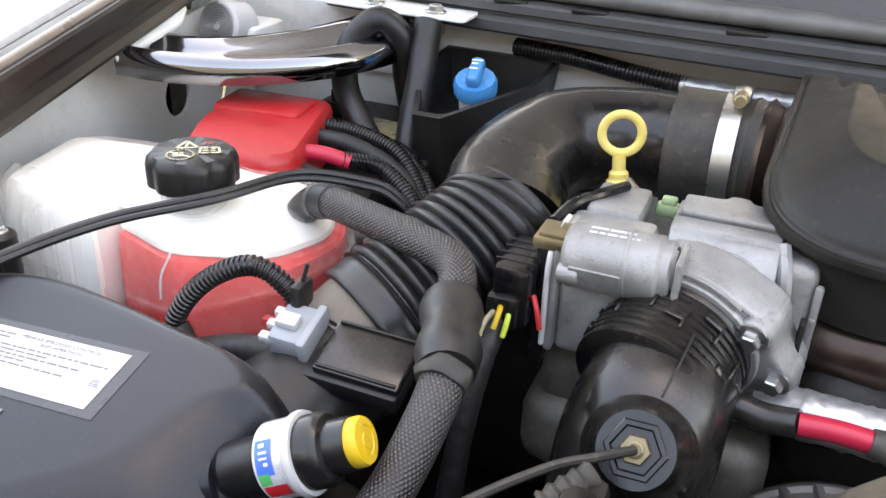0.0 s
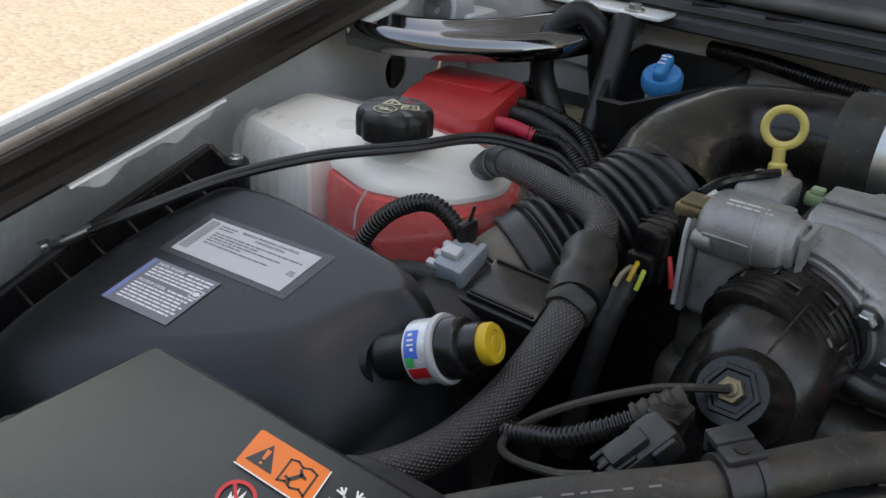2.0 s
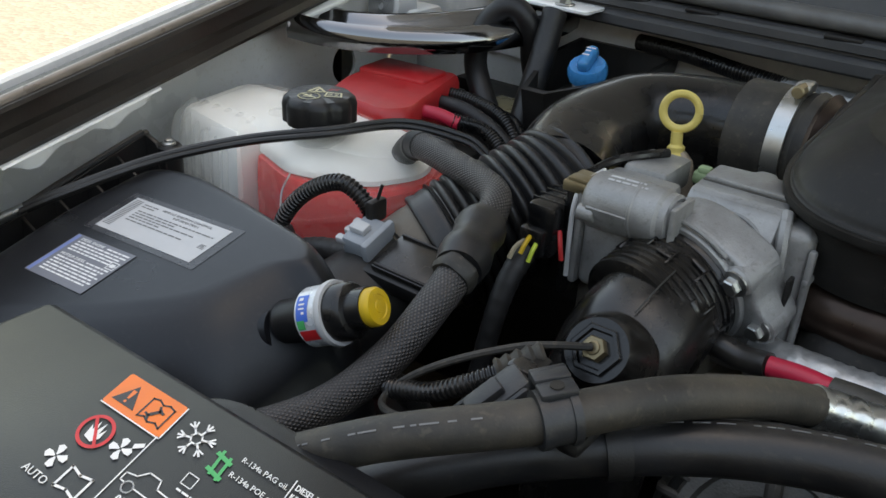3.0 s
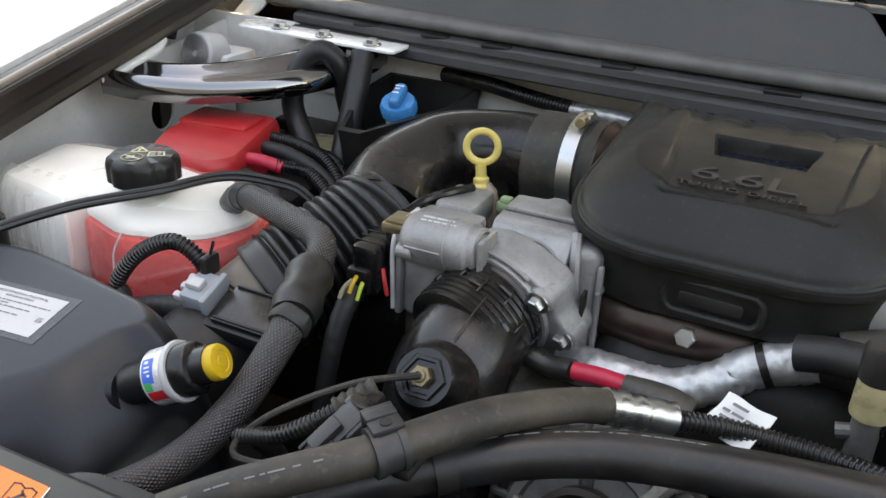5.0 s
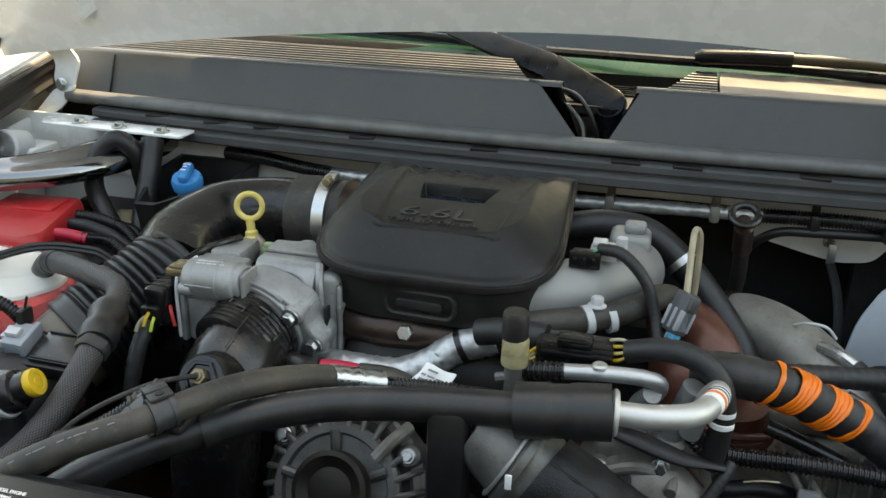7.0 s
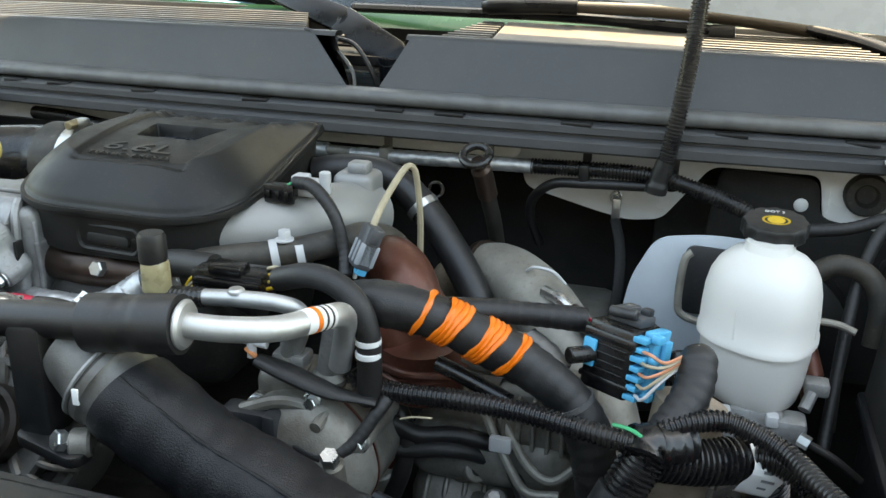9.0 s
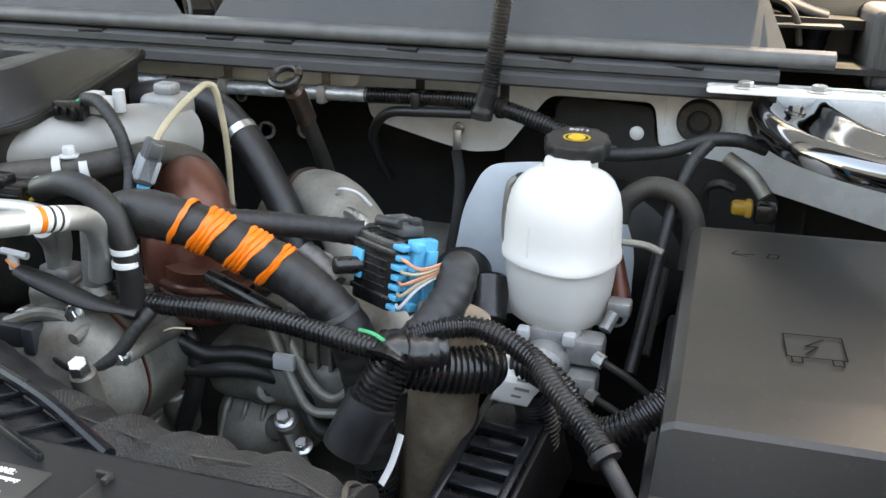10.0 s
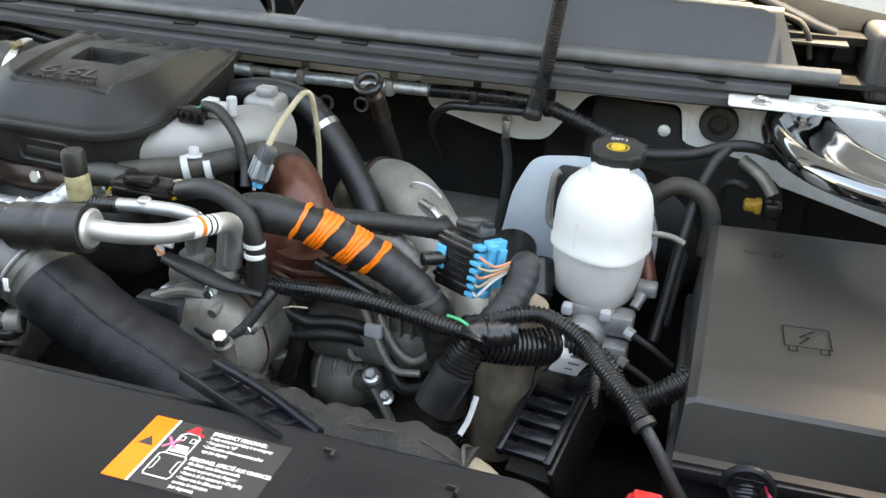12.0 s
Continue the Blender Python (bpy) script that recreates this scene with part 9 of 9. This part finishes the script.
part("plug", join(box((0.044, 0.022, 0.020), (0.046, 0.318, 1.132), 0.004), box((0.012, 0.026, 0.024), (0.070, 0.316, 1.132), 0.003)), M_CLIP, cw2)
part("lead", taped([(0.076, 0.316, 1.130), (0.095, 0.310, 1.118), (0.115, 0.312, 1.112), (0.135, 0.322, 1.122), (0.150, 0.335, 1.145), (0.156, 0.345, 1.155)], 0.0058, 0.006), M_TAPE, cw2)
part("flat_lead", tube([(0.052, 0.325, 1.182), (0.08, 0.325, 1.174), (0.115, 0.328, 1.162), (0.15, 0.335, 1.155)], 0.010, 14, 0.005, lambda i, s, S: 0.005 + 0.006 * math.sin(math.pi * min(1, 0.15 + s / S)), flat=0.6), M_TAPE, cw2)
part("end_wire", tube([(0.042, 0.326, 1.190), (0.048, 0.325, 1.186), (0.056, 0.325, 1.181)], 0.0022, 6, 0.003), mat("pale_orange_wire", (0.7, 0.25, 0.1), 0.45), cw2)
part("clip", join(rod((0.036, 0.328, 1.196), (0.060, 0.328, 1.194), 0.003, 8), rod((0.046, 0.328, 1.196), (0.046, 0.328, 1.182), 0.004, 8)), M_PALEGREY, cw2)
pu = thing("vacuum_pump", "grey cast pump with ports at the front of the engine", "pump")
fp2 = frame3((0.190, 0.452, 1.010), (0.10, -0.62, 0.62))
part("body", lathe([(0, -0.06), (0.046, -0.06), (0.050, -0.05), (0.050, -0.020), (0.047, -0.016), (0.047, -0.004), (0.042, 0.008), (0.034, 0.014), (0.020, 0.017), (0, 0.018)], fp2, 40, lambda a, z: 1 + 0.05 * math.cos(3 * a + 0.5) + 0.012 * math.cos(10 * a)), M_ALUOLD, pu, smooth=35)
for k in range(4):
    part("rib", tube([fp2 @ Vector((-0.034 + 0.018 * k, -0.030, 0.008)), fp2 @ Vector((-0.030 + 0.018 * k, 0.0, 0.017)), fp2 @ Vector((-0.026 + 0.016 * k, 0.034, 0.004))], 0.0032, 8, 0.006), M_ALUOLD, pu)
part("port", join(rod((0.190, 0.446, 1.030), (0.212, 0.424, 1.050), 0.0095, 18, 0.002), rod((0.208, 0.428, 1.0465), (0.2125, 0.4235, 1.0505), 0.0112, 18, 0.001)), M_ALUOLD, pu)
part("port_hole", lathe([(0, 0), (0.0055, 0), (0.0055, 0.001), (0, 0.001)], frame3((0.2128, 0.4232, 1.0508), (0.022, -0.022, 0.02)), 14), M_DARK, pu)
part("boss", join(rod((0.124, 0.425, 1.00), (0.126, 0.404, 1.047), 0.0135, 18, 0.002), box((0.036, 0.024, 0.030), (0.116, 0.425, 1.005), 0.006)), M_ALUOLD, pu)
part("boss", join(rod((0.100, 0.415, 0.985), (0.104, 0.395, 1.022), 0.0125, 18, 0.002), box((0.050, 0.030, 0.02), (0.10, 0.42, 0.985), 0.006)), M_ALUOLD, pu)
part("ear", join(rod((0.234, 0.425, 1.005), (0.233, 0.411, 1.032), 0.0115, 16, 0.002), box((0.03, 0.02, 0.02), (0.22, 0.43, 1.01), 0.006)), M_ALUOLD, pu)
part("bolt", bolt((0.233, 0.410, 1.033), (0, -0.5, 0.8), 0.0065, 0.006), M_STEEL, pu)
part("bolt", bolt((0.252, 0.405, 1.012), (0, -0.5, 0.8), 0.0060, 0.006), M_STEEL, pu)
part("brown_lever", tube([(0.236, 0.41, 1.020), (0.250, 0.40, 1.008), (0.262, 0.395, 0.99)], 0.006, 10, 0.005, flat=0.6), M_ALUDARK, pu)
lo = thing("fuel_lines", "thin bent steel lines with pale clip beside the pump", "pipe")
part("line", tube([(0.205, 0.43, 1.130), (0.225, 0.42, 1.098), (0.245, 0.41, 1.068), (0.262, 0.405, 1.050), (0.290, 0.405, 1.052)], 0.0042, 10, 0.004), M_GREYPIPE, lo)
part("line", tube([(0.220, 0.43, 1.125), (0.240, 0.42, 1.098), (0.262, 0.41, 1.072), (0.285, 0.405, 1.066), (0.310, 0.41, 1.090)], 0.0042, 10, 0.004), M_GREYPIPE, lo)
part("clutter_hose", tube([(0.120, 0.40, 1.075), (0.150, 0.405, 1.070), (0.185, 0.41, 1.075), (0.215, 0.425, 1.065), (0.24, 0.44, 1.04)], 0.0075, 12, 0.005), M_TAPE, lo)
part("clutter_hose", tube([(0.135, 0.42, 1.11), (0.150, 0.41, 1.085), (0.148, 0.405, 1.05), (0.135, 0.40, 1.01)], 0.0085, 12, 0.005), M_RUBBER, lo)
part("spring_clip", box((0.018, 0.012, 0.020), (0.196, 0.425, 1.082), 0.004), M_ALUOLD, lo)
part("dark_line", tube([(0.24, 0.43, 1.06), (0.27, 0.40, 1.035), (0.30, 0.395, 1.045), (0.33, 0.40, 1.07)], 0.0065, 12, 0.005), M_RUBBER, lo)
part("bracket", box((0.06, 0.03, 0.012), (0.262, 0.45, 1.06), 0.003), M_DARK, lo)
part("clip", box((0.020, 0.008, 0.014), (0.236, 0.410, 1.090), 0.002), M_PALEGREY, lo)
gb = thing("control_box", "ribbed grey cast cooler box below the harness", "box")
part("case", box((0.085, 0.060, 0.060), (0.268, 0.452, 1.110), 0.012, 3), M_ALUOLD, gb)
for k in range(6):
    part("fin", box((0.0035, 0.010, 0.050), (0.236 + 0.013 * k, 0.421, 1.108), 0.001), M_ALUOLD, gb)
part("bracket", box((0.075, 0.05, 0.030), (0.220, 0.455, 1.155), 0.010, 3), M_GREYPIPE, gb)
part("black_rod", tube([(0.185, 0.385, 1.172), (0.215, 0.380, 1.164), (0.25, 0.375, 1.152)], 0.007, 12, 0.005), M_SMOOTH, gb)
part("black_hose", tube([(0.138, 0.40, 1.10), (0.160, 0.41, 1.085), (0.195, 0.42, 1.085), (0.235, 0.43, 1.075)], 0.008, 14, 0.005), M_RUBBER, gb)
part("yellow_wire", tube([(0.168, 0.342, 1.140), (0.180, 0.338, 1.146), (0.196, 0.338, 1.148)], 0.0008, 6, 0.003), M_TAN, gb)

# ---- brake fluid reservoir, master cylinder, booster ----
rv = thing("brake_reservoir", "white translucent brake fluid reservoir with black cap", "reservoir")
rm = Matrix.Translation((0.442, 0.570, 0)) @ Matrix.Rotation(radians(20), 4, "Z") @ Matrix.Diagonal((1.06, 1.20, 1, 1))
sq = lambda a, z: 1 + 0.035 * math.cos(4 * a)
part("upper_body", lathe([(0.0505, 1.158), (0.0505, 1.164), (0.0492, 1.1655), (0.0488, 1.185), (0.0476, 1.203), (0.0448, 1.217), (0.0400, 1.227), (0.0330, 1.2345), (0.0250, 1.239), (0.0205, 1.241), (0.0185, 1.248), (0, 1.248)], rm, 56, sq), M_RESERVOIR, rv, smooth=50)
part("lower_body", lathe([(0, 1.095), (0.034, 1.095), (0.0410, 1.101), (0.0438, 1.115), (0.0462, 1.140), (0.0470, 1.158), (0.0505, 1.1585)], rm, 56, sq), M_RESERVOIR, rv, smooth=50)
for k in range(10):
    a = 3.3 + 0.28 * k
    part("rib", tube([rm @ Vector((0.0470 * math.cos(a), 0.0470 * math.sin(a), 1.168)), rm @ Vector((0.0462 * math.cos(a), 0.0462 * math.sin(a), 1.196))], 0.0012, 6, 0.006), M_RESERVOIR, rv)
cpm = Matrix.Translation((0.446, 0.595, 1.247)) @ Matrix.Rotation(radians(8), 4, "X")
rcap = part("cap", lathe([(0, 0.0), (0.0275, 0.0), (0.0295, 0.002), (0.0295, 0.013), (0.0280, 0.0155), (0.024, 0.0165), (0.0, 0.0168)], cpm, 64, lambda a, z: 1 + (0.03 * math.cos(12 * a) if 0.001 < z < 0.0160 else 0)), M_PLASTIC, rv, "black scalloped cap")
cpt = cpm @ Matrix.Translation((0, 0, 0.0172))
part("neck", lathe([(0.024, 1.225), (0.022, 1.245), (0, 1.245)], Matrix.Translation((0.444, 0.590, 0)), 32), M_RESERVOIR, rv)
part("yellow_print", join(*[strip([(0.0115 * math.cos(2 * math.pi * i / 24), -0.004 + 0.0090 * math.sin(2 * math.pi * i / 24)), (0.0115 * math.cos(2 * math.pi * (i + 1) / 24), -0.004 + 0.0090 * math.sin(2 * math.pi * (i + 1) / 24))], 0.0020, 0.0, cpt) for i in range(24)], flat(circle2(0, -0.004, 0.0080, 16), 0.0002, cpt)), M_YELLOW, rcap)
part("cap_lettering", words("DOT 3", 0.0062, cpt @ Matrix.Translation((-0.010, 0.0125, 0.0002))), M_WHITEINK, rcap)
mcy = thing("master_cylinder", "cast aluminium brake master cylinder with steel pipe nuts", "master cylinder")
part("barrel", rod((0.440, 0.500, 1.068), (0.452, 0.640, 1.080), 0.024, 24, 0.004), M_ALU, mcy)
part("block", box((0.050, 0.060, 0.030), (0.448, 0.548, 1.088), 0.008), M_ALU, mcy)
part("side_lug", box((0.034, 0.030, 0.026), (0.476, 0.530, 1.085), 0.006), M_ALU, mcy)
part("side_lug", box((0.034, 0.030, 0.026), (0.474, 0.515, 1.056), 0.006), M_ALU, mcy)
part("end_plate", lathe([(0, 0), (0.032, 0), (0.032, 0.006), (0.028, 0.008), (0, 0.008)], frame3((0.438, 0.492, 1.050), (-0.1, -1, 0.35)), 28), M_ALUOLD, mcy)
for p0, p1, p2 in (((0.486, 0.512, 1.086), (0.515, 0.500, 1.078), (0.54, 0.50, 1.06)), ((0.484, 0.500, 1.055), (0.515, 0.485, 1.048), (0.54, 0.48, 1.03))):
    part("pipe_nut", lathe([(0, 0), (0.0065, 0), (0.0065, 0.010), (0, 0.010)], frame3(p0, Vector(p1) - Vector(p0)), 6), M_STEEL, mcy)
    part("pipe", tube([p0, p1, p2], 0.0036, 10, 0.004), M_DARK, mcy)
for x in (0.420, 0.462):
    part("clip", box((0.012, 0.014, 0.012), (x, 0.520, 1.096), 0.003), M_GREYLABEL, mcy)
bs_ = thing("brake_booster", "black brake booster with pale shield behind the reservoir", "brake booster")
part("drum", lathe([(0, -0.08), (0.085, -0.08), (0.095, -0.06), (0.095, -0.03), (0.088, 0.0), (0.06, 0.015), (0, 0.02)], frame3((0.462, 0.730, 1.085), (0, -1, 0.12)), 40), M_PLASTIC, bs_)
part("pale_shield", slab(rounded([(0.305, 1.105), (0.312, 1.150), (0.336, 1.200), (0.392, 1.208), (0.47, 1.205), (0.50, 1.12), (0.50, 1.03), (0.29, 1.03)], 0.018), 0, 0.004, 0.001, Matrix.Translation((0, 0.70, 0)) @ Matrix.Rotation(radians(90), 4, "X")), mat("pale_blue_white_plastic", (0.48, 0.53, 0.57), 0.45, vary=0.05), bs_, "pale blue-white plastic shield")
part("dark_window", slab(rounded([(0.368, 1.12), (0.368, 1.198), (0.45, 1.195), (0.45, 1.12)], 0.012), 0, 0.004, 0.001, Matrix.Translation((0, 0.690, 0)) @ Matrix.Rotation(radians(90), 4, "X")), M_CLIP, bs_)
part("handle_loop", tube([(0.375, 0.672, 1.195), (0.368, 0.670, 1.185), (0.366, 0.668, 1.14), (0.372, 0.667, 1.125), (0.395, 0.667, 1.118)], 0.0042, 10, 0.004), M_GREYPIPE, bs_)
part("rubber_boot", rod((0.330, 0.64, 1.10), (0.345, 0.56, 1.085), 0.030, 24, 0.004), M_RUBBER, bs_)
part("pump_can", rod((0.380, 0.56, 1.13), (0.384, 0.53, 1.095), 0.017, 24, 0.003), M_SMOOTH, bs_)
part("bracket_arm", tube([(0.49, 0.60, 1.165), (0.515, 0.605, 1.162), (0.532, 0.60, 1.158)], 0.0036, 10, 0.004), M_GREYPIPE, bs_)
part("vacuum_hose", tube([(0.484, 0.645, 1.170), (0.490, 0.648, 1.190), (0.512, 0.650, 1.206), (0.540, 0.650, 1.200), (0.556, 0.645, 1.175), (0.556, 0.64, 1.13)], 0.0105, 18, 0.004), M_OLDRUBBER, bs_, "dusty brown-black vacuum hose")
part("rust_fitting", join(rod((0.487, 0.60, 1.15), (0.500, 0.58, 1.115), 0.009, 12, 0.001), box((0.014, 0.014, 0.022), (0.496, 0.575, 1.105), 0.003)), M_RUST, bs_)
part("sensor", join(box((0.022, 0.020, 0.014), (0.500, 0.560, 1.116), 0.003), rod((0.496, 0.552, 1.112), (0.490, 0.540, 1.100), 0.006, 10)), M_ALU, bs_)
ld = thing("firewall_leads", "black taped leads crossing behind the fuse box", "wiring")
part("lead", taped([(0.452, 0.692, 1.222), (0.485, 0.69, 1.226), (0.523, 0.688, 1.233), (0.560, 0.690, 1.247), (0.590, 0.695, 1.248), (0.615, 0.70, 1.24)], 0.0068, 0.007), M_TAPE, ld)
part("lead", taped([(0.562, 0.688, 1.246), (0.548, 0.675, 1.228), (0.535, 0.655, 1.190), (0.528, 0.63, 1.15), (0.522, 0.60, 1.10), (0.515, 0.56, 1.05)], 0.0062, 0.007), M_TAPE, ld)
part("lead", tube([(0.535, 0.66, 1.12), (0.530, 0.64, 1.09), (0.525, 0.60, 1.05)], 0.005, 10, 0.006), M_TAPE, ld)
part("grey_boot", tube([(0.580, 0.715, 1.225), (0.605, 0.700, 1.212), (0.620, 0.69, 1.195)], 0.0075, 12, 0.004), M_GREYPIPE, ld)
part("loop", tube([(0.565, 0.70, 1.17), (0.563, 0.695, 1.195), (0.575, 0.69, 1.205), (0.59, 0.69, 1.20)], 0.0045, 10, 0.004), M_RUBBER, ld)
part("yellow_plug", join(box((0.020, 0.016, 0.013), (0.598, 0.665, 1.190), 0.004), box((0.008, 0.018, 0.016), (0.604, 0.665, 1.190), 0.003)), mat("amber_plug_plastic", (0.36, 0.19, 0.012), 0.5, vary=0.2, dirt=(0.12, 0.09, 0.05), dirt_amount=0.5, dirt_scale=80), ld, "yellow plug")
part("black_plug", box((0.020, 0.020, 0.020), (0.620, 0.668, 1.186), 0.004), M_SMOOTH, ld)

# ---- fuse box ----
fx = thing("fuse_box", "large satin black underhood fuse box with moulded symbols", "fuse box")
prof = [(0.600, 1.10), (0.596, 1.186), (0.590, 1.1915), (0.580, 1.1920), (0.360, 1.1588), (0.354, 1.1575), (0.3235, 1.1460), (0.3195, 1.1425), (0.302, 1.101), (0.294, 1.099), (0.294, 1.094), (0.600, 1.094)]
bm = bmesh.new()
ends = []
XS = [(0.549, 0.0), (0.5530, 0.6), (0.5575, 1.0), (0.60, 1.0), (0.65, 1.0), (0.70, 1.0), (0.7445, 1.0), (0.749, 0.6), (0.754, 0.0)]
for x, k in XS:
    ring = []
    for y, z in prof:
        f = (z - 1.094) / 0.10
        X = x + (0.006 * f if x < 0.6 else -0.006 * f if x > 0.7 else 0)
        ring.append(bm.verts.new((X, y + 0.08 * (x - 0.56) * 0.9 * (1 if y > 0.5 else 0.4), z - (1 - k) * 0.0045 * (1 if z > 1.12 else 0))))
    ends.append(ring)
for a, b in zip(ends, ends[1:]):
    for i in range(len(prof)):
        j = (i + 1) % len(prof)
        bm.faces.new((a[i], a[j], b[j], b[i]))
bm.faces.new(ends[0][::-1])
bm.faces.new(ends[-1])
part("lid", bm, M_FUSE, fx, smooth=14)
part("rim", slab(rounded([(0.543, 0.288), (0.760, 0.298), (0.760, 0.62), (0.543, 0.606)], 0.008), 1.084, 1.096, 0.002), M_BOX, fx)
part("base", slab(rounded([(0.55, 0.31), (0.75, 0.315), (0.75, 0.60), (0.55, 0.595)], 0.01), 0.95, 1.085, 0.004), M_PLASTIC, fx)
arch = [(0.612 + 0.020 * math.cos(a), 0.290, 1.087 + 0.021 * math.sin(a)) for a in (math.pi * i / 10 for i in range(11))]
part("cable_arch", tube(arch, 0.0042, 10, 0.003), M_BOX, fx)
part("arch_hole", lathe([(0, 0), (0.017, 0), (0.017, 0.010), (0, 0.010)], frame3((0.612, 0.301, 1.087), (0, -1, 0.3)), 24), M_DARK, fx)
zt = lambda y: 1.1590 + (y - 0.362) * (0.033 / 0.218)
lm2 = plane3((0.630, 0.398, zt(0.398) + 0.0008), (0.668, 0.401, zt(0.401) + 0.0008), (0.630, 0.43, zt(0.43) + 0.0008))
M_EMB = mat("moulded_symbol", (0.006, 0.006, 0.006), 0.9, vary=0.05, spec=0.1)
part("battery_symbol", join(strip([(0, 0.004), (0.040, 0.004), (0.040, 0.032), (0.0, 0.032), (0, 0.004)], 0.0011, 0.0004, lm2), strip([(0.003, 0.003), (0.003, -0.003), (0.010, -0.003), (0.010, 0.003)], 0.0011, 0.0004, lm2), strip([(0.030, 0.003), (0.030, -0.003), (0.037, -0.003), (0.037, 0.003)], 0.0011, 0.0004, lm2), strip([(0.027, 0.028), (0.014, 0.018), (0.022, 0.018), (0.013, 0.008)], 0.0013, 0.0004, lm2)), M_EMB, fx, "moulded battery symbol")
lm3 = plane3((0.588, 0.536, zt(0.536) + 0.0006), (0.626, 0.538, zt(0.538) + 0.0006), (0.588, 0.56, zt(0.56) + 0.0006))
part("arrow_mark", join(strip([(0.014, 0.002), (0.002, 0.004), (0.006, 0.010)], 0.001, 0.0005, lm3), strip([(0.002, 0.004), (0.020, 0.006)], 0.001, 0.0005, lm3), strip([(0.030, 0.002), (0.038, 0.002), (0.040, 0.008), (0.032, 0.009), (0.030, 0.002)], 0.001, 0.0005, lm3)), M_EMB, fx, "moulded arrow")
fl2 = thing("fuse_box_lead", "corrugated lead with red wire below the fuse box", "wiring")
part("conduit", conduit([(0.612, 0.302, 1.088), (0.613, 0.287, 1.076), (0.613, 0.278, 1.050), (0.613, 0.275, 1.01)], 0.0125, 0.0042, 18), M_CONDUIT, fl2)
part("wrap", rod((0.613, 0.282, 1.066), (0.613, 0.277, 1.046), 0.0136, 18, 0.001), M_TAPE, fl2)
part("red_wire", tube([(0.622, 0.300, 1.096), (0.630, 0.287, 1.088), (0.631, 0.279, 1.074), (0.627, 0.272, 1.064), (0.634, 0.270, 1.064), (0.656, 0.268, 1.073)], 0.0024, 8, 0.003), M_REDWIRE, fl2, "red wire")

# ---- right battery with red cover ----
rb = thing("battery", "black battery with red terminal cover", "battery")
part("case", box((0.24, 0.19, 0.16), (0.615, 0.13, 0.985), 0.008), M_PLASTIC, rb)
part("lid", box((0.236, 0.186, 0.010), (0.615, 0.13, 1.069), 0.003), M_COVER, rb)
part("hold_down", box((0.17, 0.014, 0.012), (0.63, 0.222, 1.076), 0.003), M_COVER, rb)
part("bolt", bolt((0.575, 0.222, 1.082), (0, 0, 1), 0.006, 0.007), M_STEEL, rb)
cv = part("red_cover", ring_loft([(1.06, 1.060), (1.0, 1.105), (0.97, 1.1105), (0.90, 1.1125)], rounded([(0.512, 0.145), (0.518, 0.228), (0.547, 0.232), (0.552, 0.196), (0.582, 0.190), (0.590, 0.145)], 0.006, 4), (0.548, 0.175)), M_RED, rb, "red plastic terminal cover")
part("cover_ridge", join(box((0.006, 0.060, 0.008), (0.528, 0.188, 1.114), 0.002), box((0.022, 0.026, 0.006), (0.534, 0.212, 1.114), 0.002)), M_RED, cv)
solo("hood_strut", rod((0.665, 0.18, 1.085), (0.80, 0.44, 1.135), 0.0070, 18, 0.002), M_DKGREY, "dark grey support rod lying beside the fuse box", "rod")

# ---- slotted shield ----
sb = thing("slotted_shield", "black slotted plastic shield beside the charge tube", "shield")
sm = plane3((0.390, 0.331, 1.0355), (0.466, 0.313, 1.0415), (0.402, 0.405, 1.064))
W, Hh = 0.058, 0.112
part("side_rail", box((0.008, Hh, 0.012), (0.004, Hh / 2, 0), 0.002, m=sm), M_BOX, sb)
part("side_rail", box((0.008, Hh, 0.012), (W - 0.004, Hh / 2, 0), 0.002, m=sm), M_BOX, sb)
for k in range(5):
    part("slat", box((W - 0.014, 0.0120, 0.010), (W / 2, 0.008 + 0.0185 * k, 0), 0.002, m=sm), M_BOX, sb)
part("end_plate", slab(rounded([(0.0, Hh - 0.030), (W, Hh - 0.030), (W, Hh + 0.012), (0.038, Hh + 0.014), (0.0, Hh - 0.018)], 0.004), -0.005, 0.005, 0.002, sm), M_BOX, sb)
part("side_wall", box((0.006, Hh + 0.01, 0.075), (W, Hh / 2, -0.040), 0.002, m=sm), M_PLASTIC, sb)
part("inside", box((W - 0.01, Hh, 0.004), (W / 2, Hh / 2, -0.030), 0.001, m=sm), M_DARK, sb)
